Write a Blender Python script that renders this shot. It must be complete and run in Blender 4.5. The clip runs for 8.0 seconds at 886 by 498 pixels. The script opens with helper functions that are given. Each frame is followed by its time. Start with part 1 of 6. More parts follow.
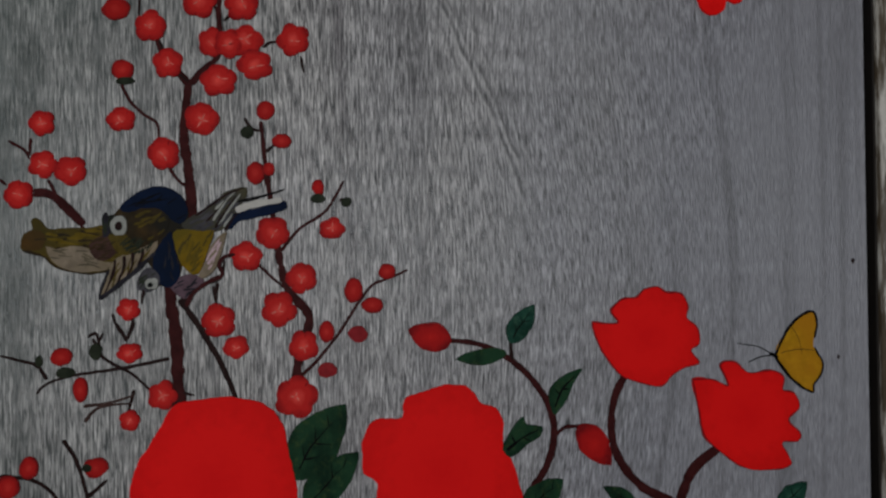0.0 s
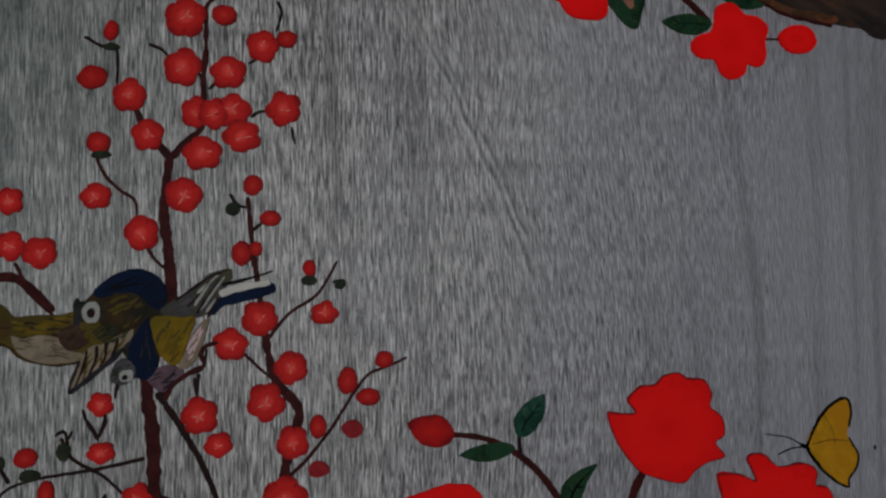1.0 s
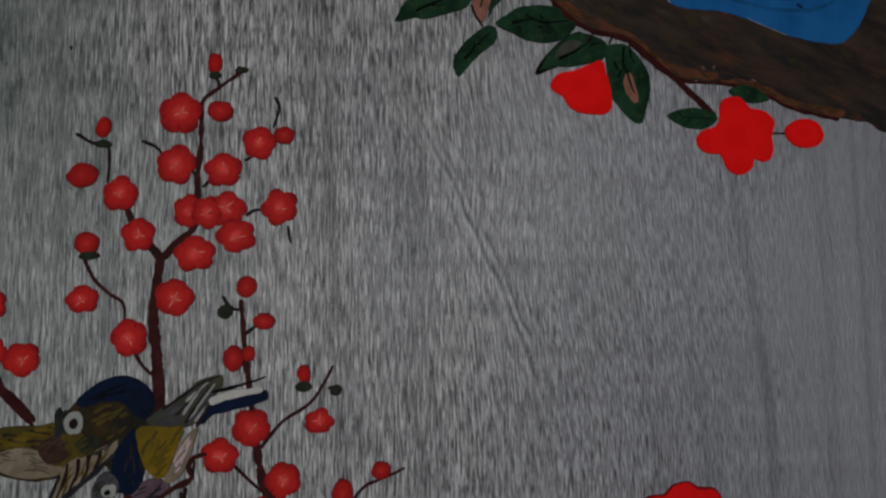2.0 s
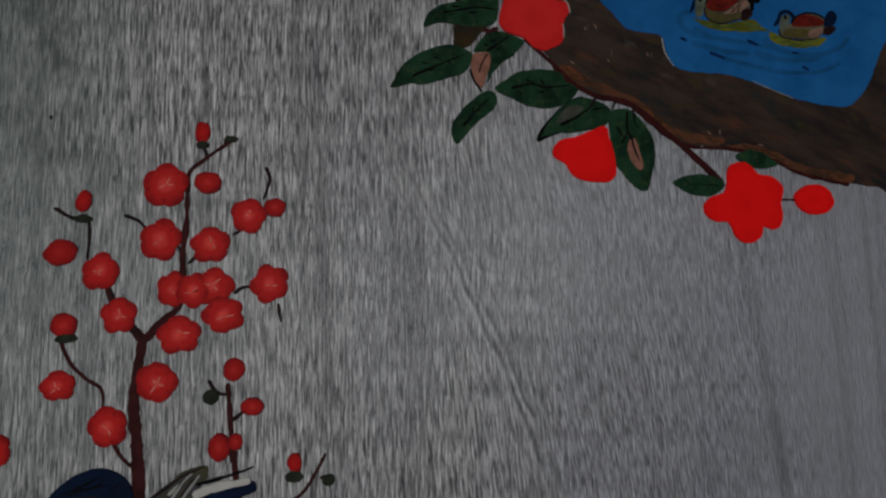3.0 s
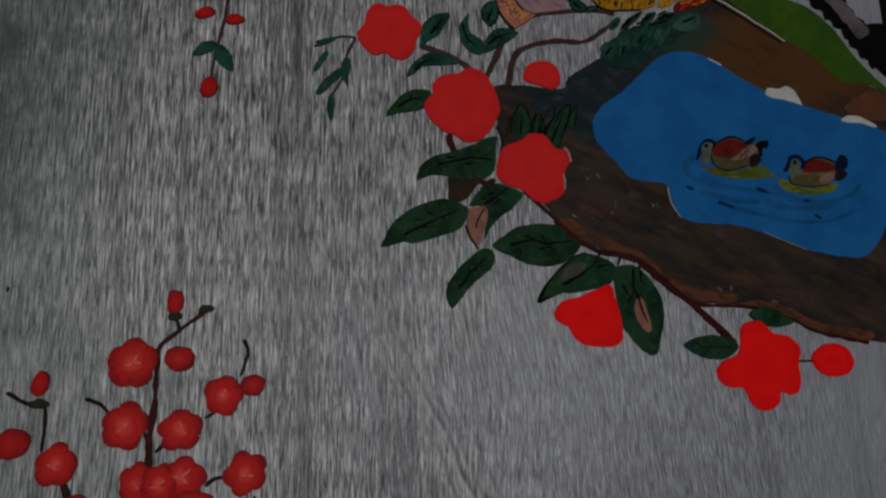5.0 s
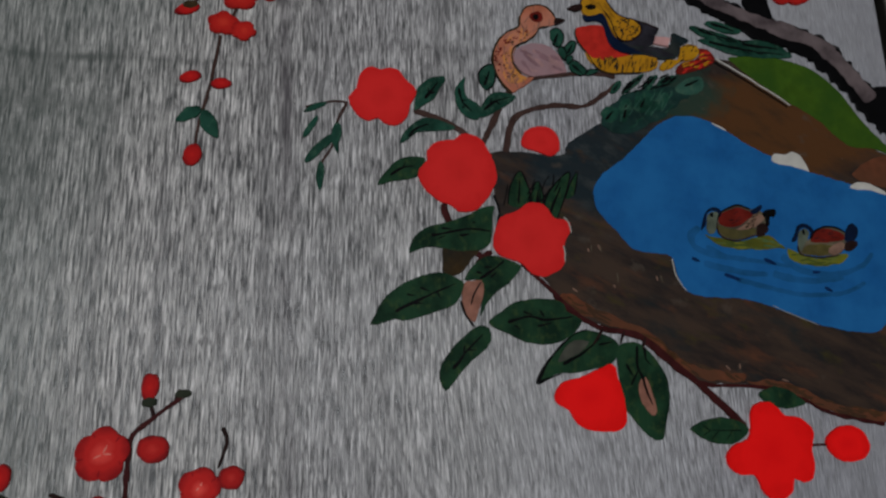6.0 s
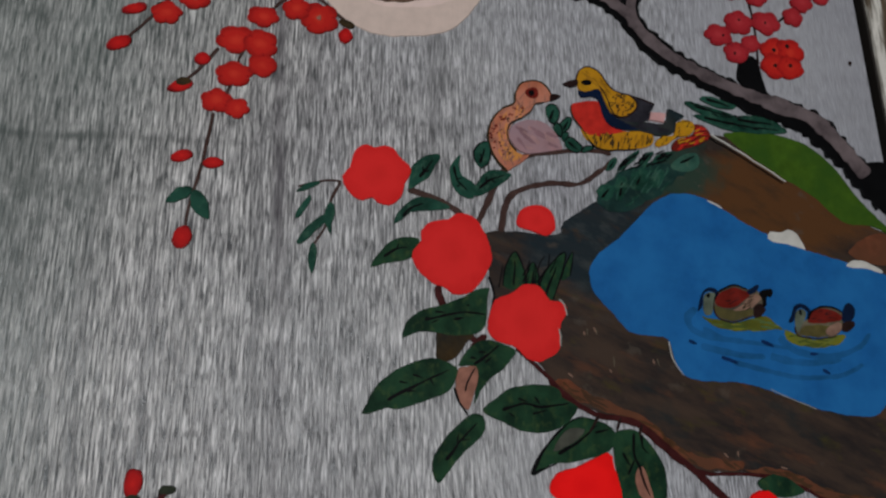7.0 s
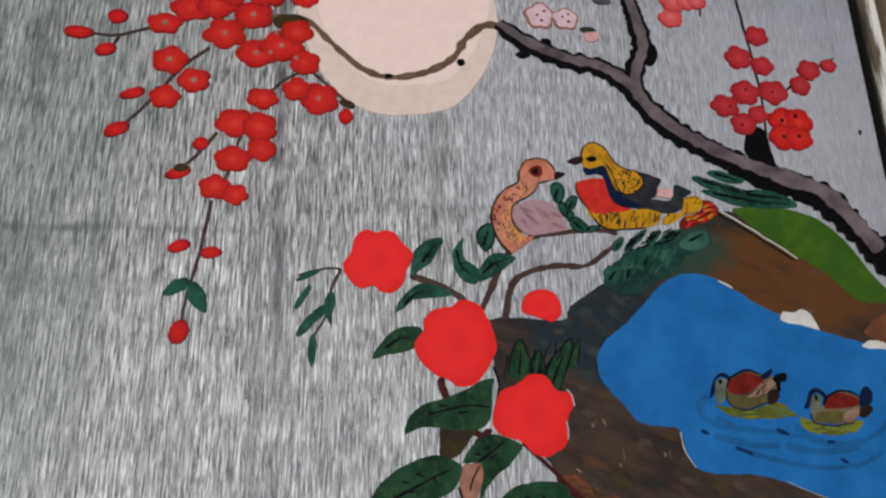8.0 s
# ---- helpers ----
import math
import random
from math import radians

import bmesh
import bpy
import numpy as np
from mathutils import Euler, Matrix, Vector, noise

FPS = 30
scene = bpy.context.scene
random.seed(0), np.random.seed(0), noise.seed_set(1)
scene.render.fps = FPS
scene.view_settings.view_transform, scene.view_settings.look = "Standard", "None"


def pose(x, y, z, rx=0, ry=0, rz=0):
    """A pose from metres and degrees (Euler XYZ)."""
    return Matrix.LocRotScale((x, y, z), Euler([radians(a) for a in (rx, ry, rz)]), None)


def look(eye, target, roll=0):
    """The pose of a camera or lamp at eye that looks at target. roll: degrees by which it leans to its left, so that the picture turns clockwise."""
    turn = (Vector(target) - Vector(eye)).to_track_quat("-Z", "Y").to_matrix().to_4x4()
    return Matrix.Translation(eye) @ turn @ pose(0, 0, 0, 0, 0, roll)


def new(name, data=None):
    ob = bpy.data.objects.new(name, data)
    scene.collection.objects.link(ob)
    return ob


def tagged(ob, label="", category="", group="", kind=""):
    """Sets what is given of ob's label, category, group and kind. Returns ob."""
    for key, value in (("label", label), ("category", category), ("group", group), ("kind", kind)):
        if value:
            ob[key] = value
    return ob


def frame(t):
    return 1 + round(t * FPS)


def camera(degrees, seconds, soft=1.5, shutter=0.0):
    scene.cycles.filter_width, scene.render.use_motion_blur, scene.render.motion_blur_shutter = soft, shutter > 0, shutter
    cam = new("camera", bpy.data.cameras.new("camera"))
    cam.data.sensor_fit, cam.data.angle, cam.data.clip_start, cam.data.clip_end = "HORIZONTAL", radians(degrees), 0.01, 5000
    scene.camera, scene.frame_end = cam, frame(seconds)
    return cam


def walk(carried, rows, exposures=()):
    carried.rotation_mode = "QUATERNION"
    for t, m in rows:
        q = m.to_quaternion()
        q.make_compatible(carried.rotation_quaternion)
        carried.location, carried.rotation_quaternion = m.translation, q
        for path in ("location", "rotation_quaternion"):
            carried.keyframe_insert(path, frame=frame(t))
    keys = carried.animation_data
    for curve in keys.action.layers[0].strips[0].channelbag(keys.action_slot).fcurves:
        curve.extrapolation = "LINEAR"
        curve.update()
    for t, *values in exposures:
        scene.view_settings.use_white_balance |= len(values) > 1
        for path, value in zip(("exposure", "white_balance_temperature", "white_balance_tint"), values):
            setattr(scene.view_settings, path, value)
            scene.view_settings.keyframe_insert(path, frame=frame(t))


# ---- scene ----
from mathutils import geometry

cam = camera(80.0, 8.0, soft=2.4)
PATH = [
    (0, -0.0016, -0.2904, 1.2545, 91.36, -0.11, -3.97),
    (0.5, -0.0006, -0.2766, 1.2728, 91.91, 0.19, -4.15),
    (1, -0.0018, -0.2688, 1.2915, 92.79, -0.05, -4.09),
    (1.5, -0.0025, -0.2662, 1.3139, 93.87, -0.35, -4.24),
    (3, -0.0049, -0.2527, 1.3631, 96.59, 0.01, -5.07),
    (3.5, -0.0052, -0.2503, 1.3799, 97.14, -0.37, -5.61),
    (4, -0.0092, -0.2477, 1.3996, 98.01, -0.66, -5.60),
    (4.5, -0.0073, -0.2464, 1.4173, 98.67, 0.06, -5.90),
    (6, -0.0032, -0.2350, 1.4602, 101.32, -0.13, -6.41),
    (6.5, -0.0064, -0.2366, 1.4772, 102.23, -0.65, -6.63),
    (7, -0.0034, -0.2379, 1.4919, 102.82, -0.41, -7.06),
    (7.5, -0.0026, -0.2359, 1.5055, 103.68, -0.95, -7.21),
    (8, -0.0036, -0.2400, 1.5274, 104.09, -0.15, -6.62),
]
EXPOSURES = [(0.0, -0.62), (0.5, -0.69), (1.5, -0.72), (3.0, -0.78), (4.5, -0.99), (5.8, -0.38), (6.5, -0.13), (7.2, 0.01), (7.6, 0.06), (8.0, 0.64)]
walk(cam, [(t, pose(x, y, z, rx, ry, rz)) for t, x, y, z, rx, ry, rz in PATH], EXPOSURES)

# ---- light ----
world = bpy.data.worlds.new("daylight")
scene.world = world
world.use_nodes = True
wn, wl = world.node_tree.nodes, world.node_tree.links
sky = wn.new("ShaderNodeTexSky")
sky.sky_type, sky.sun_disc = "NISHITA", False
sky.sun_elevation, sky.sun_rotation = radians(35), radians(20)
wl.new(sky.outputs[0], wn["Background"].inputs[0])
wn["Background"].inputs[1].default_value = 0.1

WALL_Z = 1.25                       # height of the painting's origin above the floor
# the window is out of view, placed by the sheen on the board
WIN_X0, WIN_X1, WIN_Z0, WIN_Z1 = -1.5, 0.4, 0.8, 1.95
ROOM_Y = -3.0                       # wall with the window, opposite the panel
sky_lamp = new("window_daylight", bpy.data.lights.new("window_daylight", "AREA"))
sky_lamp.data.shape, sky_lamp.data.size, sky_lamp.data.size_y = "RECTANGLE", WIN_X1 - WIN_X0 - 0.1, WIN_Z1 - WIN_Z0 - 0.1
sky_lamp.data.energy, sky_lamp.data.color = 60, (0.93, 0.97, 1.0)
sky_lamp.matrix_world = look(((WIN_X0 + WIN_X1) / 2, ROOM_Y - 0.05, (WIN_Z0 + WIN_Z1) / 2), ((WIN_X0 + WIN_X1) / 2, 0, (WIN_Z0 + WIN_Z1) / 2))


# ---- materials ----
class Nodes:
    """A small helper to write node materials."""

    def __init__(self, name):
        self.mat = bpy.data.materials.new(name)
        self.mat.use_nodes = True
        self.tree = self.mat.node_tree
        self.bsdf = self.tree.nodes["Principled BSDF"]

    def node(self, kind, **inputs):
        n = self.tree.nodes.new("ShaderNode" + kind)
        for key, value in inputs.items():
            self.put(n.inputs[key.replace("_", " ")], value)
        return n

    def put(self, socket, value):
        if isinstance(value, bpy.types.NodeSocket):
            self.tree.links.new(value, socket)
        else:
            socket.default_value = value

    def math(self, op, a, b=0.0, c=0.0):
        n = self.tree.nodes.new("ShaderNodeMath")
        n.operation = op
        for s, v in zip(n.inputs, (a, b, c)):
            self.put(s, v)
        return n.outputs[0]

    def mix(self, fac, a, b, blend="MIX"):
        n = self.tree.nodes.new("ShaderNodeMix")
        n.data_type, n.blend_type = "RGBA", blend
        self.put(n.inputs["Factor"], fac)
        for s, v in ((n.inputs[6], a), (n.inputs[7], b)):
            self.put(s, v if isinstance(v, bpy.types.NodeSocket) else (*v, 1))
        return n.outputs[2]

    def ramp(self, fac, *stops):
        n = self.node("ValToRGB", Fac=fac)
        e = n.color_ramp.elements
        while len(e) < len(stops):
            e.new(0.5)
        for k, (p, v) in zip(e, stops):
            k.position = p
            k.color = (v, v, v, 1) if isinstance(v, (int, float)) else (*v, 1)
        return n.outputs[0]

    def place(self, sx=1.0, sy=1.0, sz=1.0):
        """World place, scaled by axis."""
        geo = self.node("NewGeometry")
        m = self.node("Mapping", Vector=geo.outputs["Position"], Scale=(sx, sy, sz))
        return m.outputs[0]

    def noise(self, vector, scale=1.0, detail=4.0, rough=0.55):
        return self.node("TexNoise", Vector=vector, Scale=scale, Detail=detail, Roughness=rough).outputs[0]

    def bump(self, height, strength=0.3, distance=0.0005):
        self.put(self.bsdf.inputs["Normal"], self.node("Bump", Height=height, Strength=strength, Distance=distance).outputs[0])

    def done(self, color, rough=0.5, spec=0.5, metal=0.0):
        for key, v in (("Base Color", color), ("Roughness", rough), ("Specular IOR Level", spec), ("Metallic", metal)):
            self.put(self.bsdf.inputs[key], (*v, 1) if isinstance(v, tuple) else v)
        return self.mat


def bell(n, x, z, xc, zc, a, b):
    """A soft round hill over the board, 1 at its top."""
    p = n.math("POWER", n.math("ABSOLUTE", n.math("DIVIDE", n.math("SUBTRACT", x, xc), a)), 2.0)
    q = n.math("POWER", n.math("ABSOLUTE", n.math("DIVIDE", n.math("SUBTRACT", z, WALL_Z + zc), b)), 2.0)
    return n.math("POWER", 2.71828, n.math("MULTIPLY", -1.0, n.math("ADD", p, q)))


def wood_grain(n):
    """Place on the board along and across its fibres, which lean a little and swing round an eye in the wood."""
    sep = n.node("SeparateXYZ", Vector=n.node("NewGeometry").outputs["Position"])
    x, z = sep.outputs[0], sep.outputs[2]
    lean = n.math("MINIMUM", n.math("MAXIMUM", n.math("SUBTRACT", 0.045, n.math("MULTIPLY", x, 0.18)), 0.0), 0.075)
    gx = n.math("ADD", x, n.math("MULTIPLY", lean, n.math("SUBTRACT", z, WALL_Z + 0.3)))
    gx = n.math("SUBTRACT", gx, n.math("MULTIPLY", bell(n, x, z, 0.115, -0.02, 0.085, 0.14), 0.05))
    gx = n.math("SUBTRACT", gx, n.math("MULTIPLY", bell(n, x, z, 0.06, 0.155, 0.05, 0.03), 0.010))
    low = n.noise(n.place(9, 1, 2.2), 1.0, 2.0)
    gx = n.math("ADD", gx, n.math("MULTIPLY", n.math("SUBTRACT", low, 0.5), 0.012))
    fx = n.math("ADD", n.math("MULTIPLY", x, 0.62), n.math("MULTIPLY", gx, 0.38))
    return x, z, gx, n.node("CombineXYZ", X=gx, Y=0.0, Z=z).outputs[0], n.node("CombineXYZ", X=fx, Y=0.0, Z=z).outputs[0]


def make_board():
    n = Nodes("grey_washed_wood")
    x, z, gx, grain, fine = wood_grain(n)

    def fibres(sx, sz, detail=2.0, rough=0.5, along=None):
        return n.noise(n.node("Mapping", Vector=along or grain, Scale=(sx, 1, sz)).outputs[0], 1.0, detail, rough)

    def times(a, b):
        return n.math("MULTIPLY", a, b)
    patchy = n.noise(n.place(10, 1, 5), 1.0, 4)
    # the grain is coarse on one side of the board and worn finer and smoother towards the framed edge;
    # its fainter contrast there also paints in the window's sheen
    side = n.math("ADD", x, times(n.math("SUBTRACT", patchy, 0.5), 0.3))
    coarse = n.ramp(n.math("ADD", side, 0.5), (0.44, 1.0), (0.62, 0.0))
    worn = n.ramp(n.math("ADD", side, 0.5), (0.5, 1.0), (0.62, 0.72), (0.75, 0.24))
    left = n.ramp(n.math("ADD", n.math("ADD", x, 0.5), times(n.math("SUBTRACT", patchy, 0.5), 0.25)), (0.29, 1.0), (0.42, 0.0))
    left = times(left, n.ramp(n.math("ADD", n.math("SUBTRACT", z, WALL_Z), 0.5), (0.38, 0.35), (0.68, 1.0)))
    worn = times(worn, n.math("SUBTRACT", 1.0, times(left, 0.2)))
    # pale interlocked ridges about 1.5 mm wide, parted by thin dark pores
    def pores(sx, sz, wide):
        off = n.math("ABSOLUTE", n.math("SUBTRACT", fibres(sx, sz, 2.5, 0.5, fine), 0.5))
        return n.ramp(off, (0.0, 1.0), (wide * 0.35, 0.8), (wide, 0.0))
    fleck = n.math("ADD", times(fibres(1000, 72, 3, 0.5, fine), coarse), times(fibres(1200, 125, 3, 0.5, fine), n.math("SUBTRACT", 1.0, coarse)))
    pore = n.math("MAXIMUM", pores(580, 46, 0.08), times(pores(960, 86, 0.07), 0.75))
    streak = fibres(330, 30, 4, 0.6, fine)
    tone = n.ramp(n.math("ADD", times(fleck, 0.82), times(streak, 0.18)), (0.34, 0.0), (0.66, 1.0))
    ridge = n.math("SUBTRACT", tone, times(pore, 0.62))
    h = n.math("SUBTRACT", fleck, times(pore, 0.35))
    level = n.math("ADD", n.math("ADD", 0.52, times(worn, 0.04)), times(n.math("SUBTRACT", ridge, 0.30), times(worn, 0.96)))
    # cooler purple-grey towards the framed edge: the sheen put into the colour
    cool = n.ramp(n.math("ADD", side, 0.5), (0.42, 0.0), (0.66, 1.0))
    base = n.mix(level, (0.048, 0.047, 0.050), n.mix(cool, (0.735, 0.70, 0.685), (0.53, 0.52, 0.575)))
    # dark growth lines, stains, a cross scratch and a darker mottled green towards one side
    band = n.ramp(fibres(75, 2.0, 2), (0.33, 1.0), (0.46, 0.0))
    base = n.mix(times(band, 0.38), base, (0.07, 0.067, 0.072))
    seam = n.math("POWER", 2.71828, times(-1.0, n.math("POWER", n.math("ABSOLUTE", n.math("DIVIDE", n.math("ADD", gx, 0.049), 0.0036)), 2.0)))
    base = n.mix(times(seam, times(n.ramp(fibres(90, 14, 3), (0.4, 0.2), (0.6, 0.8)), n.ramp(n.math("ADD", n.math("SUBTRACT", z, WALL_Z), 0.5), (0.5, 0.35), (0.8, 1.0)))), base, (0.065, 0.055, 0.064))
    zb = n.math("SUBTRACT", z, WALL_Z)
    slant = n.math("ADD", n.math("ADD", times(times(zb, zb), -0.537), times(zb, -0.343)), 0.0797)
    off = n.math("ADD", n.math("SUBTRACT", x, slant), times(n.math("SUBTRACT", n.noise(n.place(60, 1, 30), 1.0, 4), 0.5), 0.010))
    near = n.math("MINIMUM", times(bell(n, x, z, 0.037, 0.105, 0.06, 0.062), 1.6), 1.0)
    rough_line = n.ramp(fibres(260, 45, 3), (0.4, 0.35), (0.58, 1.0))

    def line_at(place, wide):
        return n.math("POWER", 2.71828, times(-1.0, n.math("POWER", n.math("ABSOLUTE", n.math("DIVIDE", n.math("SUBTRACT", off, place), wide)), 2.0)))
    # relief painted in: each groove's dark shade with a lit pale edge beside it
    for place, wide, much in ((0.0, 0.0013, 0.95), (0.0048, 0.0013, 0.7), (-0.0075, 0.0010, 0.45), (0.012, 0.0010, 0.35)):
        base = n.mix(times(times(line_at(place, wide), near), times(rough_line, much)), base, (0.045, 0.043, 0.047))
        base = n.mix(times(times(line_at(place - 0.0021, wide * 0.8), near), times(rough_line, much * 0.6)), base, (0.62, 0.60, 0.60))
    ex, ez = n.math("DIVIDE", n.math("SUBTRACT", x, 0.066), 0.036), n.math("DIVIDE", n.math("SUBTRACT", zb, 0.156), 0.020)
    round_eye = n.math("SQRT", n.math("ADD", times(ex, ex), times(ez, ez)))
    rings = n.math("SINE", n.math("ADD", times(round_eye, 17.0), times(n.noise(n.place(45, 1, 45), 1.0, 3), 7.0)))
    eye = times(n.ramp(rings, (0.5, 0.0), (1.0, 1.0)), n.ramp(times(round_eye, 0.5), (0.1, 0.0), (0.3, 1.0), (0.62, 1.0), (0.85, 0.0)))
    eye = times(eye, n.ramp(n.math("SUBTRACT", 0.35, n.math("ADD", times(ex, 0.22), times(ez, 0.34))), (0.2, 0.0), (0.75, 1.0)))
    eye = times(eye, n.ramp(n.noise(n.place(90, 1, 60), 1.0, 3), (0.38, 0.2), (0.6, 1.0)))
    base = n.mix(times(eye, 0.34), base, (0.09, 0.085, 0.09))
    stain = n.ramp(n.noise(n.place(16, 1, 12), 1.0, 5, 0.65), (0.5, 0.0), (0.72, 1.0))
    base = n.mix(times(stain, n.math("ADD", 0.16, times(left, 0.45))), base, (0.085, 0.083, 0.078))
    wave = times(n.math("SUBTRACT", n.noise(n.place(25, 1, 25), 1.0, 3), 0.5), 0.012)
    cross = n.math("POWER", 2.71828, times(-1.0, n.math("POWER", n.math("ABSOLUTE", n.math("DIVIDE", n.math("ADD", n.math("SUBTRACT", z, WALL_Z + 0.343), wave), 0.0022)), 2.0)))
    cross = times(cross, n.ramp(n.math("ADD", x, 0.5), (0.38, 1.0), (0.46, 0.0)))
    base = n.mix(times(cross, n.ramp(n.noise(n.place(70, 1, 40), 1.0, 4, 0.6), (0.38, 0.1), (0.6, 0.85))), base, (0.04, 0.04, 0.04))
    under = times(bell(n, x, z, -0.19, 0.318, 0.07, 0.024), n.ramp(n.noise(n.place(40, 1, 60), 1.0, 5, 0.65), (0.36, 0.0), (0.56, 1.0)))
    base = n.mix(times(under, 0.75), base, (0.07, 0.072, 0.068))
    # two broad paler patches with ragged edges
    lightened = n.math("ADD", bell(n, x, z, 0.075, 0.165, 0.085, 0.085), times(bell(n, x, z, 0.13, 0.42, 0.13, 0.075), 1.6))
    lightened = n.ramp(n.math("ADD", lightened, times(n.math("SUBTRACT", n.noise(n.place(60, 1, 22), 1.0, 5, 0.65), 0.5), 1.1)), (0.3, 0.0), (0.9, 1.0))
    base = n.mix(times(lightened, 0.16), base, (0.62, 0.61, 0.62))
    base = n.mix(times(left, 0.58), base, (0.105, 0.14, 0.125))
    dark_mottle = n.ramp(n.noise(n.place(38, 1, 20), 1.0, 7, 0.72), (0.48, 0.0), (0.6, 1.0))
    base = n.mix(times(times(dark_mottle, left), 0.75), base, (0.03, 0.042, 0.038))
    # a few dark specks of grime
    speck = n.ramp(n.noise(n.place(120, 1, 75), 1.0, 3, 0.6), (0.68, 0.0), (0.74, 1.0))
    base = n.mix(times(speck, n.math("ADD", 0.15, times(left, 0.6))), base, (0.02, 0.024, 0.022))
    n.bump(h, 0.7, 0.0008)
    return n.done(base, n.math("ADD", 0.36, times(ridge, 0.15)), 0.5)


def paint(name, color, vary=0.35, rough=0.42, cover=0.3, other=None):
    """Brushed paint over grained wood; other: the colour it is blended with in broad strokes."""
    n = Nodes(name)
    dark = tuple(c * (1 - vary) for c in color)
    strokes = n.noise(n.place(160, 1, 160), 1.0, 3)
    broad = n.noise(n.place(45, 1, 45), 1.0, 4, 0.6)
    col = n.mix(n.ramp(strokes, (0.35, 0.0), (0.65, 1.0)), dark, color)
    if other:
        col = n.mix(n.ramp(broad, (0.38, 0.0), (0.62, 1.0)), col, other)
    grain = n.noise(n.place(520, 1, 55), 1.0, 3)
    n.bump(n.math("ADD", n.math("MULTIPLY", grain, cover), n.math("MULTIPLY", strokes, 0.3)), 0.4, 0.0005)
    return n.done(col, rough + 0.1, 0.03)


def radial_paint(name, heart, petal, rim, shift=0.16, relief=0.3):
    """Paint laid lighter in the middle of each blossom and darker towards its edge."""
    n = Nodes(name)
    gen = n.node("TexCoord").outputs["Generated"]
    off = n.node("VectorMath", Vector=gen)
    off.operation = "SUBTRACT"
    off.inputs[1].default_value = (0.5, 0.5, 0.5)
    flat = n.node("VectorMath", Vector=off.outputs[0])
    flat.operation = "MULTIPLY"
    flat.inputs[1].default_value = (1, 0, 1)
    dist = n.node("VectorMath", Vector=flat.outputs[0])
    dist.operation = "LENGTH"
    blot = n.noise(n.place(170, 1, 170), 1.0, 3)
    d = n.math("ADD", dist.outputs["Value"], n.math("MULTIPLY", n.math("SUBTRACT", blot, 0.5), 0.35))
    col = n.mix(n.ramp(d, (0.02, 0.0), (0.22, 1.0)), heart, petal)
    col = n.mix(n.ramp(d, (0.30, 0.0), (0.52, 1.0)), col, rim)
    hue = n.node("ObjectInfo").outputs["Random"]
    col = n.mix(n.math("MULTIPLY", hue, shift), col, tuple(c * 0.6 for c in petal))
    n.bump(n.noise(n.place(520, 1, 55), 1.0, 3), relief, 0.0005)
    return n.done(col, 0.55, 0.04)


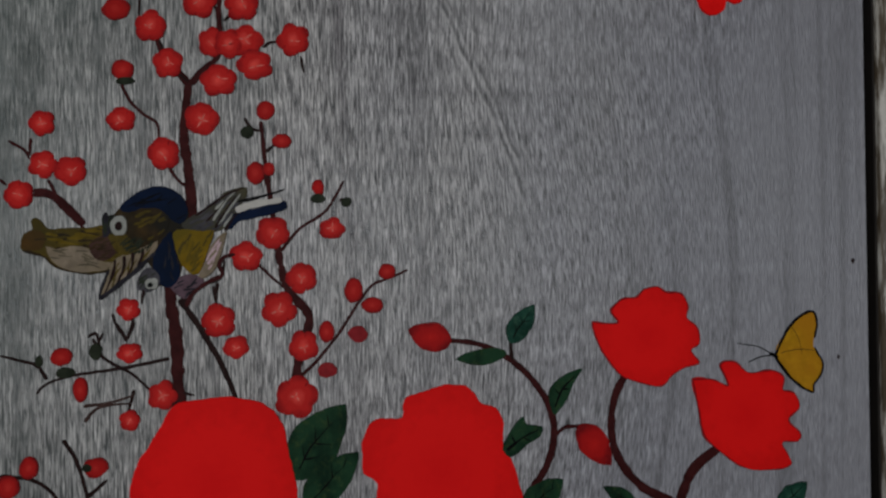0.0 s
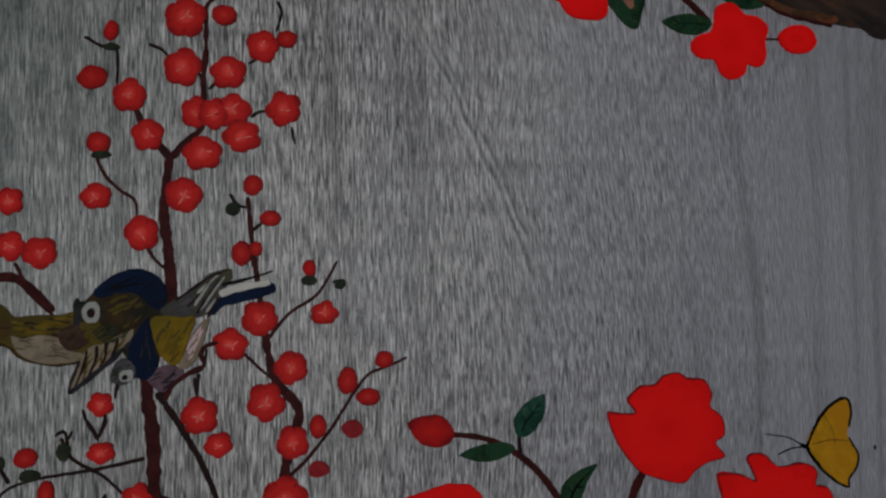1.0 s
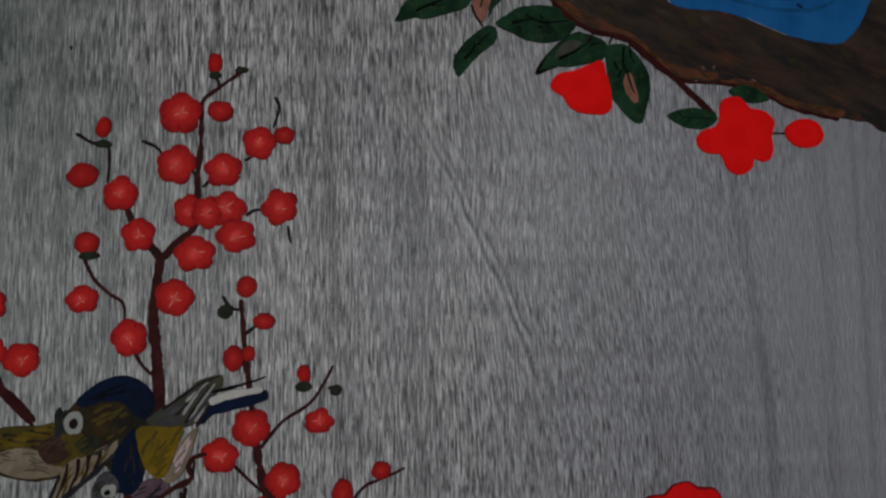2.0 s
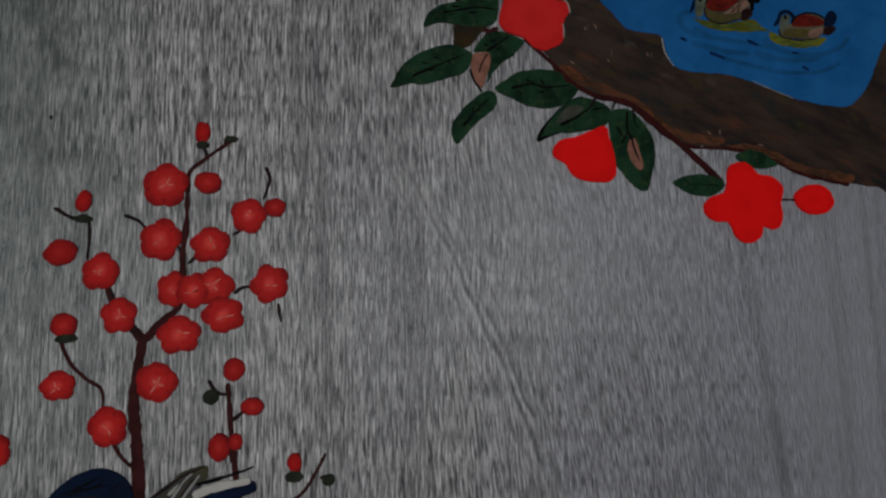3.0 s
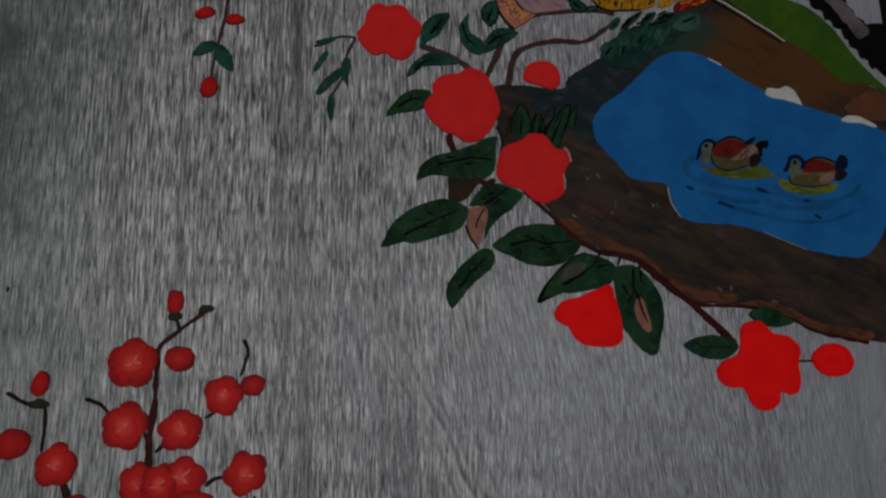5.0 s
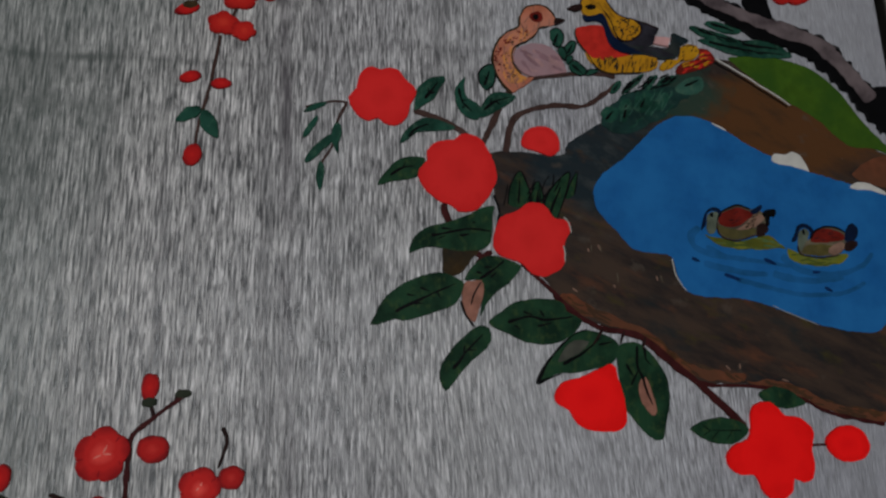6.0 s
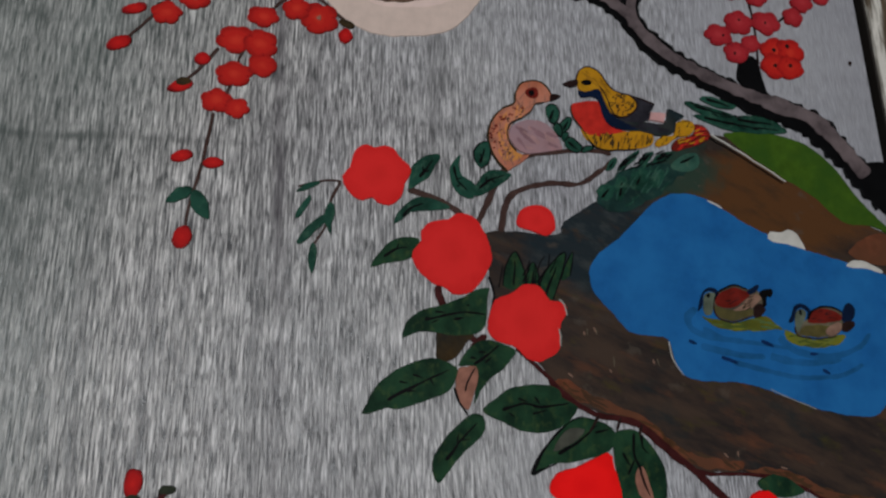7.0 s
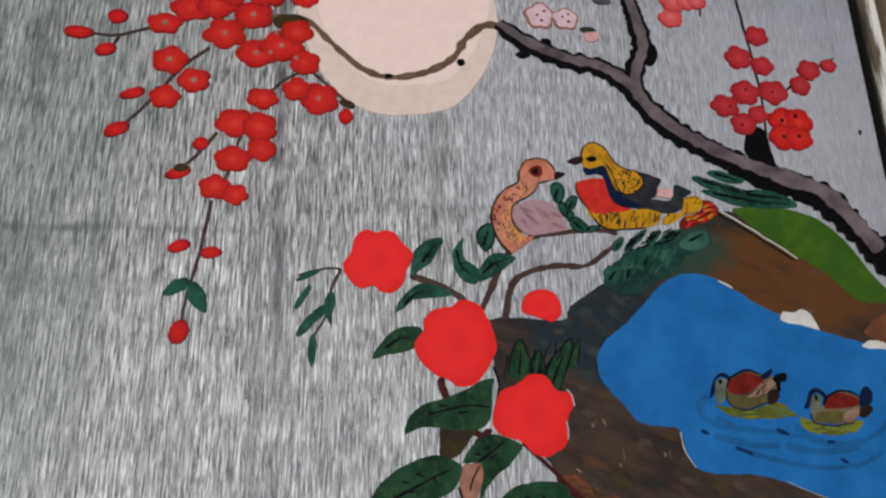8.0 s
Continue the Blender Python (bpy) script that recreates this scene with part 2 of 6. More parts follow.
def earth(name):
    """Earth colours dragged across each other in slanting strokes: slate round the head of the pond, umber on the slope above it."""
    n = Nodes(name)
    geo = n.node("NewGeometry")
    sep = n.node("SeparateXYZ", Vector=geo.outputs["Position"])
    x, z = sep.outputs[0], sep.outputs[2]
    turned = n.node("Mapping", Vector=geo.outputs["Position"], Rotation=(0, radians(-24), 0)).outputs[0]

    def drag(sx, sz, shift):
        return n.noise(n.node("Mapping", Vector=turned, Scale=(sx, 1, sz), Location=(shift, 0, 0)).outputs[0], 1.0, 5, 0.65)

    def lay(col, new_col, mask, ragged, much=1.0):
        m = n.math("ADD", mask, n.math("MULTIPLY", n.math("SUBTRACT", ragged, 0.5), 0.9))
        return n.mix(n.math("MULTIPLY", n.ramp(m, (0.35, 0.0), (0.65, 1.0)), much), col, new_col)
    col = n.mix(n.ramp(drag(22, 80, 0), (0.4, 0.0), (0.6, 1.0)), (0.022, 0.017, 0.016), (0.052, 0.033, 0.024))
    col = n.mix(n.math("MULTIPLY", n.ramp(drag(26, 110, 5), (0.55, 0.0), (0.7, 1.0)), 0.7), col, (0.11, 0.042, 0.022))
    col = n.mix(n.math("MULTIPLY", n.ramp(drag(40, 90, 9), (0.56, 0.0), (0.7, 1.0)), 0.6), col, (0.06, 0.05, 0.010))
    col = n.mix(n.math("MULTIPLY", n.ramp(drag(30, 70, 14), (0.54, 0.0), (0.7, 1.0)), 0.7), col, (0.012, 0.020, 0.022))
    slate, umber, teal = (0.098, 0.306, 0.048, 0.034), (0.205, 0.328, 0.065, 0.034), (0.135, 0.342, 0.04, 0.018)
    col = lay(col, (0.011, 0.021, 0.027), bell(n, x, z, *slate), drag(40, 60, 21), 0.85)
    col = n.mix(n.math("MULTIPLY", n.ramp(drag(70, 160, 41), (0.5, 0.0), (0.66, 1.0)), n.math("MULTIPLY", bell(n, x, z, *slate), 0.75)), col, (0.045, 0.05, 0.05))
    col = n.mix(n.math("MULTIPLY", n.ramp(drag(60, 130, 47), (0.54, 0.0), (0.68, 1.0)), n.math("MULTIPLY", bell(n, x, z, *slate), 0.8)), col, (0.05, 0.028, 0.016))
    col = lay(col, (0.085, 0.036, 0.014), bell(n, x, z, *umber), drag(30, 90, 25))
    col = n.mix(n.math("MULTIPLY", n.ramp(drag(35, 120, 33), (0.5, 0.0), (0.7, 1.0)), n.math("MULTIPLY", bell(n, x, z, *umber), 0.8)), col, (0.035, 0.022, 0.014))
    col = lay(col, (0.016, 0.045, 0.034), bell(n, x, z, *teal), drag(80, 80, 29), 0.8)
    col = n.mix(n.math("MULTIPLY", n.ramp(drag(55, 75, 61), (0.6, 0.0), (0.68, 1.0)), 0.55), col, (0.075, 0.058, 0.045))
    col = n.mix(n.math("MULTIPLY", n.ramp(drag(240, 320, 71), (0.68, 0.0), (0.74, 1.0)), 0.6), col, (0.16, 0.12, 0.09))
    n.bump(drag(120, 520, 3), 0.4, 0.0005)
    return n.done(col, 0.55, 0.03)


def leaf_paint(name, dark, mid, pale):
    n = Nodes(name)
    broad = n.noise(n.place(75, 1, 75), 1.0, 4, 0.6)
    fine = n.noise(n.place(260, 1, 200), 1.0, 4, 0.65)
    col = n.mix(n.ramp(broad, (0.38, 0.0), (0.58, 1.0)), dark, mid)
    col = n.mix(n.math("MULTIPLY", n.ramp(fine, (0.52, 0.0), (0.68, 1.0)), 0.6), col, pale)
    n.bump(n.noise(n.place(520, 1, 80), 1.0, 3), 0.35, 0.0005)
    return n.done(col, 0.55, 0.03)


BOARD = make_board()
PLUM = radial_paint("plum_red_paint", (0.80, 0.075, 0.06), (0.52, 0.018, 0.016), (0.22, 0.006, 0.008))
PLUM_LIGHT = paint("pink_highlight_paint", (0.80, 0.21, 0.17))
PLUM_DARK = paint("dark_red_paint", (0.28, 0.02, 0.025))
CHERRY = radial_paint("cherry_red_paint", (0.56, 0.035, 0.020), (0.46, 0.016, 0.012), (0.24, 0.008, 0.008))
CRIMSON = radial_paint("crimson_blossom_paint", (0.42, 0.035, 0.042), (0.34, 0.020, 0.027), (0.22, 0.010, 0.015))
ROSY = radial_paint("rosy_blossom_paint", (0.58, 0.12, 0.11), (0.50, 0.07, 0.07), (0.36, 0.03, 0.035))
RED = radial_paint("flat_red_paint", (0.84, 0.006, 0.007), (0.90, 0.008, 0.008), (0.78, 0.006, 0.006), 0.0, 0.15)
CAMELLIA = radial_paint("camellia_red_paint", (0.60, 0.018, 0.017), (0.66, 0.021, 0.020), (0.58, 0.015, 0.015), 0.0, 0.2)
BUD_RED = radial_paint("bud_red_paint", (0.54, 0.014, 0.012), (0.42, 0.010, 0.010), (0.15, 0.006, 0.008))
STEM = paint("maroon_brown_paint", (0.055, 0.012, 0.012), 0.45)
TWIG = paint("dark_twig_paint", (0.025, 0.012, 0.011), 0.4)
BROWN_STEM = paint("dull_brown_paint", (0.065, 0.035, 0.03), 0.4)
GREEN = leaf_paint("dark_green_paint", (0.006, 0.020, 0.011), (0.014, 0.046, 0.022), (0.045, 0.075, 0.025))
TEAL = leaf_paint("teal_green_paint", (0.007, 0.030, 0.020), (0.015, 0.062, 0.042), (0.05, 0.11, 0.075))
GRASS = paint("grass_green_paint", (0.05, 0.105, 0.010), 0.3, 0.45, 0.3, (0.028, 0.07, 0.009))
INK = paint("black_paint", (0.004, 0.004, 0.0045), 0.3, 0.4)
BUD_PLUM = radial_paint("plum_bud_paint", (0.56, 0.032, 0.026), (0.42, 0.013, 0.012), (0.13, 0.006, 0.008), 0.35)
BUD_GREEN = paint("bud_green_paint", (0.028, 0.034, 0.021), 0.5)
YELLOW = paint("ochre_yellow_paint", (0.52, 0.26, 0.012), 0.35, 0.42, 0.3, (0.42, 0.18, 0.010))
ORANGE = paint("orange_paint", (0.60, 0.25, 0.055), 0.3, 0.45, 0.3, (0.56, 0.21, 0.09))
PINK = paint("pale_pink_paint", (0.55, 0.30, 0.29), 0.2)
SALMON = paint("salmon_paint", (0.32, 0.14, 0.10), 0.35)
MOON = paint("moon_pink_paint", (0.70, 0.53, 0.48), 0.06, 0.5, 0.9)
MOON_RIM = paint("moon_halo_paint", (0.62, 0.48, 0.42), 0.1, 0.5, 1.0)
WHITE = paint("white_paint", (0.55, 0.52, 0.48), 0.15)
BLUE = paint("pond_blue_paint", (0.011, 0.098, 0.29), 0.12, 0.35, 0.2, (0.015, 0.122, 0.33))
DEEP_BLUE = paint("deep_blue_paint", (0.006, 0.026, 0.10), 0.4)
NAVY = paint("navy_paint", (0.005, 0.013, 0.042), 0.4, 0.45, 0.4, (0.004, 0.009, 0.024))
WATER_GREEN = paint("water_green_paint", (0.05, 0.12, 0.06), 0.35, 0.4, 0.2, (0.16, 0.15, 0.012))
BANK = earth("earth_brown_paint")
ROCK = paint("slate_rock_paint", (0.014, 0.024, 0.028), 0.5, 0.45, 0.5, (0.03, 0.032, 0.03))
HILL = paint("umber_hill_paint", (0.09, 0.04, 0.018), 0.4, 0.45, 0.5, (0.05, 0.027, 0.016))
RUST = paint("rust_paint", (0.16, 0.052, 0.026), 0.4, 0.45, 0.6, (0.10, 0.040, 0.022))
BARK = paint("mauve_bark_paint", (0.085, 0.064, 0.068), 0.45, 0.45, 0.5, (0.15, 0.115, 0.118))
MOON_BARK = paint("tan_branch_paint", (0.13, 0.08, 0.055), 0.35)
OLIVE = paint("olive_paint", (0.12, 0.082, 0.014), 0.45, 0.45, 0.6, (0.055, 0.042, 0.012))
UMBER = paint("umber_feather_paint", (0.055, 0.033, 0.013), 0.5, 0.45, 0.5, (0.018, 0.016, 0.012))
CREAM = paint("cream_paint", (0.28, 0.22, 0.16), 0.4, 0.45, 0.7, (0.17, 0.13, 0.08))
MUSTARD = paint("mustard_paint", (0.24, 0.14, 0.008), 0.4, 0.45, 0.4, (0.12, 0.085, 0.01))
PEACH = paint("peach_paint", (0.48, 0.15, 0.085), 0.3, 0.45, 0.3, (0.46, 0.19, 0.13))
SHELL = paint("shell_white_paint", (0.55, 0.39, 0.42), 0.15)
RIPPLE = paint("deep_water_paint", (0.010, 0.075, 0.19), 0.3, 0.4, 0.2, (0.013, 0.10, 0.27))
DUN = paint("dun_paint", (0.16, 0.13, 0.085), 0.5, 0.45, 0.5, (0.04, 0.035, 0.03))
LILAC = paint("lilac_pink_paint", (0.36, 0.2, 0.21), 0.25, 0.45, 0.3, (0.3, 0.19, 0.21))
SLATE = paint("slate_wing_paint", (0.028, 0.026, 0.034), 0.5)
GREY = paint("grey_feather_paint", (0.075, 0.07, 0.08), 0.5)
SCARLET = paint("scarlet_breast_paint", (0.52, 0.026, 0.018), 0.3)
SHELL_PINK = paint("shell_pink_paint", (0.40, 0.23, 0.23), 0.3)
DUSK_PINK = paint("dusk_pink_paint", (0.27, 0.15, 0.17), 0.3)
MUSTARD_DULL = paint("dull_mustard_paint", (0.15, 0.10, 0.012), 0.4)
PEONY = radial_paint("peony_red_paint", (0.78, 0.007, 0.008), (0.83, 0.009, 0.009), (0.70, 0.007, 0.007), 0.0, 0.15)
MOSS_PAINT = leaf_paint("dark_moss_paint", (0.008, 0.022, 0.020), (0.012, 0.038, 0.033), (0.03, 0.06, 0.045))
TAN_BROWN = paint("tan_brown_paint", (0.11, 0.055, 0.016), 0.45, 0.45, 0.4, (0.06, 0.035, 0.012))
OLIVE_GREY = paint("olive_grey_paint", (0.085, 0.075, 0.035), 0.45, 0.45, 0.5, (0.05, 0.048, 0.04))
WHITE_DULL = paint("dull_white_paint", (0.36, 0.36, 0.33), 0.3)
RUSSET = paint("russet_paint", (0.07, 0.035, 0.028), 0.4)
OCHRE = paint("dark_ochre_paint", (0.33, 0.15, 0.012), 0.35)
MAUVE = paint("mauve_feather_paint", (0.13, 0.08, 0.10), 0.35)
WATER_OLIVE = paint("olive_water_paint", (0.115, 0.105, 0.012), 0.4, 0.4, 0.2, (0.05, 0.08, 0.02))
FAWN = paint("fawn_belly_paint", (0.115, 0.09, 0.028), 0.45, 0.45, 0.3, (0.06, 0.055, 0.025))
BLUSH = paint("blush_wing_paint", (0.26, 0.15, 0.11), 0.35)
PALE_DUN = paint("pale_dun_paint", (0.115, 0.135, 0.10), 0.45)
SAGE = paint("sage_leaf_paint", (0.075, 0.075, 0.06), 0.35)
TEAL_PALE = leaf_paint("pale_teal_paint", (0.02, 0.06, 0.045), (0.035, 0.095, 0.07), (0.07, 0.12, 0.08))
PLUM_FOLD = paint("plum_fold_paint", (0.30, 0.009, 0.012), 0.3)
FOLD_OF = {"cherry_red_paint": paint("cherry_fold_paint", (0.30, 0.008, 0.010), 0.3), "crimson_blossom_paint": paint("crimson_fold_paint", (0.17, 0.010, 0.02), 0.3)}
BRICK_RED = paint("brick_red_paint", (0.15, 0.014, 0.010), 0.35)


def make_frame_wood():
    n = Nodes("worn_brown_moulding")
    v = n.noise(n.place(180, 90, 14), 1.0, 4)
    worn = n.ramp(n.noise(n.place(60, 60, 25), 1.0, 5, 0.7), (0.5, 0.0), (0.62, 1.0))
    col = n.mix(v, (0.05, 0.032, 0.02), (0.16, 0.11, 0.07))
    col = n.mix(n.math("MULTIPLY", worn, 0.6), col, (0.55, 0.5, 0.43))
    n.bump(v, 0.5, 0.001)
    return n.done(col, 0.35, 0.5)


def make_bead():
    n = Nodes("rubbed_bead")
    v = n.noise(n.place(260, 120, 40), 1.0, 4)
    rub = n.ramp(n.noise(n.place(220, 120, 18), 1.0, 5, 0.65), (0.44, 0.0), (0.58, 1.0))
    col = n.mix(v, (0.035, 0.025, 0.014), (0.13, 0.095, 0.06))
    col = n.mix(n.math("MULTIPLY", rub, 0.9), col, (0.70, 0.66, 0.60))
    n.bump(v, 0.5, 0.001)
    return n.done(col, 0.28, 0.5)


def plain(name, a, b, scale, rough=0.8):
    n = Nodes(name)
    v = n.noise(n.place(scale, scale, scale), 1.0, 5)
    n.bump(v, 0.2, 0.002)
    return n.done(n.mix(v, a, b), rough, 0.3)


FRAME = make_frame_wood()
BEAD = make_bead()
# near-black colour that holds the shade inside the frame gap
GAP = plain("gap_shade_black", (0.008, 0.006, 0.005), (0.02, 0.015, 0.012), 60)
PLASTER = plain("plaster", (0.30, 0.29, 0.28), (0.36, 0.35, 0.34), 12)
FLOOR = plain("floor_boards", (0.12, 0.09, 0.07), (0.2, 0.15, 0.11), 9, 0.5)
CEIL = plain("ceiling_paint", (0.34, 0.34, 0.33), (0.4, 0.4, 0.39), 10)


# ---- building helpers ----
def mesh_of(name, bm, material, parent=None, label="", mend=True):
    if mend:
        bmesh.ops.recalc_face_normals(bm, faces=bm.faces)
    me = bpy.data.meshes.new(name)
    bm.to_mesh(me)
    bm.free()
    for m in material if isinstance(material, (list, tuple)) else [material]:
        me.materials.append(m)
    ob = new(name, me)
    ob.parent = parent
    return tagged(ob, label)


def box(bm, x0, y0, z0, x1, y1, z1, bevel=0.0):
    geo = bmesh.ops.create_cube(bm, size=1.0)["verts"]
    bmesh.ops.transform(bm, verts=geo, matrix=Matrix.LocRotScale(((x0 + x1) / 2, (y0 + y1) / 2, (z0 + z1) / 2), None, (x1 - x0, y1 - y0, z1 - z0)))
    if bevel:
        bmesh.ops.bevel(bm, geom=list({e for v in geo for e in v.link_edges}), offset=bevel, segments=2, affect="EDGES")


def boxes(name, items, material, parent=None, bevel=0.0):
    bm = bmesh.new()
    for it in items:
        box(bm, *it, bevel=bevel)
    return mesh_of(name, bm, material, parent)


# ---- room: out of view, added round the panel to shape the window light ----
BX0, BX1, BZ0, BZ1 = -0.42, 0.2676, WALL_Z - 0.48, WALL_Z + 0.62     # the painted board
FLW = 0.045                                                    # width of the frame's members
GAPW = 0.0048
X0, X1, HIGH = -2.2, 2.6, 2.6
tagged(boxes("floor", [(X0, ROOM_Y, -0.1, X1, 0.2, 0)], FLOOR), "unseen brown floor added below the panel", kind="structure")
tagged(boxes("ceiling", [(X0, ROOM_Y, HIGH, X1, 0.2, HIGH + 0.1)], CEIL), "unseen plain ceiling added above the panel", kind="structure")
tagged(boxes("wall_north", [(X0, 0.03, 0, X1, 0.2, HIGH)], PLASTER), "plain plastered wall behind the panel", kind="structure")
tagged(boxes("wall_west", [(X0 - 0.15, ROOM_Y - 0.15, 0, X0, 0.2, HIGH)], PLASTER), "unseen plain side wall added around the panel", kind="structure")
tagged(boxes("wall_east", [(X1, ROOM_Y - 0.15, 0, X1 + 0.15, 0.2, HIGH)], PLASTER), "unseen plain side wall added around the panel", kind="structure")
tagged(boxes("wall_south", [(X0, ROOM_Y - 0.15, 0, WIN_X0, ROOM_Y, HIGH), (WIN_X1, ROOM_Y - 0.15, 0, X1, ROOM_Y, HIGH),
                            (WIN_X0, ROOM_Y - 0.15, 0, WIN_X1, ROOM_Y, WIN_Z0), (WIN_X0, ROOM_Y - 0.15, WIN_Z1, WIN_X1, ROOM_Y, HIGH)], PLASTER),
       "unseen added wall with an opening for the window light", kind="structure")

# ---- painted panel and its frame ----
panel = tagged(new("wooden_panel"), "grey-washed wooden panel with raised grain in brown frame", "panel")
panel.location = (0, 0, 0)
boxes("board", [(BX0, 0.0, BZ0, BX1, 0.024, BZ1)], BOARD, panel, 0.0012)
boxes("rebate", [(BX0 - GAPW, 0.012, BZ0 - GAPW, BX1 + GAPW, 0.03, BZ1 + GAPW)], GAP, panel)


# added dark strips: the gap's shade painted over the bead's inner side
for gap in ((BX1 + GAPW - 0.0016, BZ0 - GAPW, BX1 + GAPW - 0.0002, BZ1 + GAPW), (BX0 - GAPW + 0.0002, BZ0 - GAPW, BX0 - GAPW + 0.0016, BZ1 + GAPW),
            (BX0 - GAPW + 0.002, BZ1 + GAPW - 0.0016, BX1 + GAPW - 0.002, BZ1 + GAPW - 0.0002), (BX0 - GAPW + 0.002, BZ0 - GAPW + 0.0002, BX1 + GAPW - 0.002, BZ0 - GAPW + 0.0016)):
    boxes("rebate_lining", [(gap[0], -0.0012, gap[1], gap[2], 0.0118, gap[3])], GAP, panel)


def moulding(name, length, m):
    """A frame member along its local z: a worn bead on the inner edge, then a broad face; local x runs outwards, y away from the viewer."""
    bead = [(0, 0.03), (0, 0.002), (0.001, -0.002), (0.0035, -0.0045), (0.007, -0.0045), (0.0095, -0.002), (0.0105, 0.001), (0.0105, 0.03)]
    face = [(0.0105, 0.03), (0.0105, 0.0005), (0.013, -0.004), (0.030, -0.006), (FLW - 0.002, -0.004), (FLW, 0.0), (FLW, 0.03)]
    made = None
    for part_name, prof, material in ((name, face, FRAME), ("bead", bead, BEAD)):
        bm = bmesh.new()
        steps = 48
        rings = []
        for i in range(steps + 1):
            ring = []
            for px, py in prof:
                z = (-1 + 2 * i / steps) * (length / 2 + px)          # mitred ends
                w = 0.0007 * noise.noise(Vector((px * 60, z * 30, 3.0)))
                ring.append(bm.verts.new((px + w, py + w, z)))
            rings.append(ring)
        for a, b in zip(rings, rings[1:]):
            for i in range(len(prof) - 1):
                bm.faces.new((a[i], a[i + 1], b[i + 1], b[i]))
        for ring in (rings[0], rings[-1]):
            bm.faces.new(ring)
        bmesh.ops.transform(bm, verts=bm.verts, matrix=m)
        if made is None:
            made = mesh_of(part_name, bm, material, panel, "worn brown frame moulding")
        else:
            mesh_of(part_name, bm, material, made, "rubbed pale inner bead")


CXB, CZB = (BX0 + BX1) / 2, (BZ0 + BZ1) / 2
moulding("frame_stile", BZ1 - BZ0 + 2 * GAPW, pose(BX1 + GAPW, 0, CZB))
moulding("frame_stile", BZ1 - BZ0 + 2 * GAPW, pose(BX0 - GAPW, 0, CZB) @ Matrix.Diagonal((-1, 1, 1, 1)))
moulding("frame_rail", BX1 - BX0 + 2 * GAPW, pose(CXB, 0, BZ1 + GAPW, 0, -90, 0))
moulding("frame_rail", BX1 - BX0 + 2 * GAPW, pose(CXB, 0, BZ0 - GAPW, 0, 90, 0))


# ---- brush shapes: all in millimetres on the board, u to the right and v up from the painting's origin ----
def at(u, v, h):
    return Vector((u / 1000, -h / 1000, WALL_Z + v / 1000))


def curve_through(pts, step=3.0, closed=False):
    """A smooth line through the points (Catmull-Rom), sampled about every step mm."""
    p = [Vector(q) for q in pts]
    n = len(p)
    if n < 3 and not closed:
        k = max(2, int((p[-1] - p[0]).length / step))
        return [p[0].lerp(p[-1], i / k) for i in range(k + 1)]
    out = []
    for i in range(n if closed else n - 1):
        if closed:
            a, b, c, d = p[i - 1], p[i], p[(i + 1) % n], p[(i + 2) % n]
        else:
            a, b, c, d = p[max(i - 1, 0)], p[i], p[i + 1], p[min(i + 2, n - 1)]
        k = max(2, int((c - b).length / step))
        for j in range(k):
            t = j / k
            out.append(0.5 * ((2 * b) + (c - a) * t + (2 * a - 5 * b + 4 * c - d) * t * t + (3 * b - a - 3 * c + d) * t ** 3))
    if not closed:
        out.append(p[-1])
    return out


def wobble(q, amount, size=6.0):
    v = Vector((q[0] / size, q[1] / size, 0.3))
    return Vector((q[0] + amount * noise.noise(v), q[1] + amount * noise.noise(v + Vector((9, 4, 2)))))


class Layer:
    n = 0


def lift():
    """Each coat of paint lies a hair above the one before it."""
    Layer.n += 1
    return 0.0005 * Layer.n


def slab(name, ring, material, parent, h=0.4, low=0.0, label="", jitter=0.35):
    """A filled patch of paint with a softly raised, ragged brushed edge; ring: its outline."""
    fine = []
    for i, q in enumerate(ring):
        d = q - ring[i - 1]
        k = max(1, min(4, int(d.length / 1.1)))
        fine += [ring[i - 1] + d * (j / k) for j in range(1, k + 1)]
    ring = [wobble(wobble(q, jitter), 0.3 * min(1.0, jitter * 2.5), 1.7) for q in fine]
    h += lift()
    n = len(ring)
    area = sum(ring[i - 1][0] * ring[i][1] - ring[i][0] * ring[i - 1][1] for i in range(n))
    if area < 0:
        ring.reverse()
    inner = []
    for i in range(n):
        d = ring[(i + 1) % n] - ring[i - 1]
        nrm = Vector((-d[1], d[0]))
        inner.append(ring[i] + (nrm.normalized() * 0.22 if nrm.length > 1e-6 else nrm))
    mid = sum(ring, Vector((0, 0))) / n
    origin = at(mid[0], mid[1], low)
    bm = bmesh.new()
    a = [bm.verts.new(at(q[0], q[1], low) - origin) for q in ring]
    b = [bm.verts.new(at(q[0], q[1], h) - origin) for q in inner]
    for i in range(n):
        bm.faces.new((a[i - 1], a[i], b[i], b[i - 1]))
    places, _, faces, *_ = geometry.delaunay_2d_cdt(inner, [], [list(range(n))], 1, 1e-5)
    top = [bm.verts.new(at(q[0], q[1], h) - origin) for q in places]
    for f in faces:
        if len(set(f)) == 3:
            bm.faces.new([top[k] for k in f])
    ob = mesh_of(name, bm, material, parent, label, False)
    me = ob.data
    if sum(p.normal.y * p.area for p in me.polygons) > 0:
        me.flip_normals()
    ob.location = origin - (parent_origin(parent))
    return ob


def parent_origin(parent):
    o = Vector((0, 0, 0))
    while parent:
        o += parent.location
        parent = parent.parent
    return o


def patch(name, parent, pts, material, h=0.4, smooth=True, label="", jitter=0.35):
    ring = curve_through(pts, 2.5, True) if smooth else straight(pts)
    return slab(name, ring, material, parent, h, label=label, jitter=jitter)


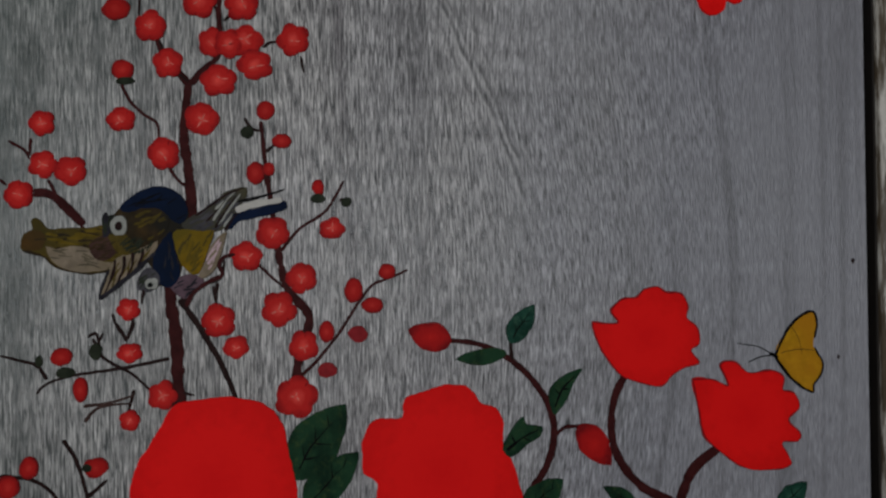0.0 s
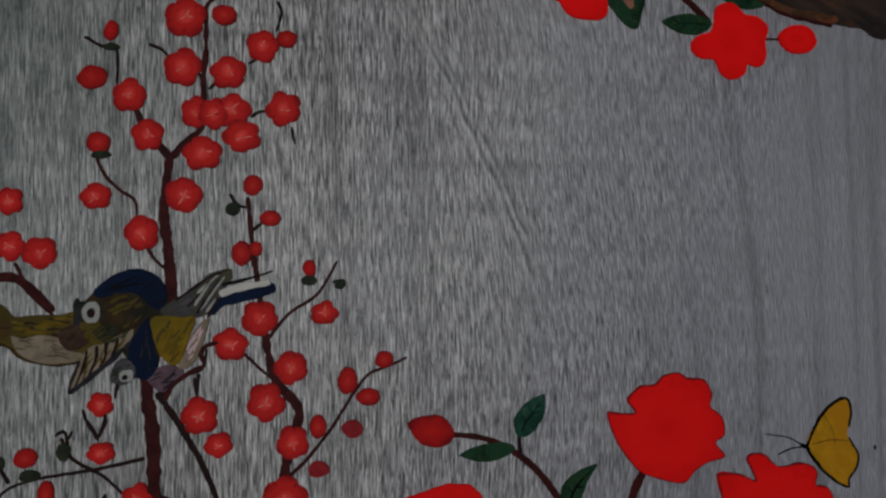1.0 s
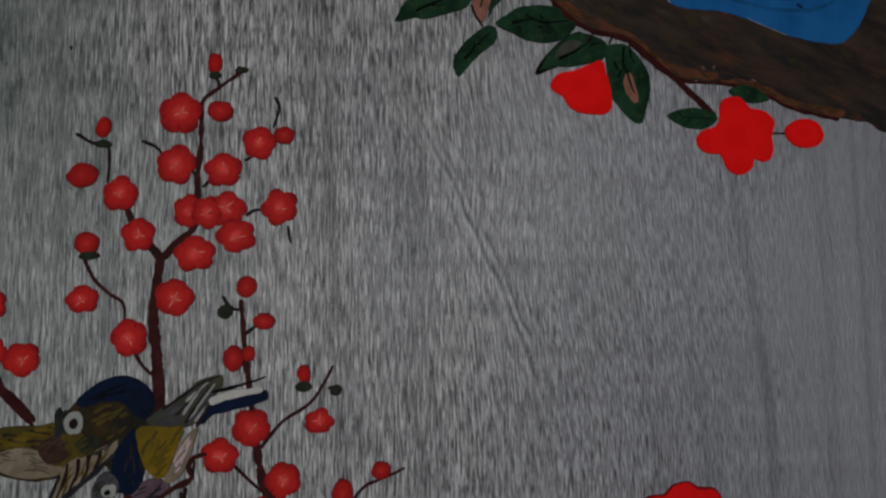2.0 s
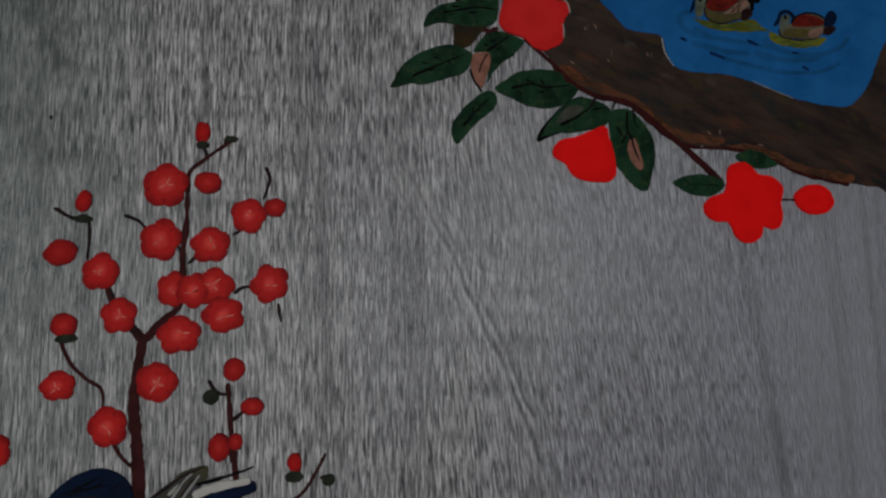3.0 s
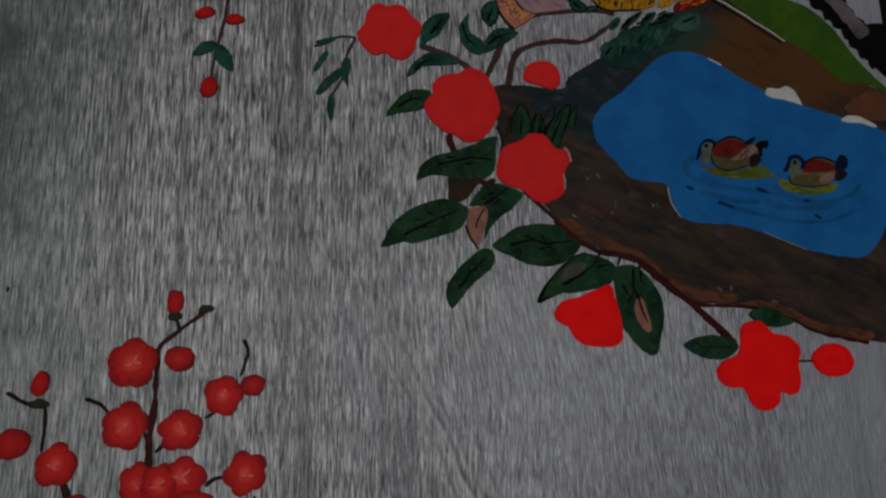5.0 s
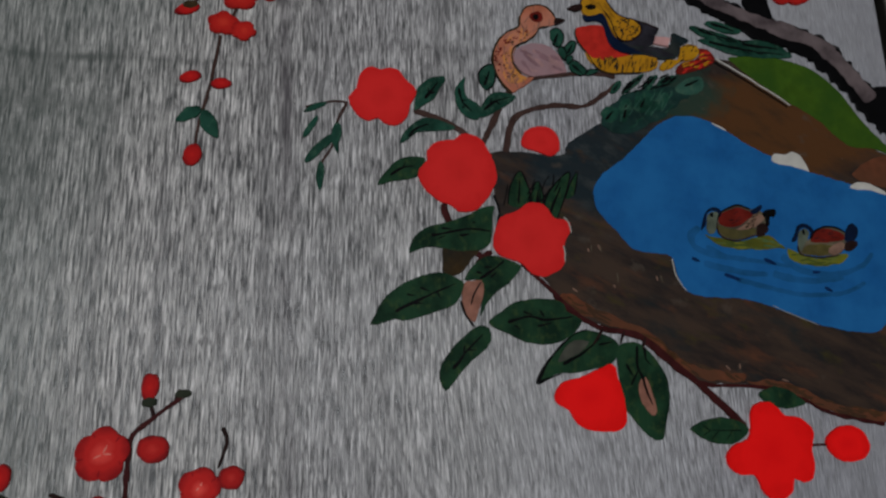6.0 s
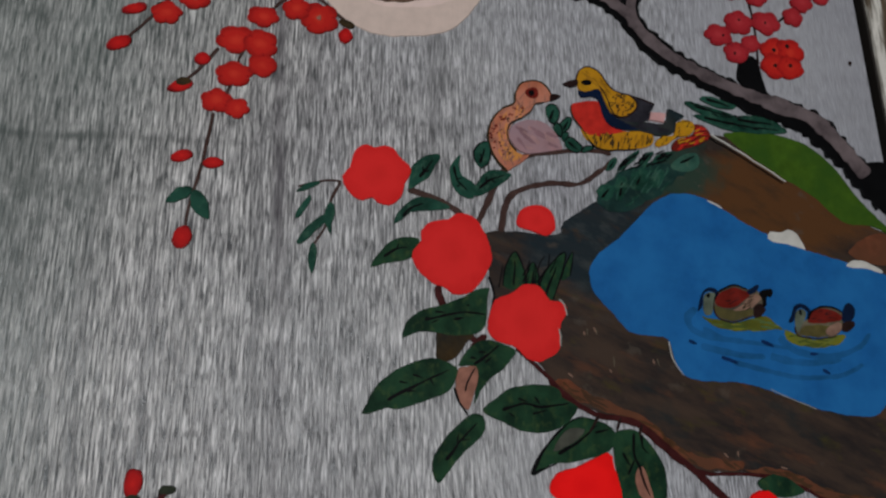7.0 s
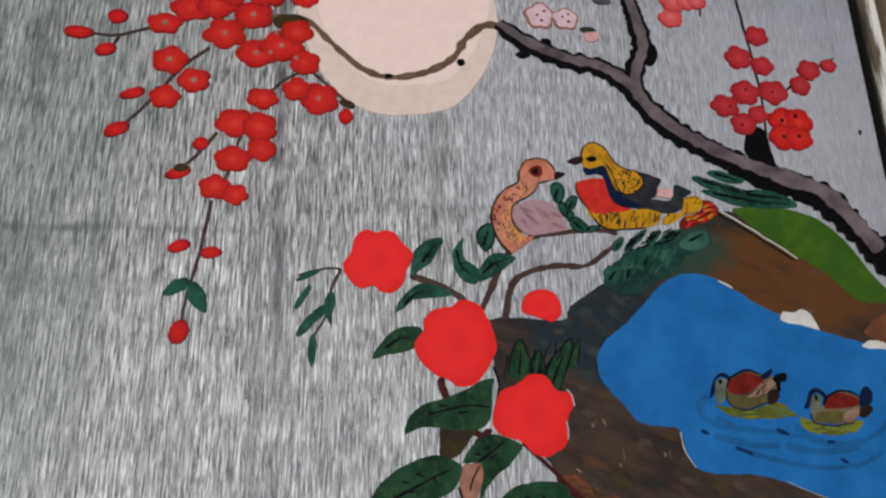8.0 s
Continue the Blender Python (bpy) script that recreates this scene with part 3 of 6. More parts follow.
def straight(pts):
    """The outline with its corners kept, cut into short steps."""
    p = [Vector(q) for q in pts]
    out = []
    for i in range(len(p)):
        a, b = p[i], p[(i + 1) % len(p)]
        k = max(1, int((b - a).length / 2.5))
        out += [a.lerp(b, j / k) for j in range(k)]
    return out


def lay_line(bm, origin, pts, w0, w1, h, rough):
    """Adds one low ridge of paint along the points to bm."""
    line = [wobble(wobble(q, 0.3), 0.18, 1.7) for q in curve_through(pts, 1.5)]
    n = len(line)
    rows = []
    for i, q in enumerate(line):
        d = (line[min(i + 1, n - 1)] - line[max(i - 1, 0)]).normalized()
        nrm = Vector((-d[1], d[0]))
        w = (w0 + (w1 - w0) * i / (n - 1)) / 2
        w *= 1 + rough * 2 * noise.noise(Vector((q[0] / 5, q[1] / 5, 7.0))) + 0.16 * noise.noise(Vector((q[0] / 1.6, q[1] / 1.6, 2.0)))
        if i in (0, n - 1):
            w *= 0.55
        rows.append([bm.verts.new(at(*(q + nrm * w * s), k) - origin) for s, k in ((-1, 0.0), (-0.85, h - 0.02), (0, h), (0.85, h - 0.02), (1, 0.0))])
    for a, b in zip(rows, rows[1:]):
        for i in range(4):
            bm.faces.new((a[i], a[i + 1], b[i + 1], b[i]))
    bm.faces.new(rows[0])
    bm.faces.new(rows[-1])


def strokes(name, parent, lines, w0, w1, material, h=0.3, label="", rough=0.12):
    """Brush lines of one kind, w0 mm wide at their start and w1 at their end, low in section like a drying line of paint."""
    h += lift()
    lines = [[Vector(q) for q in line] for line in lines]
    mid = sum((line[0] + line[-1] for line in lines), Vector((0, 0))) / (2 * len(lines))
    origin = at(mid[0], mid[1], 0)
    bm = bmesh.new()
    for line in lines:
        lay_line(bm, origin, line, w0, w1, h, rough)
    ob = tagged(mesh_of(name, bm, material, parent, label), kind="stuff" if len(lines) > 1 else "")
    ob.location = origin - parent_origin(parent)
    return ob


def stroke(name, parent, pts, w0, w1, material, h=0.3, label="", rough=0.12):
    return strokes(name, parent, [pts], w0, w1, material, h, label, rough)


def inside(q, ring):
    hit = False
    for a, b in zip(ring, ring[1:] + ring[:1]):
        if (a[1] > q[1]) != (b[1] > q[1]) and q[0] < (b[0] - a[0]) * (q[1] - a[1]) / (b[1] - a[1]) + a[0]:
            hit = not hit
    return hit


def hatch(name, parent, ring, turn, length, width, material, count, h, spread=18.0):
    """Short dabs of a dry brush within an outline, laid along one direction; turn: degrees from the horizontal."""
    us, vs = [q[0] for q in ring], [q[1] for q in ring]
    lines = []
    tries = 0
    while len(lines) < count and tries < count * 12:
        tries += 1
        q = Vector((rnd(min(us), max(us)), rnd(min(vs), max(vs))))
        a = radians(turn + rnd(-spread, spread))
        d = Vector((math.cos(a), math.sin(a))) * length * rnd(0.6, 1.3) / 2
        if inside(q - d, ring) and inside(q + d, ring):
            lines.append([q - d, q + Vector((-d[1], d[0])) * rnd(-0.15, 0.15), q + d])
    return strokes(name, parent, lines, width, width * 0.5, material, h, rough=0.3) if lines else None


def lobes(u, v, ru, rv=None, count=5, depth=0.16, turn=0.0, seed=0.0):
    rv = rv or ru
    out = []
    n = max(20, int(ru * 5))
    n = min(n, 72)
    for i in range(n):
        a = math.tau * i / n
        petal = abs(math.sin(count * (a + turn) / 2)) ** 0.6 if count else 1.0
        r = 1 - depth + depth * petal * 1.15
        r *= 1 + 0.12 * noise.noise(Vector((math.cos(a) * 1.3 + seed, math.sin(a) * 1.3, seed * 0.7)))
        out.append(Vector((u + ru * r * math.cos(a), v + rv * r * math.sin(a))))
    return out


class Count:
    n = 0


def rnd(a, b):
    """A repeatable number between a and b."""
    Count.n += 1
    return a + (b - a) * ((math.sin(Count.n * 12.9898) * 43758.5453) % 1.0)


def plum(parent, u, v, r, rv=None, h=0.55, material=None, marks=True):
    """A small round five-petalled blossom with dark folds between its petals and a pale painted heart."""
    turn, wide = rnd(0, 6), (rv or r) / r
    ob = slab("blossom", lobes(u, v, r, rv, 5, rnd(0.14, 0.22), turn, rnd(0, 50)), material or PLUM, parent, h)
    folds = []
    for k in range(5):
        a = k * math.tau / 5 - turn + rnd(-0.15, 0.15)
        q = Vector((math.cos(a), math.sin(a) * wide))
        folds.append([Vector((u, v)) + q * r * rnd(0.80, 0.9), Vector((u, v)) + Vector((q[0] + rnd(-0.1, 0.1), q[1] + rnd(-0.1, 0.1))) * r * rnd(0.58, 0.72)])
    strokes("fold", ob, folds, r * 0.10, r * 0.05, PLUM_FOLD if not material else FOLD_OF.get(material.name, PLUM_FOLD), h + 0.05, rough=0.3)
    if marks and r > 5:
        base = rnd(0, 6)
        count = int(rnd(2, 5))
        lines = []
        c = Vector((u + rnd(-0.12, 0.12) * r, v + rnd(-0.12, 0.12) * r))
        for k in range(count):
            a = base + k * 6.28 / count + rnd(-0.5, 0.5)
            q = Vector((math.cos(a), math.sin(a)))
            lines.append([c + q * r * 0.05, c + q * r * rnd(0.22, 0.5)])
        strokes("stamen", ob, lines, r * rnd(0.09, 0.14), r * 0.06, PLUM_LIGHT, h + 0.14)
    return ob


def bud(parent, u, v, r, rv=None, tilt=0.0, material=None, h=0.5):
    """An oval bud; tilt: degrees by which its long axis turns upwards to the right."""
    ring = lobes(0, 0, r, rv, 2, 0.07, rnd(0, 3), rnd(0, 50))
    c, s = math.cos(radians(tilt)), math.sin(radians(tilt))
    ring = [Vector((u + c * q[0] - s * q[1], v + s * q[0] + c * q[1])) for q in ring]
    return slab("bud", ring, material or BUD_PLUM, parent, h, jitter=0.4)


def leaf(parent, base, tip, width, material=None, bend=0.12, h=0.45, veins=3, name="leaf", vein_paint=None):
    """A pointed leaf from base to tip, its back arched by bend, with a broken dark midrib and a few side veins."""
    a, b = Vector(base), Vector(tip)
    d = b - a
    side = Vector((d[1], -d[0])).normalized()
    n = 16
    odd = rnd(0, 40)

    def spine(t):
        return a + d * t + side * d.length * bend * 0.25 * math.sin(math.pi * t)

    def half(t, s):
        ragged = 1 + 0.13 * noise.noise(Vector((t * 5.0, s * 3.0, odd)))
        return width / 2 * (math.sin(math.pi * min(1, t ** 0.85)) ** 0.75) * ragged
    ring = [spine(i / n) + side * half(i / n, 1) for i in range(n + 1)] + [spine(i / n) - side * half(i / n, -1) for i in range(n - 1, 0, -1)]
    ob = slab(name, ring, material or GREEN, parent, h, jitter=0.35)
    if veins:
        vp = vein_paint or INK
        stroke("midrib", ob, [spine(t) + side * rnd(-0.03, 0.03) * width for t in (0.14, 0.35, 0.55, rnd(0.68, 0.85))], width * 0.06 + 0.2, 0.3, vp, h + 0.12, rough=0.3)
        for k in range(veins):
            t = 0.28 + 0.42 * k / max(1, veins - 1) + rnd(-0.05, 0.05)
            for s in (1, -1):
                if rnd(0, 1) < 0.7:
                    stroke("vein", ob, [spine(t), spine(t + rnd(0.08, 0.17)) + side * s * half(t, s) * rnd(0.35, 0.7)], width * 0.035 + 0.25, 0.25, vp, h + 0.1, rough=0.3)
    return ob


def leaf_of(parent, ring, rib, veins=(), material=None, h=0.46, name="leaf", outline=False):
    """A leaf of its own outline, with a broken inky midrib, side veins and dry pale dabs along it."""
    ob = patch(name, parent, ring, material or GREEN, h, jitter=0.3)
    if rib:
        stroke("midrib", ob, rib, 1.9, 0.7, INK, h + 0.12, rough=0.35)
    if veins:
        strokes("vein", ob, veins, 1.7, 0.5, INK, h + 0.1, rough=0.35)
    if outline:
        stroke("outline", ob, ring, 0.9, 0.7, INK, h + 0.1, rough=0.35)
    return ob


def motif(name, label, category, u, v, group=""):
    ob = tagged(new(name), label, category, group)
    ob.location = at(u, v, 0)
    return ob


# ---- the painting ----
# plum tree: stems first, then blossoms
plum_tree = motif("painted_plum_tree", "painted plum tree with red blossoms on maroon stems", "tree", -121.1, -69.6)
stroke("trunk", plum_tree, [(-120.9, -84.4), (-121.8, -66.6), (-123.3, -36.8), (-126.5, -12.8), (-122.2, 11.3), (-116.6, 30.9), (-118.4, 53.6), (-120.7, 70.3), (-120.2, 84.1), (-118.7, 100.0)], 7.4, 4.4, STEM, 0.32, rough=0.2)
stroke("branch", plum_tree, [(-118.7, 99.4), (-122.3, 103.9), (-128.8, 110.7), (-134.2, 120.4), (-137.9, 129.4)], 4.5, 2.7, STEM)
stroke("branch", plum_tree, [(-60.3, -59.1), (-59.5, -49.4), (-54.2, -31.2), (-54.6, -23.6), (-62.2, -14.5), (-66.7, -8.4), (-69.2, 2.3), (-72.0, 17.5), (-74.0, 31.3), (-77.1, 51.2), (-79.4, 69.5), (-80.7, 80.3)], 5.6, 2.2, STEM, 0.32, rough=0.2)
stroke("branch", plum_tree, [(-121.8, -15.8), (-111.7, -30.3), (-102.2, -45.9), (-95.0, -61.0), (-90.7, -73.1)], 3.6, 2.7, TWIG)
for line in ([(-86.2, 6.8), (-77.2, -0.8), (-66.7, -10.5)], [(-60.3, -59.1), (-49.9, -49.5), (-37.9, -34.4), (-28.3, -19.2), (-19.8, -8.4), (-10.6, -4.4), (-0.7, -0.1)], [(-69.3, 9.9), (-59.5, 22.2), (-46.8, 30.6), (-39.0, 42.4), (-36.0, 48.6)],
             [(-128.6, 55.0), (-124.5, 49.0), (-119.7, 44.5)], [(-153.4, 98.5), (-148.9, 89.5), (-141.6, 82.7), (-134.8, 77.7), (-133.5, 70.1)], [(-209.9, 67.2), (-202.2, 62.9), (-199.3, 57.9)], [(-198.7, 68.9), (-199.3, 60.0)],
             [(-197.2, 39.1), (-188.2, 37.8), (-180.1, 29.5), (-170.8, 21.5)], [(-189.8, 47.3), (-186.0, 40.2), (-182.4, 32.4)], [(-213.7, 47.0), (-210.3, 44.0)]):
    stroke("twig", plum_tree, line, 2.0, 1.4, STEM)
for line in ([(-119.8, -17.3), (-109.7, -8.3), (-100.9, -4.4), (-98.7, 5.3)], [(-102.3, -6.8), (-103.1, -17.4)], [(-126.7, -47.2), (-146.8, -51.4), (-175.2, -55.5), (-188.6, -59.7), (-193.3, -64.9)],
             [(-188.1, -57.4), (-193.3, -50.3), (-200.6, -47.8), (-211.8, -44.8)], [(-165.6, -36.4), (-159.7, -46.8), (-146.7, -54.4), (-135.7, -64.0)], [(-154.3, -28.2), (-148.4, -37.1)], [(-144.8, -27.7), (-148.1, -37.2)],
             [(-126.4, -63.5), (-113.3, -66.7)], [(-144.3, -63.3), (-147.5, -76.5)], [(-89.4, 81.6), (-85.5, 76.2), (-80.4, 75.1)], [(-77.9, 63.4), (-71.9, 68.1)], [(-38.4, 37.8), (-34.7, 38.7)]):
    stroke("twig", plum_tree, line, 2.2, 1.3, TWIG)
stroke("branch", plum_tree, [(-197.4, 41.1), (-188.6, 40.3), (-180.3, 33.1), (-171.3, 23.4)], 2.6, 5.0, STEM, 0.33)
stroke("twig", plum_tree, [(-93.2, 8.2), (-98.9, 6.7), (-101.7, 2.3), (-99.7, -2.6), (-107.3, -6.7), (-114.6, -12.4), (-118.4, -19.6)], 2.2, 2.8, STEM, 0.8)
for line in [[(-104.4, -9.0), (-103.5, -15.4), (-101.5, -20.4)], [(-156.2, -23.5), (-152.8, -31.3), (-148.5, -37.9)], [(-145.1, -25.6), (-147.2, -33.6), (-148.5, -37.9)], [(-168.1, -35.6), (-164.3, -33.4), (-162.5, -38.6), (-162.9, -47.6)], [(-160.4, -33.5), (-162.5, -38.0)]]:
    stroke("twig", plum_tree, line, 1.8, 1.3, TWIG, 0.34)
for line in ([(-169.8, -71.7), (-155.1, -69.6), (-144.2, -66.2)], [(-169.1, -79.9), (-162.1, -72.4), (-145.9, -70.6)]):
    stroke("twig", plum_tree, line, 2.0, 1.0, BROWN_STEM)
for line in ([(-210.5, -107.2), (-196.6, -108.5), (-185.3, -115.2), (-179.6, -124.0)], [(-179.6, -89.1), (-173.0, -99.5), (-167.9, -115.1), (-165.5, -124.5)], [(-166.7, -118.6), (-157.2, -110.1)]):
    stroke("twig", plum_tree, line, 2.6, 1.6, TWIG)
for q in [(-111.7, 80.6, 9.3), (-153.1, 79.7, 7.7, 6.8), (-131.1, 61.9, 8.9), (-193.5, 77.1, 7.0), (-192.2, 55.0, 7.6), (-177.9, 51.9, 8.2), (-204.0, 39.1, 7.8), (-42.2, 22.3, 7.3, 6.1), (-73.6, 20.0, 9.1), (-87.4, 7.4, 8.4), (-58.0, -4.7, 8.5)]:
    plum(plum_tree, *q)
for q in [(-69.9, -21.4, 9.6), (-101.5, -27.3, 9.2), (-92.2, -41.5, 7.1, 6.3), (-56.8, -41.2, 8.4), (-60.5, -68.4, 11.4), (-147.8, -21.1, 6.1), (-146.6, -44.0, 6.7, 5.5), (-129.9, -66.5, 7.9), (-146.3, -79.5, 5.5)]:
    plum(plum_tree, *q)
for q in [(-78.1, 85.9, 4.9, 5.5), (-69.2, 69.7, 5.2, 4.3), (-83.1, 52.0, 5.1, 6.4), (-76.0, 54.2, 3.6), (-30.1, -11.5, 5.5, 6.7), (-12.1, -1.0, 4.6), (-20.0, -19.5, 6.1, 4.6), (-44.6, -33.7, 4.2, 6.1), (-181.0, -45.7, 5.5, 4.9), (-171.4, -62.9, 4.0, 6.9), (-196.2, -102.7, 4.8, 6.3), (-163.0, -103.5, 6.3, 5.5), (-206.3, -112.3, 6.2)]:
    bud(plum_tree, *q)
for q in [(-27.6, -35.1, 5.2, 4.6), (-44.1, -54.4, 5.1, 4.5)]:
    bud(plum_tree, *q, material=PLUM_DARK)
bud(plum_tree, -49.7, 44.7, 3.7, 4.6, material=BUD_RED)
for q in [(-87.8, 74.0, 3.6), (-34.4, 36.9, 3.0, 2.8), (-49.6, 38.6, 4.2, 2.6), (-164.0, -42.9, 3.5, 4.6), (-179.2, -54.0, 5.2, 2.9), (-167.3, -103.4, 2.9, 2.3), (-192.2, -47.9, 2.0, 2.9)]:
    bud(plum_tree, *q, material=BUD_GREEN)
stroke("branch", plum_tree, [(-117.8, 99.4), (-111.1, 107.0), (-104.2, 114.8), (-103.0, 129.9), (-103.4, 141.7), (-102.5, 153.7), (-102.7, 169.6), (-101.9, 178.2), (-93.5, 185.8), (-82.5, 194.1)], 4.2, 1.5, STEM, 0.32, rough=0.2)
for line in ([(-96.4, 189.6), (-94.1, 183.8)], [(-67.5, 180.9), (-65.4, 174.6), (-68.1, 165.3)], [(-103.2, 138.1), (-108.5, 147.0)], [(-130.2, 156.7), (-124.2, 154.3), (-119.9, 150.2)], [(-161.1, 159.3), (-152.8, 155.2), (-146.4, 154.0), (-145.0, 149.2), (-145.0, 135.7)],
             [(-79.8, 120.5), (-75.9, 123.5), (-71.2, 124.1)], [(-59.4, 116.1), (-57.8, 107.4)], [(-81.4, 148.2), (-77.5, 150.3)], [(-134.3, 122.4), (-130.9, 115.5)], [(-123.7, 105.1), (-117.9, 100.0)], [(-100.6, 134.5), (-94.5, 141.1)], [(-87.2, 191.0), (-85.6, 196.1)]):
    stroke("twig", plum_tree, line, 1.9, 1.3, TWIG)
for q in [(-112.8, 171.3, 10.4, 10.6), (-113.5, 145.4, 9.6), (-91.3, 143.2, 9.3, 8.8), (-74.3, 157.2, 8.5), (-63.4, 125.1, 9.1), (-89.3, 123.8, 9.8, 8.9), (-107.3, 122.5, 6.9, 8.5), (-98.2, 122.0, 7.4, 8.0), (-83.8, 110.9, 9.5, 8.3), (-102.7, 101.8, 10.0, 8.6), (-139.1, 130.5, 8.6), (-129.4, 110.9, 8.1)]:
    plum(plum_tree, *q)
for q in [(-93.8, 172.8, 6.6, 5.6), (-62.8, 161.3, 5.4, 4.7), (-156.7, 138.9, 7.5, 6.1), (-152.7, 106.4, 5.7, 5.9)]:
    bud(plum_tree, *q)
for q in [(-97.4, 197.0, 3.7, 5.5), (-148.4, 162.8, 3.7, 5.6)]:
    bud(plum_tree, *q, material=BUD_RED)
for q in [(-97.0, 190.9, 3.2, 2.2), (-148.3, 154.7, 4.2, 2.1), (-151.4, 100.4, 4.8, 2.4), (-84.2, 194.1, 3.5, 2.0)]:
    bud(plum_tree, *q, material=BUD_GREEN)
# two perched birds, kept to plain patches of colour
songbird = motif("painted_bird", "painted olive and blue birds among plum stems", "bird", -136.2, 11.2)
patch("underbody", songbird, [(-154.4, 31.5), (-142.8, 41.4), (-132.2, 43.8), (-122.6, 40.3), (-117.4, 29.8), (-119.5, 21.6), (-122.0, -5.1), (-132.6, -8.5), (-136.1, 0.8), (-143.9, 5.4), (-156.6, 2.0), (-164.0, 12.4), (-159.8, 22.8)], UMBER, 0.44)
TAIL = [(-121.0, 24.6), (-114.0, 29.8), (-105.5, 35.7), (-98.5, 41.6), (-91.9, 44.0), (-87.3, 43.8), (-87.5, 39.3), (-92.6, 31.4), (-96.3, 24.0), (-101.9, 20.5), (-109.6, 19.9), (-119.0, 21.1)]
patch("tail", songbird, TAIL, OLIVE_GREY, 0.5)
hatch("feathering", songbird, TAIL, 38, 9, 1.6, GREY, 26, 0.56)
strokes("pale_barb", songbird, [[(-104.8, 26.3), (-98.7, 35.8), (-93.6, 41.7)], [(-102.0, 24.0), (-96.4, 32.2), (-90.7, 40.5)], [(-99.1, 22.8), (-94.6, 29.9)], [(-103.8, 32.2), (-99.3, 36.9)]], 1.6, 0.8, WHITE_DULL, 0.6, rough=0.4)
strokes("dark_barb", songbird, [[(-114.0, 28.7), (-105.5, 34.8), (-97.0, 40.5), (-88.5, 43.8)], [(-103.7, 22.2), (-98.6, 31.0), (-93.0, 39.3)], [(-98.5, 20.5), (-94.0, 28.1), (-87.2, 34.6)], [(-108.3, 25.7), (-102.1, 32.2)]], 1.7, 0.8, TWIG, 0.62, rough=0.3)
stroke("tail_feather", songbird, [(-98.5, 22.8), (-91.2, 28.7), (-79.7, 31.1), (-66.1, 35.3)], 5.6, 5.0, NAVY, 0.55)
stroke("tail_stripe", songbird, [(-92.9, 31.7), (-84.3, 34.9), (-75.7, 36.4), (-68.8, 37.7)], 4.2, 3.4, WHITE, 0.74)
stroke("feather_edge", songbird, [(-91.8, 36.4), (-82.6, 38.5), (-74.0, 41.2), (-67.6, 43.3)], 2.0, 0.9, INK, 0.72)
BODY = [(-202.7, 11.4), (-201.7, 18.2), (-196.9, 21.0), (-198.1, 25.0), (-195.4, 27.3), (-191.0, 23.9), (-188.3, 21.3), (-177.9, 21.9), (-166.9, 22.2), (-160.1, 23.9), (-153.1, 21.1), (-146.3, 15.3), (-146.8, 7.2), (-156.1, 0.9), (-163.7, -2.0), (-172.5, -2.2), (-181.8, -0.4), (-187.9, 3.6), (-192.9, 8.2), (-199.9, 8.8)]
patch("body", songbird, BODY, OLIVE, 0.5)
patch("rump", songbird, [(-202.2, 12.5), (-200.7, 18.2), (-194.8, 21.0), (-189.8, 17.6), (-191.8, 10.8), (-199.4, 9.6)], TAN_BROWN, 0.56)
BELLY = [(-190.0, 11.9), (-184.5, 10.7), (-177.7, 12.4), (-168.4, 11.3), (-163.3, 4.9), (-156.7, 3.8), (-158.8, -0.3), (-172.0, -1.6), (-181.3, 0.4), (-187.4, 5.0)]
patch("belly", songbird, BELLY, CREAM, 0.58)
hatch("feathering", songbird, BELLY, -12, 6, 1.2, DUN, 13, 0.62)
hatch("feathering", songbird, BODY, 4, 8, 1.6, UMBER, 26, 0.57)
hatch("feathering", songbird, [(-194.2, 20.5), (-161.4, 21.1), (-158.5, 15.9), (-172.2, 13.0), (-188.6, 13.6)], 2, 8, 2.2, MUSTARD_DULL, 9, 0.59)
BREAST = [(-168.4, 10.7), (-166.8, 15.3), (-161.3, 18.2), (-155.2, 17.0), (-153.5, 11.2), (-157.2, 5.5), (-163.9, 4.6)]
patch("breast", songbird, BREAST, RUSSET, 0.64)
hatch("feathering", songbird, BREAST, 20, 5, 1.2, UMBER, 14, 0.68)
stroke("belly_line", songbird, [(-201.0, 9.6), (-191.2, 6.8), (-185.1, 1.6), (-177.5, -1.0), (-166.5, -2.2), (-157.7, -0.8)], 1.6, 1.0, UMBER, 0.66, rough=0.3)
WING = [(-157.7, 0.9), (-153.4, 6.6), (-146.0, 9.5), (-139.0, 12.9), (-132.9, 15.2), (-135.1, 8.3), (-142.8, 0.8), (-152.6, -8.3), (-161.8, -15.7), (-162.4, -14.0), (-159.3, -6.3)]
patch("striped_wing", songbird, WING, CREAM, 0.6)
hatch("feathering", songbird, WING, 60, 6, 1.4, OLIVE, 14, 0.64)
strokes("wing_line", songbird, [[(-154.5, 4.9), (-156.0, -3.2), (-159.7, -12.3)], [(-150.1, 7.2), (-150.5, 0.3), (-153.7, -7.2)], [(-145.7, 8.9), (-146.1, 2.6), (-148.8, -3.2)], [(-140.7, 11.2), (-141.2, 6.6), (-143.3, 2.0)]], 2.2, 1.0, TWIG, 0.72, rough=0.3)
stroke("wing_edge", songbird, [(-162.4, -15.7), (-153.7, -8.6), (-143.9, -0.1), (-134.5, 8.9)], 2.8, 2.0, SLATE, 0.74, rough=0.3)
stroke("wing_edge", songbird, [(-162.4, -15.1), (-160.9, -8.3), (-157.7, -0.3)], 2.0, 1.0, SLATE, 0.74, rough=0.3)
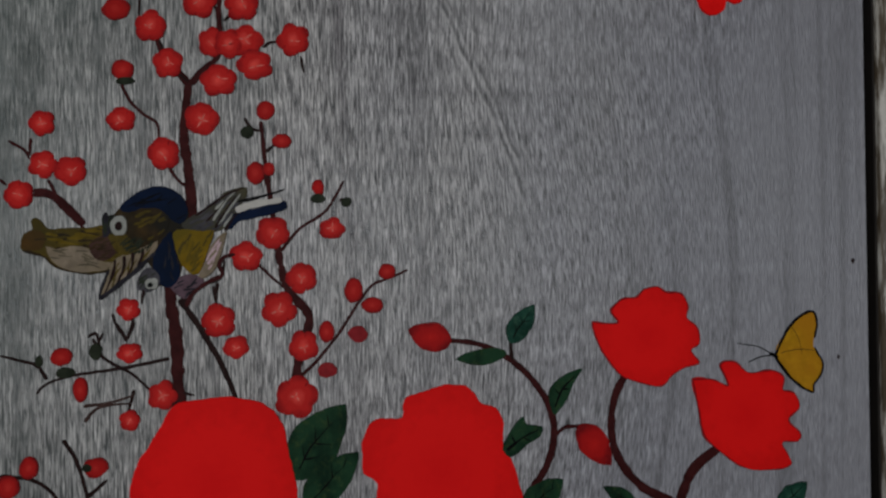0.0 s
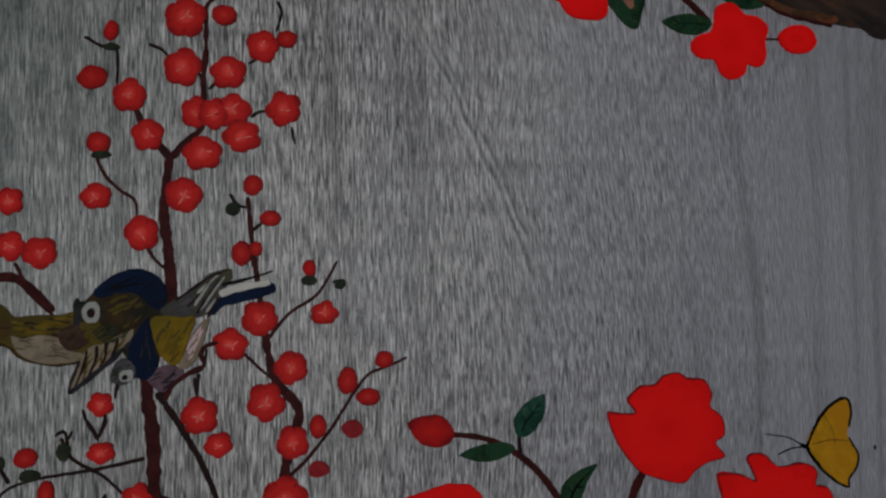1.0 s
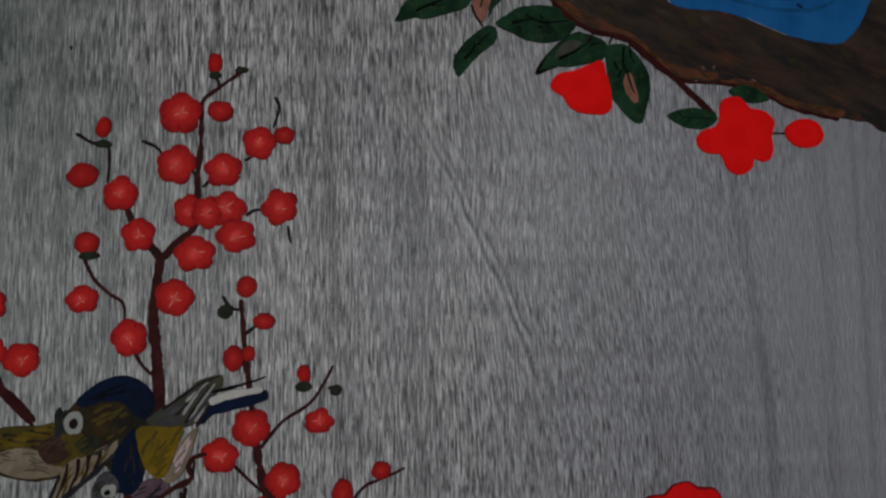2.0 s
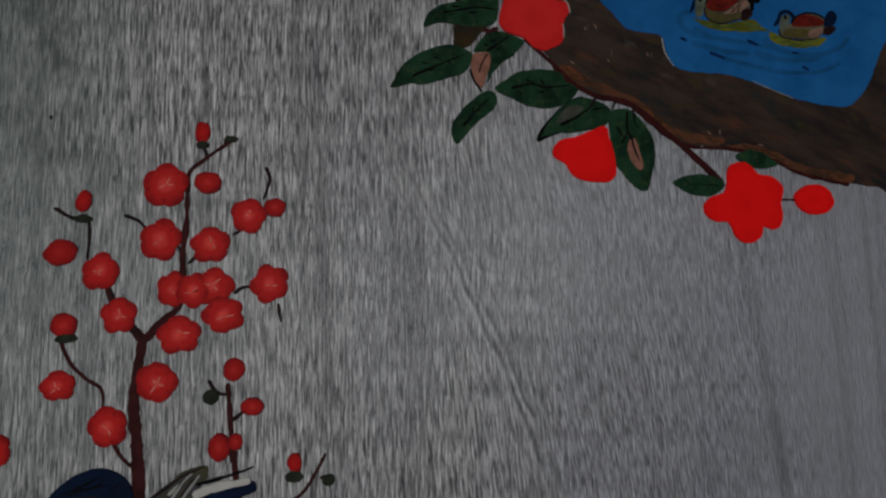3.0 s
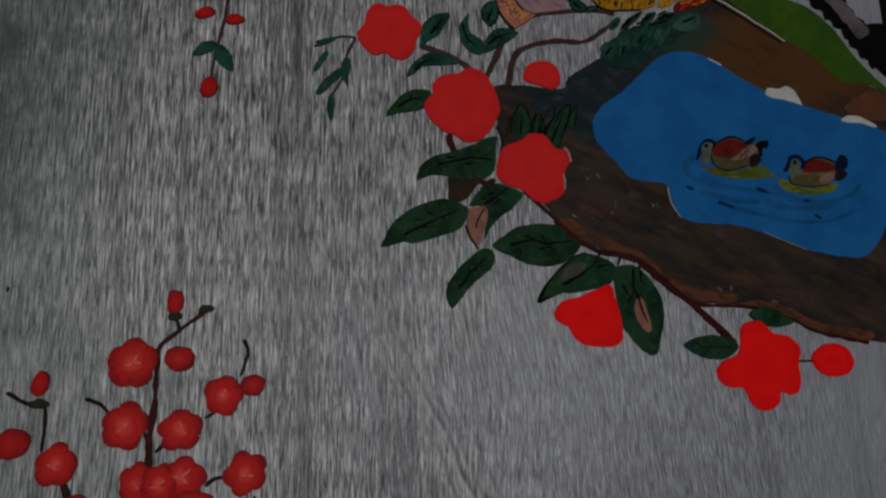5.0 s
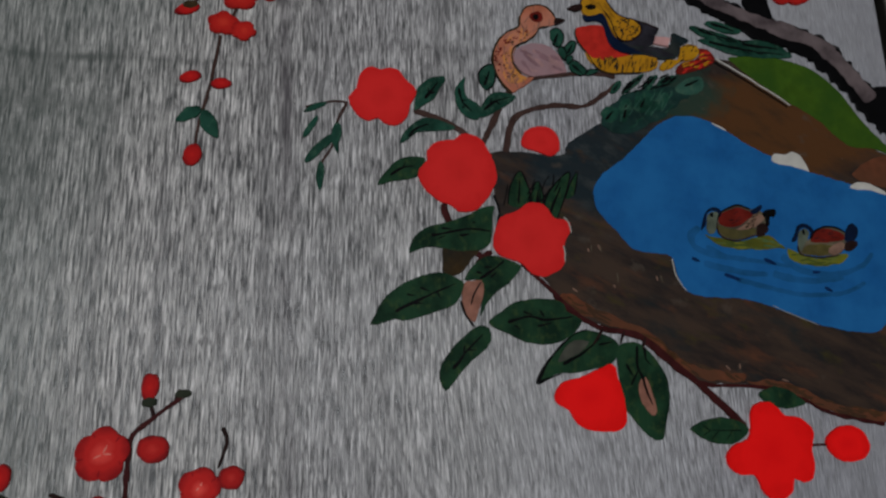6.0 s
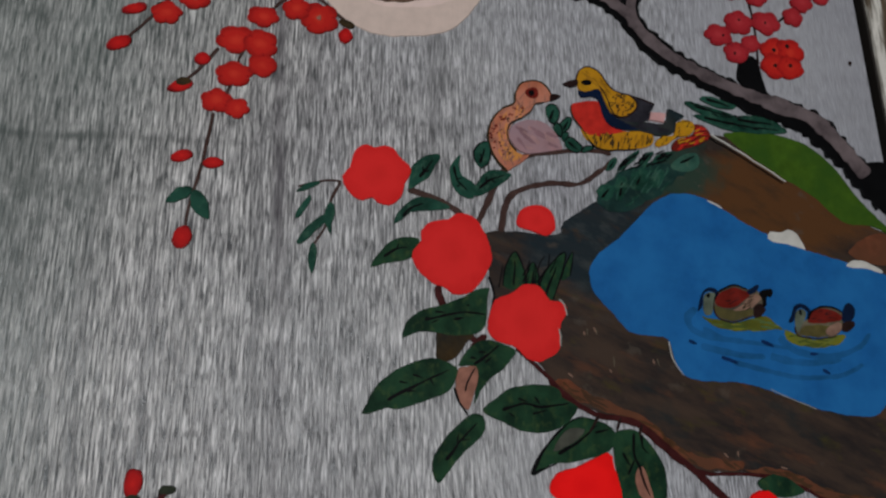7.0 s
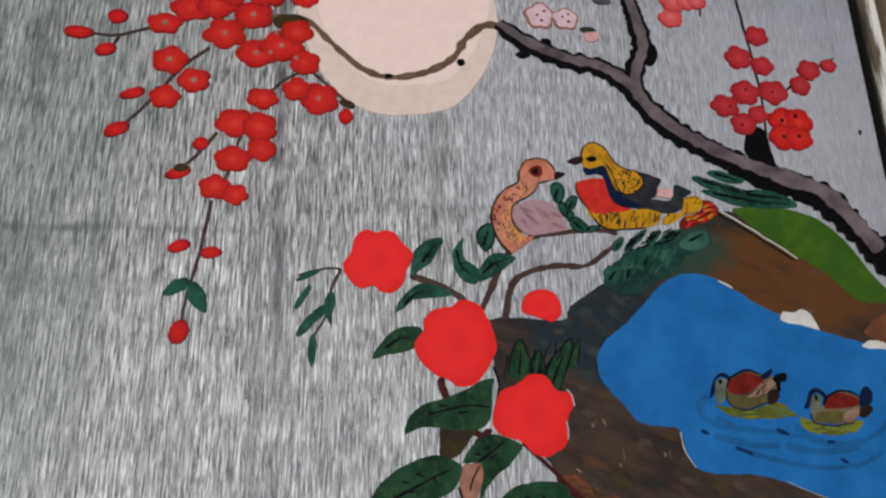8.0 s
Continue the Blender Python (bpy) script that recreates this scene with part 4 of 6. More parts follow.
CAP = [(-153.3, 32.1), (-149.5, 37.3), (-142.3, 42.0), (-132.8, 44.4), (-124.3, 41.8), (-119.1, 35.7), (-117.9, 28.7), (-121.8, 24.0), (-127.5, 26.9), (-133.2, 32.1), (-141.6, 32.4), (-148.2, 29.8)]
patch("wing", songbird, CAP, NAVY, 0.62)
hatch("feathering", songbird, CAP, 20, 7, 1.0, INK, 11, 0.66)
MANTLE = [(-148.2, 25.1), (-146.0, 29.8), (-140.5, 32.4), (-133.2, 32.4), (-127.5, 28.1), (-128.0, 22.2), (-132.9, 15.8), (-137.4, 12.9), (-143.5, 15.3)]
patch("mantle", songbird, MANTLE, UMBER, 0.68)
hatch("feathering", songbird, MANTLE, 30, 6, 2.0, OLIVE, 12, 0.72)
patch("throat", songbird, [(-158.6, 18.7), (-151.4, 17.6), (-146.3, 14.1), (-142.4, 10.6), (-148.4, 7.2), (-154.6, 9.5)], OLIVE, 0.66)
hatch("feathering", songbird, [(-154.1, 17.6), (-141.9, 17.6), (-132.9, 14.7), (-140.1, 8.3), (-151.2, 7.8)], 40, 6, 1.3, BUD_GREEN, 18, 0.74)
patch("crown", songbird, [(-162.0, 23.9), (-161.5, 28.6), (-159.9, 30.3), (-158.2, 28.0), (-154.9, 28.6), (-155.9, 23.9), (-158.0, 17.6), (-161.3, 17.0)], SLATE, 0.66)
hatch("crest", songbird, [(-162.5, 22.8), (-161.6, 30.3), (-150.5, 29.7), (-156.9, 16.4), (-161.3, 16.4)], 75, 6, 1.0, BUD_GREEN, 12, 0.7)
slab("eye_ring", lobes(-153.1, 23.1, 4.7, 5.4, 4, 0.08), WHITE_DULL, songbird, 0.85)
slab("eye", lobes(-153.1, 22.8, 2.3, 2.6, 0, 0.0), TWIG, songbird, 0.95)
FLANK = [(-125.7, 19.3), (-119.0, 21.6), (-109.6, 20.5), (-104.2, 21.1), (-106.4, 12.9), (-109.1, 4.7), (-112.4, -2.5), (-117.0, -1.9), (-122.1, 4.8)]
patch("flank", songbird, FLANK, MUSTARD, 0.62)
hatch("feathering", songbird, FLANK, 62, 7, 1.8, OLIVE, 12, 0.66)
hatch("feathering", songbird, [(-123.4, 15.2), (-113.8, 16.4), (-110.3, 6.5), (-114.7, -1.1), (-121.0, 4.2)], 70, 6, 2.0, MUSTARD_DULL, 9, 0.68)
patch("vent", songbird, [(-112.4, -3.4), (-109.1, 4.1), (-105.8, 13.5), (-97.9, 20.5), (-99.0, 12.9), (-102.9, 1.2), (-108.5, -4.6)], CREAM, 0.66)
hatch("feathering", songbird, [(-111.3, -2.8), (-108.6, 4.1), (-105.3, 12.3), (-99.6, 18.1), (-100.7, 10.5), (-104.6, 1.2)], 60, 6, 1.2, SHELL, 12, 0.7)
SHOULDER = [(-131.8, 14.1), (-126.3, 20.5), (-124.5, 11.7), (-121.5, 2.1), (-121.7, -4.5), (-125.8, -9.7), (-132.0, -7.9), (-134.9, -2.1), (-135.6, 6.6)]
patch("shoulder", songbird, SHOULDER, NAVY, 0.7)
hatch("feathering", songbird, SHOULDER, 100, 6, 1.2, SLATE, 8, 0.74)
LILAC_TUFT = [(-127.0, -7.4), (-117.0, -2.5), (-109.0, -5.2), (-111.8, -11.6), (-118.5, -15.6), (-123.0, -13.8)]
patch("lilac_feather", songbird, LILAC_TUFT, MAUVE, 0.66)
hatch("feathering", songbird, LILAC_TUFT, 30, 5, 1.2, SLATE, 10, 0.7)
patch("head", songbird, [(-143.7, -9.6), (-142.7, -3.2), (-138.9, 0.8), (-133.8, -0.4), (-131.5, -6.2), (-133.7, -10.2), (-138.7, -12.5), (-141.5, -11.3)], GREY, 0.74)
hatch("feathering", songbird, [(-143.7, -8.4), (-142.2, -2.1), (-134.4, 0.2), (-132.1, -6.2), (-139.8, -11.3)], 50, 4, 1.1, BUD_GREEN, 12, 0.78)
strokes("beak", songbird, [[(-139.8, -10.8), (-140.8, -14.8), (-141.3, -18.2)]], 2.0, 0.8, TWIG, 0.8)
slab("eye_ring", lobes(-135.9, -7.6, 3.7, 3.3, 4, 0.1), WHITE_DULL, songbird, 0.88)
slab("eye", lobes(-136.5, -8.2, 1.6, 1.5, 0, 0.0), INK, songbird, 0.97)

# red roses and peonies along the foot of the panel
rose_spray = motif("painted_rose_spray", "painted spray of flat red roses with curling brown stems", "flower", 148.1, -128.2)
stroke("stem", rose_spray, [(22.0, -38.9), (39.2, -41.2), (58.2, -51.3), (72.4, -66.5), (79.1, -79.1), (80.3, -94.6), (75.5, -110.1), (62.8, -128.2)], 2.8, 4.7, STEM)
stroke("stem", rose_spray, [(80.3, -93.1), (86.7, -87.6), (98.0, -87.2)], 2.2, 2.2, STEM)
stroke("stem", rose_spray, [(123.1, -54.6), (120.4, -60.3), (114.5, -73.4), (113.4, -92.2), (118.8, -108.0), (131.8, -122.4), (148.0, -130.7), (154.5, -143.5)], 4.2, 5.1, STEM)
stroke("stem", rose_spray, [(179.8, -97.4), (172.1, -103.0), (160.7, -112.2), (153.3, -127.8), (151.2, -143.4)], 6.1, 5.5, STEM)
stroke("stem", rose_spray, [(56.9, -50.7), (56.0, -38.2)], 2.5, 1.6, TWIG)
leaf(rose_spray, (55.6, -40.7), (69.7, -19.5), 13.3, TEAL, -0.1)
leaf(rose_spray, (54.4, -45.7), (25.5, -49.1), 9.3, GREEN, -0.1, veins=0)
leaf_of(rose_spray, [(80.2, -80.3), (77.1, -70.6), (80.3, -62.9), (88.1, -57.6), (96.8, -55.3), (91.8, -63.1), (88.6, -70.9), (83.6, -78.6)], [(81.1, -76.2), (84.9, -66.6), (92.4, -58.9)], [[(83.6, -69.6), (80.6, -65.6)], [(84.9, -66.6), (89.3, -66.1)]])
leaf_of(rose_spray, [(50.3, -99.8), (54.0, -92.2), (57.7, -86.3), (63.2, -81.1), (65.0, -85.3), (74.2, -86.8), (72.4, -92.7), (66.2, -96.1), (60.0, -101.6), (53.9, -103.5)], [(54.0, -99.4), (63.2, -92.2), (71.8, -88.5)], [[(58.5, -95.9), (56.4, -90.5)], [(63.1, -92.5), (67.7, -95.0)]])
leaf(rose_spray, (62.8, -131.3), (85.7, -115.9), 16.4, GREEN, 0.1)
leaf(rose_spray, (128.4, -133.3), (108.4, -120.9), 9.5, GREEN, 0.1)
leaf(rose_spray, (209.6, -135.7), (227.8, -121.2), 13.2, TEAL, 0.1)
leaf(rose_spray, (-61.9, -112.6), (-34.0, -72.8), 26.7, GREEN, -0.12)
leaf(rose_spray, (-55.2, -129.3), (-26.9, -98.4), 20.0, GREEN, -0.1)
leaf(rose_spray, (23.6, -39.8), (-0.6, -32.8), 16.6, BUD_RED, -0.05, veins=0, name="bud")
leaf(rose_spray, (93.8, -86.2), (113.0, -109.1), 16.5, BUD_RED, -0.05, veins=0, name="bud")
patch("peony", rose_spray, [(-146.3, -119.8), (-143.1, -104.6), (-137.0, -93.0), (-130.5, -81.9), (-123.4, -71.3), (-113.3, -69.1), (-97.2, -67.9), (-79.5, -70.8), (-69.1, -79.4), (-64.5, -94.6), (-60.8, -109.7), (-59.2, -124.7), (-61.1, -142.5), (-75.7, -156.9), (-104.9, -160.2), (-131.0, -151.9), (-144.0, -136.8)], PEONY, 0.7, label="large round flat red peony", jitter=1.0)
patch("peony", rose_spray, [(-25.4, -98.5), (-23.9, -88.8), (-17.9, -81.0), (-3.5, -80.0), (-2.9, -70.9), (8.1, -66.1), (22.1, -62.7), (33.6, -65.3), (39.2, -72.8), (48.0, -76.0), (52.4, -84.8), (51.8, -98.7), (56.5, -104.0), (60.6, -115.9), (62.8, -131.3), (56.5, -146.5), (23.8, -156.0), (-6.9, -147.4), (-17.6, -130.4), (-16.8, -116.2), (-23.8, -110.0)], PEONY, 0.72, label="large lobed flat red peony", jitter=0.8)
flower = patch("rose", rose_spray, [(102.4, -29.1), (109.6, -30.1), (117.1, -29.2), (112.9, -22.9), (119.4, -16.5), (127.6, -15.6), (131.9, -11.2), (140.2, -9.6), (145.1, -12.5), (154.0, -13.4), (158.0, -20.5), (156.9, -26.9), (163.5, -33.3), (164.1, -41.7), (159.4, -45.5), (164.0, -52.5), (156.0, -55.0), (148.7, -58.7), (141.4, -65.3), (128.9, -62.9), (119.2, -59.3), (110.1, -48.8), (104.6, -38.6)], PEONY, 0.74, jitter=0.7)
stroke("petal_edge", flower, [(102.4, -29.1), (109.6, -30.1), (117.1, -29.2), (112.9, -22.9), (119.4, -16.5), (127.6, -15.6), (131.9, -11.2), (140.2, -9.6), (145.1, -12.5), (154.0, -13.4), (158.0, -20.5), (156.9, -26.9), (163.5, -33.3), (164.1, -41.7), (159.4, -45.5), (164.0, -52.5), (156.0, -55.0), (148.7, -58.7), (141.4, -65.3), (128.9, -62.9), (119.2, -59.3), (110.1, -48.8), (104.6, -38.6), (102.4, -29.1)], 0.9, 0.8, PLUM_FOLD, 0.76, rough=0.5)
flower = patch("rose", rose_spray, [(160.2, -62.0), (171.2, -61.9), (181.2, -65.5), (176.6, -53.6), (185.4, -52.4), (193.7, -58.6), (207.3, -57.2), (214.3, -61.5), (213.6, -68.6), (220.3, -70.3), (223.3, -78.4), (216.7, -85.4), (223.4, -92.9), (222.0, -97.7), (212.8, -98.4), (217.7, -111.0), (201.4, -113.5), (188.0, -111.0), (175.4, -102.1), (166.6, -93.3), (163.4, -78.0)], PEONY, 0.76, jitter=0.7)
stroke("petal_edge", flower, [(160.2, -62.0), (171.2, -61.9), (181.2, -65.5), (176.6, -53.6), (185.4, -52.4), (193.7, -58.6), (207.3, -57.2), (214.3, -61.5), (213.6, -68.6), (220.3, -70.3), (223.3, -78.4), (216.7, -85.4), (223.4, -92.9), (222.0, -97.7), (212.8, -98.4), (217.7, -111.0), (201.4, -113.5), (188.0, -111.0), (175.4, -102.1), (166.6, -93.3), (163.4, -78.0), (160.2, -62.0)], 0.9, 0.8, PLUM_FOLD, 0.78, rough=0.5)

butterfly = motif("painted_butterfly", "painted yellow butterfly with dark outlined wings", "butterfly", 226.1, -47.7)
patch("wing", butterfly, [(209.8, -48.5), (216.8, -34.7), (225.8, -26.0), (232.7, -24.0), (235.0, -30.6), (232.7, -43.6), (237.7, -52.7), (236.9, -59.8), (232.0, -66.3), (232.0, -70.1), (225.2, -66.8), (217.4, -60.2)], YELLOW, 0.5)
stroke("outline", butterfly, [(209.8, -48.5), (216.8, -34.7), (225.8, -26.0), (232.7, -24.0), (234.6, -30.6), (233.1, -39.0)], 1.3, 1.6, INK, 0.62)
stroke("outline", butterfly, [(233.1, -44.5), (237.7, -52.7), (236.9, -59.8), (232.0, -66.3), (232.0, -70.1), (225.2, -66.8), (217.4, -60.2), (209.7, -49.8)], 1.2, 1.7, INK, 0.62)
stroke("wing_line", butterfly, [(212.5, -47.6), (222.8, -45.4), (233.0, -46.2)], 0.5, 0.4, UMBER, 0.6)
stroke("wing_line", butterfly, [(219.5, -33.1), (223.5, -39.6), (225.5, -47.7)], 0.4, 0.3, UMBER, 0.6)
stroke("body", butterfly, [(206.4, -47.8), (211.1, -49.8)], 2.6, 2.0, INK, 0.66)
stroke("antenna", butterfly, [(207.7, -48.5), (199.6, -43.9), (186.8, -41.9)], 0.8, 0.5, INK, 0.4)
stroke("antenna", butterfly, [(207.7, -49.1), (200.6, -49.7), (193.8, -52.5)], 0.8, 0.5, INK, 0.4)

# rocky bank with its pond
bank = motif("painted_bank", "painted brown rocky bank with green hill", "rock", 160.5, 240.2)
patch("bank_earth", bank, [(43.0, 301.4), (51.8, 306.3), (79.8, 305.4), (84.3, 311.9), (98.3, 321.1), (113.1, 332.4), (125.7, 341.8), (141.8, 351.6), (158.0, 357.8), (169.6, 362.4), (188.2, 357.6), (212.0, 342.5), (235.3, 324.9), (254.2, 314.9), (269.5, 304.8)] + [(280.2, 252.4), (268.6, 177.3), (245.6, 177.8), (224.5, 180.3), (210.9, 183.1), (197.7, 189.3), (180.0, 195.7), (155.9, 197.2), (139.7, 198.7), (129.9, 206.5), (120.2, 215.4), (110.2, 220.4), (93.0, 224.6), (80.3, 231.7), (69.2, 245.9), (52.5, 262.8), (47.2, 286.4)], BANK, 0.3, jitter=0.6)
patch("red_slope", bank, [(235.5, 301.2), (245.7, 309.6), (257.7, 312.6), (269.5, 304.8), (267.9, 297.1), (248.1, 295.7)], RUST, 0.36, jitter=0.6)
patch("green_hill", bank, [(173.9, 364.0), (187.6, 365.7), (207.0, 364.8), (222.7, 359.3), (235.0, 348.7), (245.6, 333.3), (256.6, 320.6), (270.1, 307.9), (251.9, 316.4), (235.7, 317.7), (220.1, 331.2), (203.7, 341.0), (188.9, 350.6), (177.8, 359.1)], GRASS, 0.38)
EDGE_LOW = [(76.4, 236.3), (82.9, 231.0), (93.1, 226.1), (104.9, 221.9), (116.9, 218.4), (122.6, 213.4), (131.2, 206.3), (139.9, 200.6), (152.0, 198.5), (164.4, 198.0), (163.4, 202.3), (151.0, 203.5), (138.9, 206.3), (128.6, 212.0), (121.5, 219.1), (111.2, 224.8), (99.3, 229.1), (89.0, 234.0), (81.7, 238.3)]
patch("rust_edge", bank, EDGE_LOW, RUST, 0.36, jitter=1.4)
hatch("rust_dab", bank, EDGE_LOW, -30, 7, 1.6, HILL, 28, 0.4)
EDGE_FAR = [(164.4, 197.7), (175.3, 196.3), (187.6, 193.4), (198.0, 187.6), (208.7, 184.0), (224.3, 180.3), (233.6, 179.1), (234.6, 184.5), (218.8, 186.1), (203.1, 189.7), (191.2, 196.2), (177.2, 199.1)]
patch("rust_edge", bank, EDGE_FAR, RUST, 0.36, jitter=1.4)
hatch("rust_dab", bank, EDGE_FAR, -20, 7, 1.6, HILL, 30, 0.4)
strokes("pale_dab", bank, [[(91.6, 259.4), (92.1, 257.7)], [(96.6, 261.5), (97.4, 259.1)], [(124.5, 246.9), (125.1, 244.8)], [(155.1, 205.6), (157.3, 203.7)], [(162.3, 206.3), (162.3, 204.0)], [(182.8, 199.1), (185.9, 198.4)], [(103.2, 242.3), (104.0, 240.6)], [(83.3, 240.5), (85.5, 238.8)]], 1.0, 0.6, BLUSH, 0.42)
stroke("edge_line", bank, [(74.2, 237.2), (79.9, 231.0), (87.1, 226.0), (95.9, 222.5), (109.3, 219.1), (116.7, 216.2), (125.2, 208.4), (135.3, 200.9), (147.2, 196.9), (162.7, 196.3), (178.3, 195.1), (192.0, 190.2), (203.9, 184.5), (218.0, 181.1), (232.2, 178.5)], 1.5, 1.8, STEM, 0.43, rough=0.3)
for line in ([(93.4, 260.8), (93.3, 257.8)], [(97.6, 261.5), (98.0, 258.0)], [(126.6, 247.3), (127.3, 244.0)], [(105.3, 248.3), (105.4, 243.5)]):
    stroke("pale_tick", bank, line, 0.6, 0.4, DUN, 0.38)
for ring, rib in (([(54.0, 279.6), (55.0, 288.5), (59.9, 296.3), (63.6, 288.9), (64.4, 281.1), (59.4, 278.1)], [(58.9, 280.3), (59.8, 292.1)]), ([(64.4, 280.0), (66.3, 289.0), (68.9, 291.3), (70.9, 284.9), (70.6, 278.5)], [(67.7, 280.1), (68.5, 287.7)]), ([(70.8, 275.8), (73.4, 285.9), (83.9, 296.8), (82.0, 285.4), (77.3, 273.2)], [(73.5, 275.3), (79.7, 289.5)]),
                  ([(81.6, 283.4), (85.4, 293.1), (88.4, 296.7), (86.2, 285.5)], None)):
    leaf_of(bank, ring, rib, (), GREEN, 0.4, outline=True)
hatch("blade", bank, [(51.2, 274.6), (52.9, 291.3), (70.9, 294.8), (85.1, 298.3), (81.2, 272.8)], 70, 9, 1.0, INK, 10, 0.5)
pond = motif("painted_pond", "painted bright blue pond with white foam edges", "pond", 187.8, 274.2)
patch("water", pond, [(95.8, 286.3), (99.8, 295.7), (111.9, 305.1), (125.0, 318.0), (135.6, 326.7), (147.2, 329.7), (159.8, 326.9), (172.7, 319.5), (188.2, 311.2), (207.0, 303.8), (223.0, 299.4), (239.2, 295.6), (253.8, 291.1), (264.6, 283.8), (265.0, 267.7), (257.3, 251.7), (250.1, 237.5), (242.7, 226.1), (232.3, 221.0), (207.8, 224.1), (189.6, 230.3), (168.5, 236.3), (150.1, 237.0), (139.1, 239.7), (135.1, 247.3), (132.7, 256.2), (124.3, 257.7), (113.9, 259.7), (105.4, 269.0), (97.8, 277.8)], BLUE, 0.45, label="smooth bright blue water", jitter=0.5)
patch("foam", pond, [(190.8, 307.6), (193.2, 311.4), (199.4, 311.1), (203.4, 313.1), (207.5, 310.8), (209.6, 307.2), (211.4, 302.4), (206.5, 303.5), (200.5, 305.0), (195.5, 305.4)], WHITE, 0.52)
patch("foam", pond, [(232.4, 295.1), (236.0, 297.4), (241.8, 297.9), (247.3, 296.0), (252.9, 293.2), (252.3, 291.3), (244.3, 293.4), (236.6, 293.5)], WHITE, 0.52)
stroke("foam", pond, [(133.2, 255.3), (134.5, 247.3), (139.1, 239.7)], 0.6, 0.3, WHITE, 0.5)
stroke("foam", pond, [(160.4, 326.2), (168.1, 322.5)], 0.8, 1.2, WHITE, 0.5)
stroke("foam", pond, [(182.2, 233.7), (192.7, 229.2), (204.7, 224.7)], 0.3, 0.4, WHITE_DULL, 0.5)
stroke("ripple", pond, [(151.1, 261.8), (163.0, 256.8), (179.7, 254.9), (193.7, 253.1)], 3.0, 2.0, RIPPLE, 0.49)
stroke("ripple", pond, [(164.3, 246.4), (180.5, 242.6), (199.8, 239.1), (220.3, 240.3), (233.2, 245.6)], 3.0, 2.4, RIPPLE, 0.49)
for line in ([(148.1, 271.4), (143.6, 266.4), (146.2, 260.9), (156.1, 257.3), (171.4, 256.2)], [(190.3, 258.1), (199.2, 251.5), (216.3, 249.3), (231.3, 253.3), (240.1, 260.4)], [(184.5, 249.2), (201.1, 246.0), (221.9, 247.8)], [(149.1, 253.4), (164.8, 250.1), (181.6, 248.7)]):
    stroke("ripple", pond, line, 4.5, 2.5, RIPPLE, 0.48)
for line in ([(143.4, 255.9), (147.1, 254.4)], [(159.0, 248.4), (163.8, 246.9), (167.0, 245.7)], [(180.5, 256.2), (186.7, 253.6)], [(205.4, 250.4), (209.5, 250.4)], [(210.9, 242.9), (214.6, 240.9)]):
    stroke("dash", pond, line, 2.6, 1.8, DEEP_BLUE, 0.52)
duck = motif("painted_duck", "painted red-backed duck resting on the blue pond", "duck", 167.6, 268.9, "ducks on the pond")
FLOAT = [(150.8, 267.9), (154.5, 267.1), (159.2, 266.6), (167.6, 264.8), (176.6, 266.9), (184.6, 268.6), (189.1, 265.6), (193.4, 261.7), (188.5, 261.7), (179.7, 261.1), (167.1, 260.8), (158.2, 262.2), (153.8, 264.9)]
patch("float", duck, FLOAT, WATER_OLIVE, 0.58, jitter=0.6)
hatch("water_dab", duck, FLOAT, -5, 6, 1.1, WATER_GREEN, 14, 0.6)
patch("body", duck, [(157.8, 274.2), (159.1, 278.2), (163.9, 281.4), (169.9, 283.1), (176.1, 281.3), (180.5, 281.5), (183.6, 278.4), (185.5, 273.5), (181.2, 268.5), (175.7, 267.5), (167.7, 265.2), (161.1, 266.3), (158.1, 269.3)], DUN, 0.62)
patch("belly", duck, [(157.8, 272.8), (161.8, 271.9), (167.5, 271.1), (176.3, 272.0), (177.9, 269.1), (168.7, 265.6), (161.3, 266.6), (158.4, 269.5)], FAWN, 0.66)
patch("back", duck, [(158.4, 274.2), (160.1, 278.2), (164.8, 281.0), (169.8, 282.2), (175.0, 280.6), (177.6, 278.5), (174.7, 275.9), (171.1, 273.3), (166.6, 271.7), (160.8, 272.0)], BRICK_RED, 0.7)
hatch("feathering", duck, [(158.8, 274.6), (164.8, 280.8), (172.6, 281.2), (176.7, 278.5), (166.6, 272.2)], 15, 4, 0.7, STEM, 7, 0.74)
patch("wing", duck, [(173.5, 274.1), (175.8, 277.3), (180.4, 279.3), (183.6, 277.0), (180.7, 274.1), (176.2, 271.3), (170.1, 270.3), (167.2, 270.8)], BLUSH, 0.72)
hatch("feathering", duck, [(173.5, 274.1), (175.8, 277.3), (180.4, 279.3), (183.6, 277.0), (180.7, 274.1), (176.2, 271.3), (170.1, 270.3)], 35, 3.5, 0.8, UMBER, 9, 0.76)
patch("vent", duck, [(177.7, 269.3), (178.8, 273.2), (183.5, 274.5), (185.2, 271.0), (181.8, 267.8), (178.7, 267.0)], TWIG, 0.74)
patch("tail", duck, [(175.8, 280.2), (180.7, 283.1), (182.8, 283.5), (182.0, 280.8), (177.9, 278.5)], NAVY, 0.74)
patch("tail", duck, [(181.9, 278.6), (184.4, 281.1), (189.0, 282.2), (190.2, 279.9), (188.4, 277.5), (186.4, 277.6), (185.9, 273.5), (183.4, 272.7), (183.6, 276.9)], INK, 0.76)
stroke("outline", duck, [(158.0, 274.6), (159.8, 278.4), (164.1, 281.5), (169.9, 283.2), (176.2, 281.3)], 1.1, 1.0, INK, 0.8)
stroke("outline", duck, [(157.8, 274.2), (157.8, 269.5), (161.1, 266.1), (167.7, 265.0), (175.9, 267.5), (179.7, 268.6)], 0.9, 0.6, TWIG, 0.8)
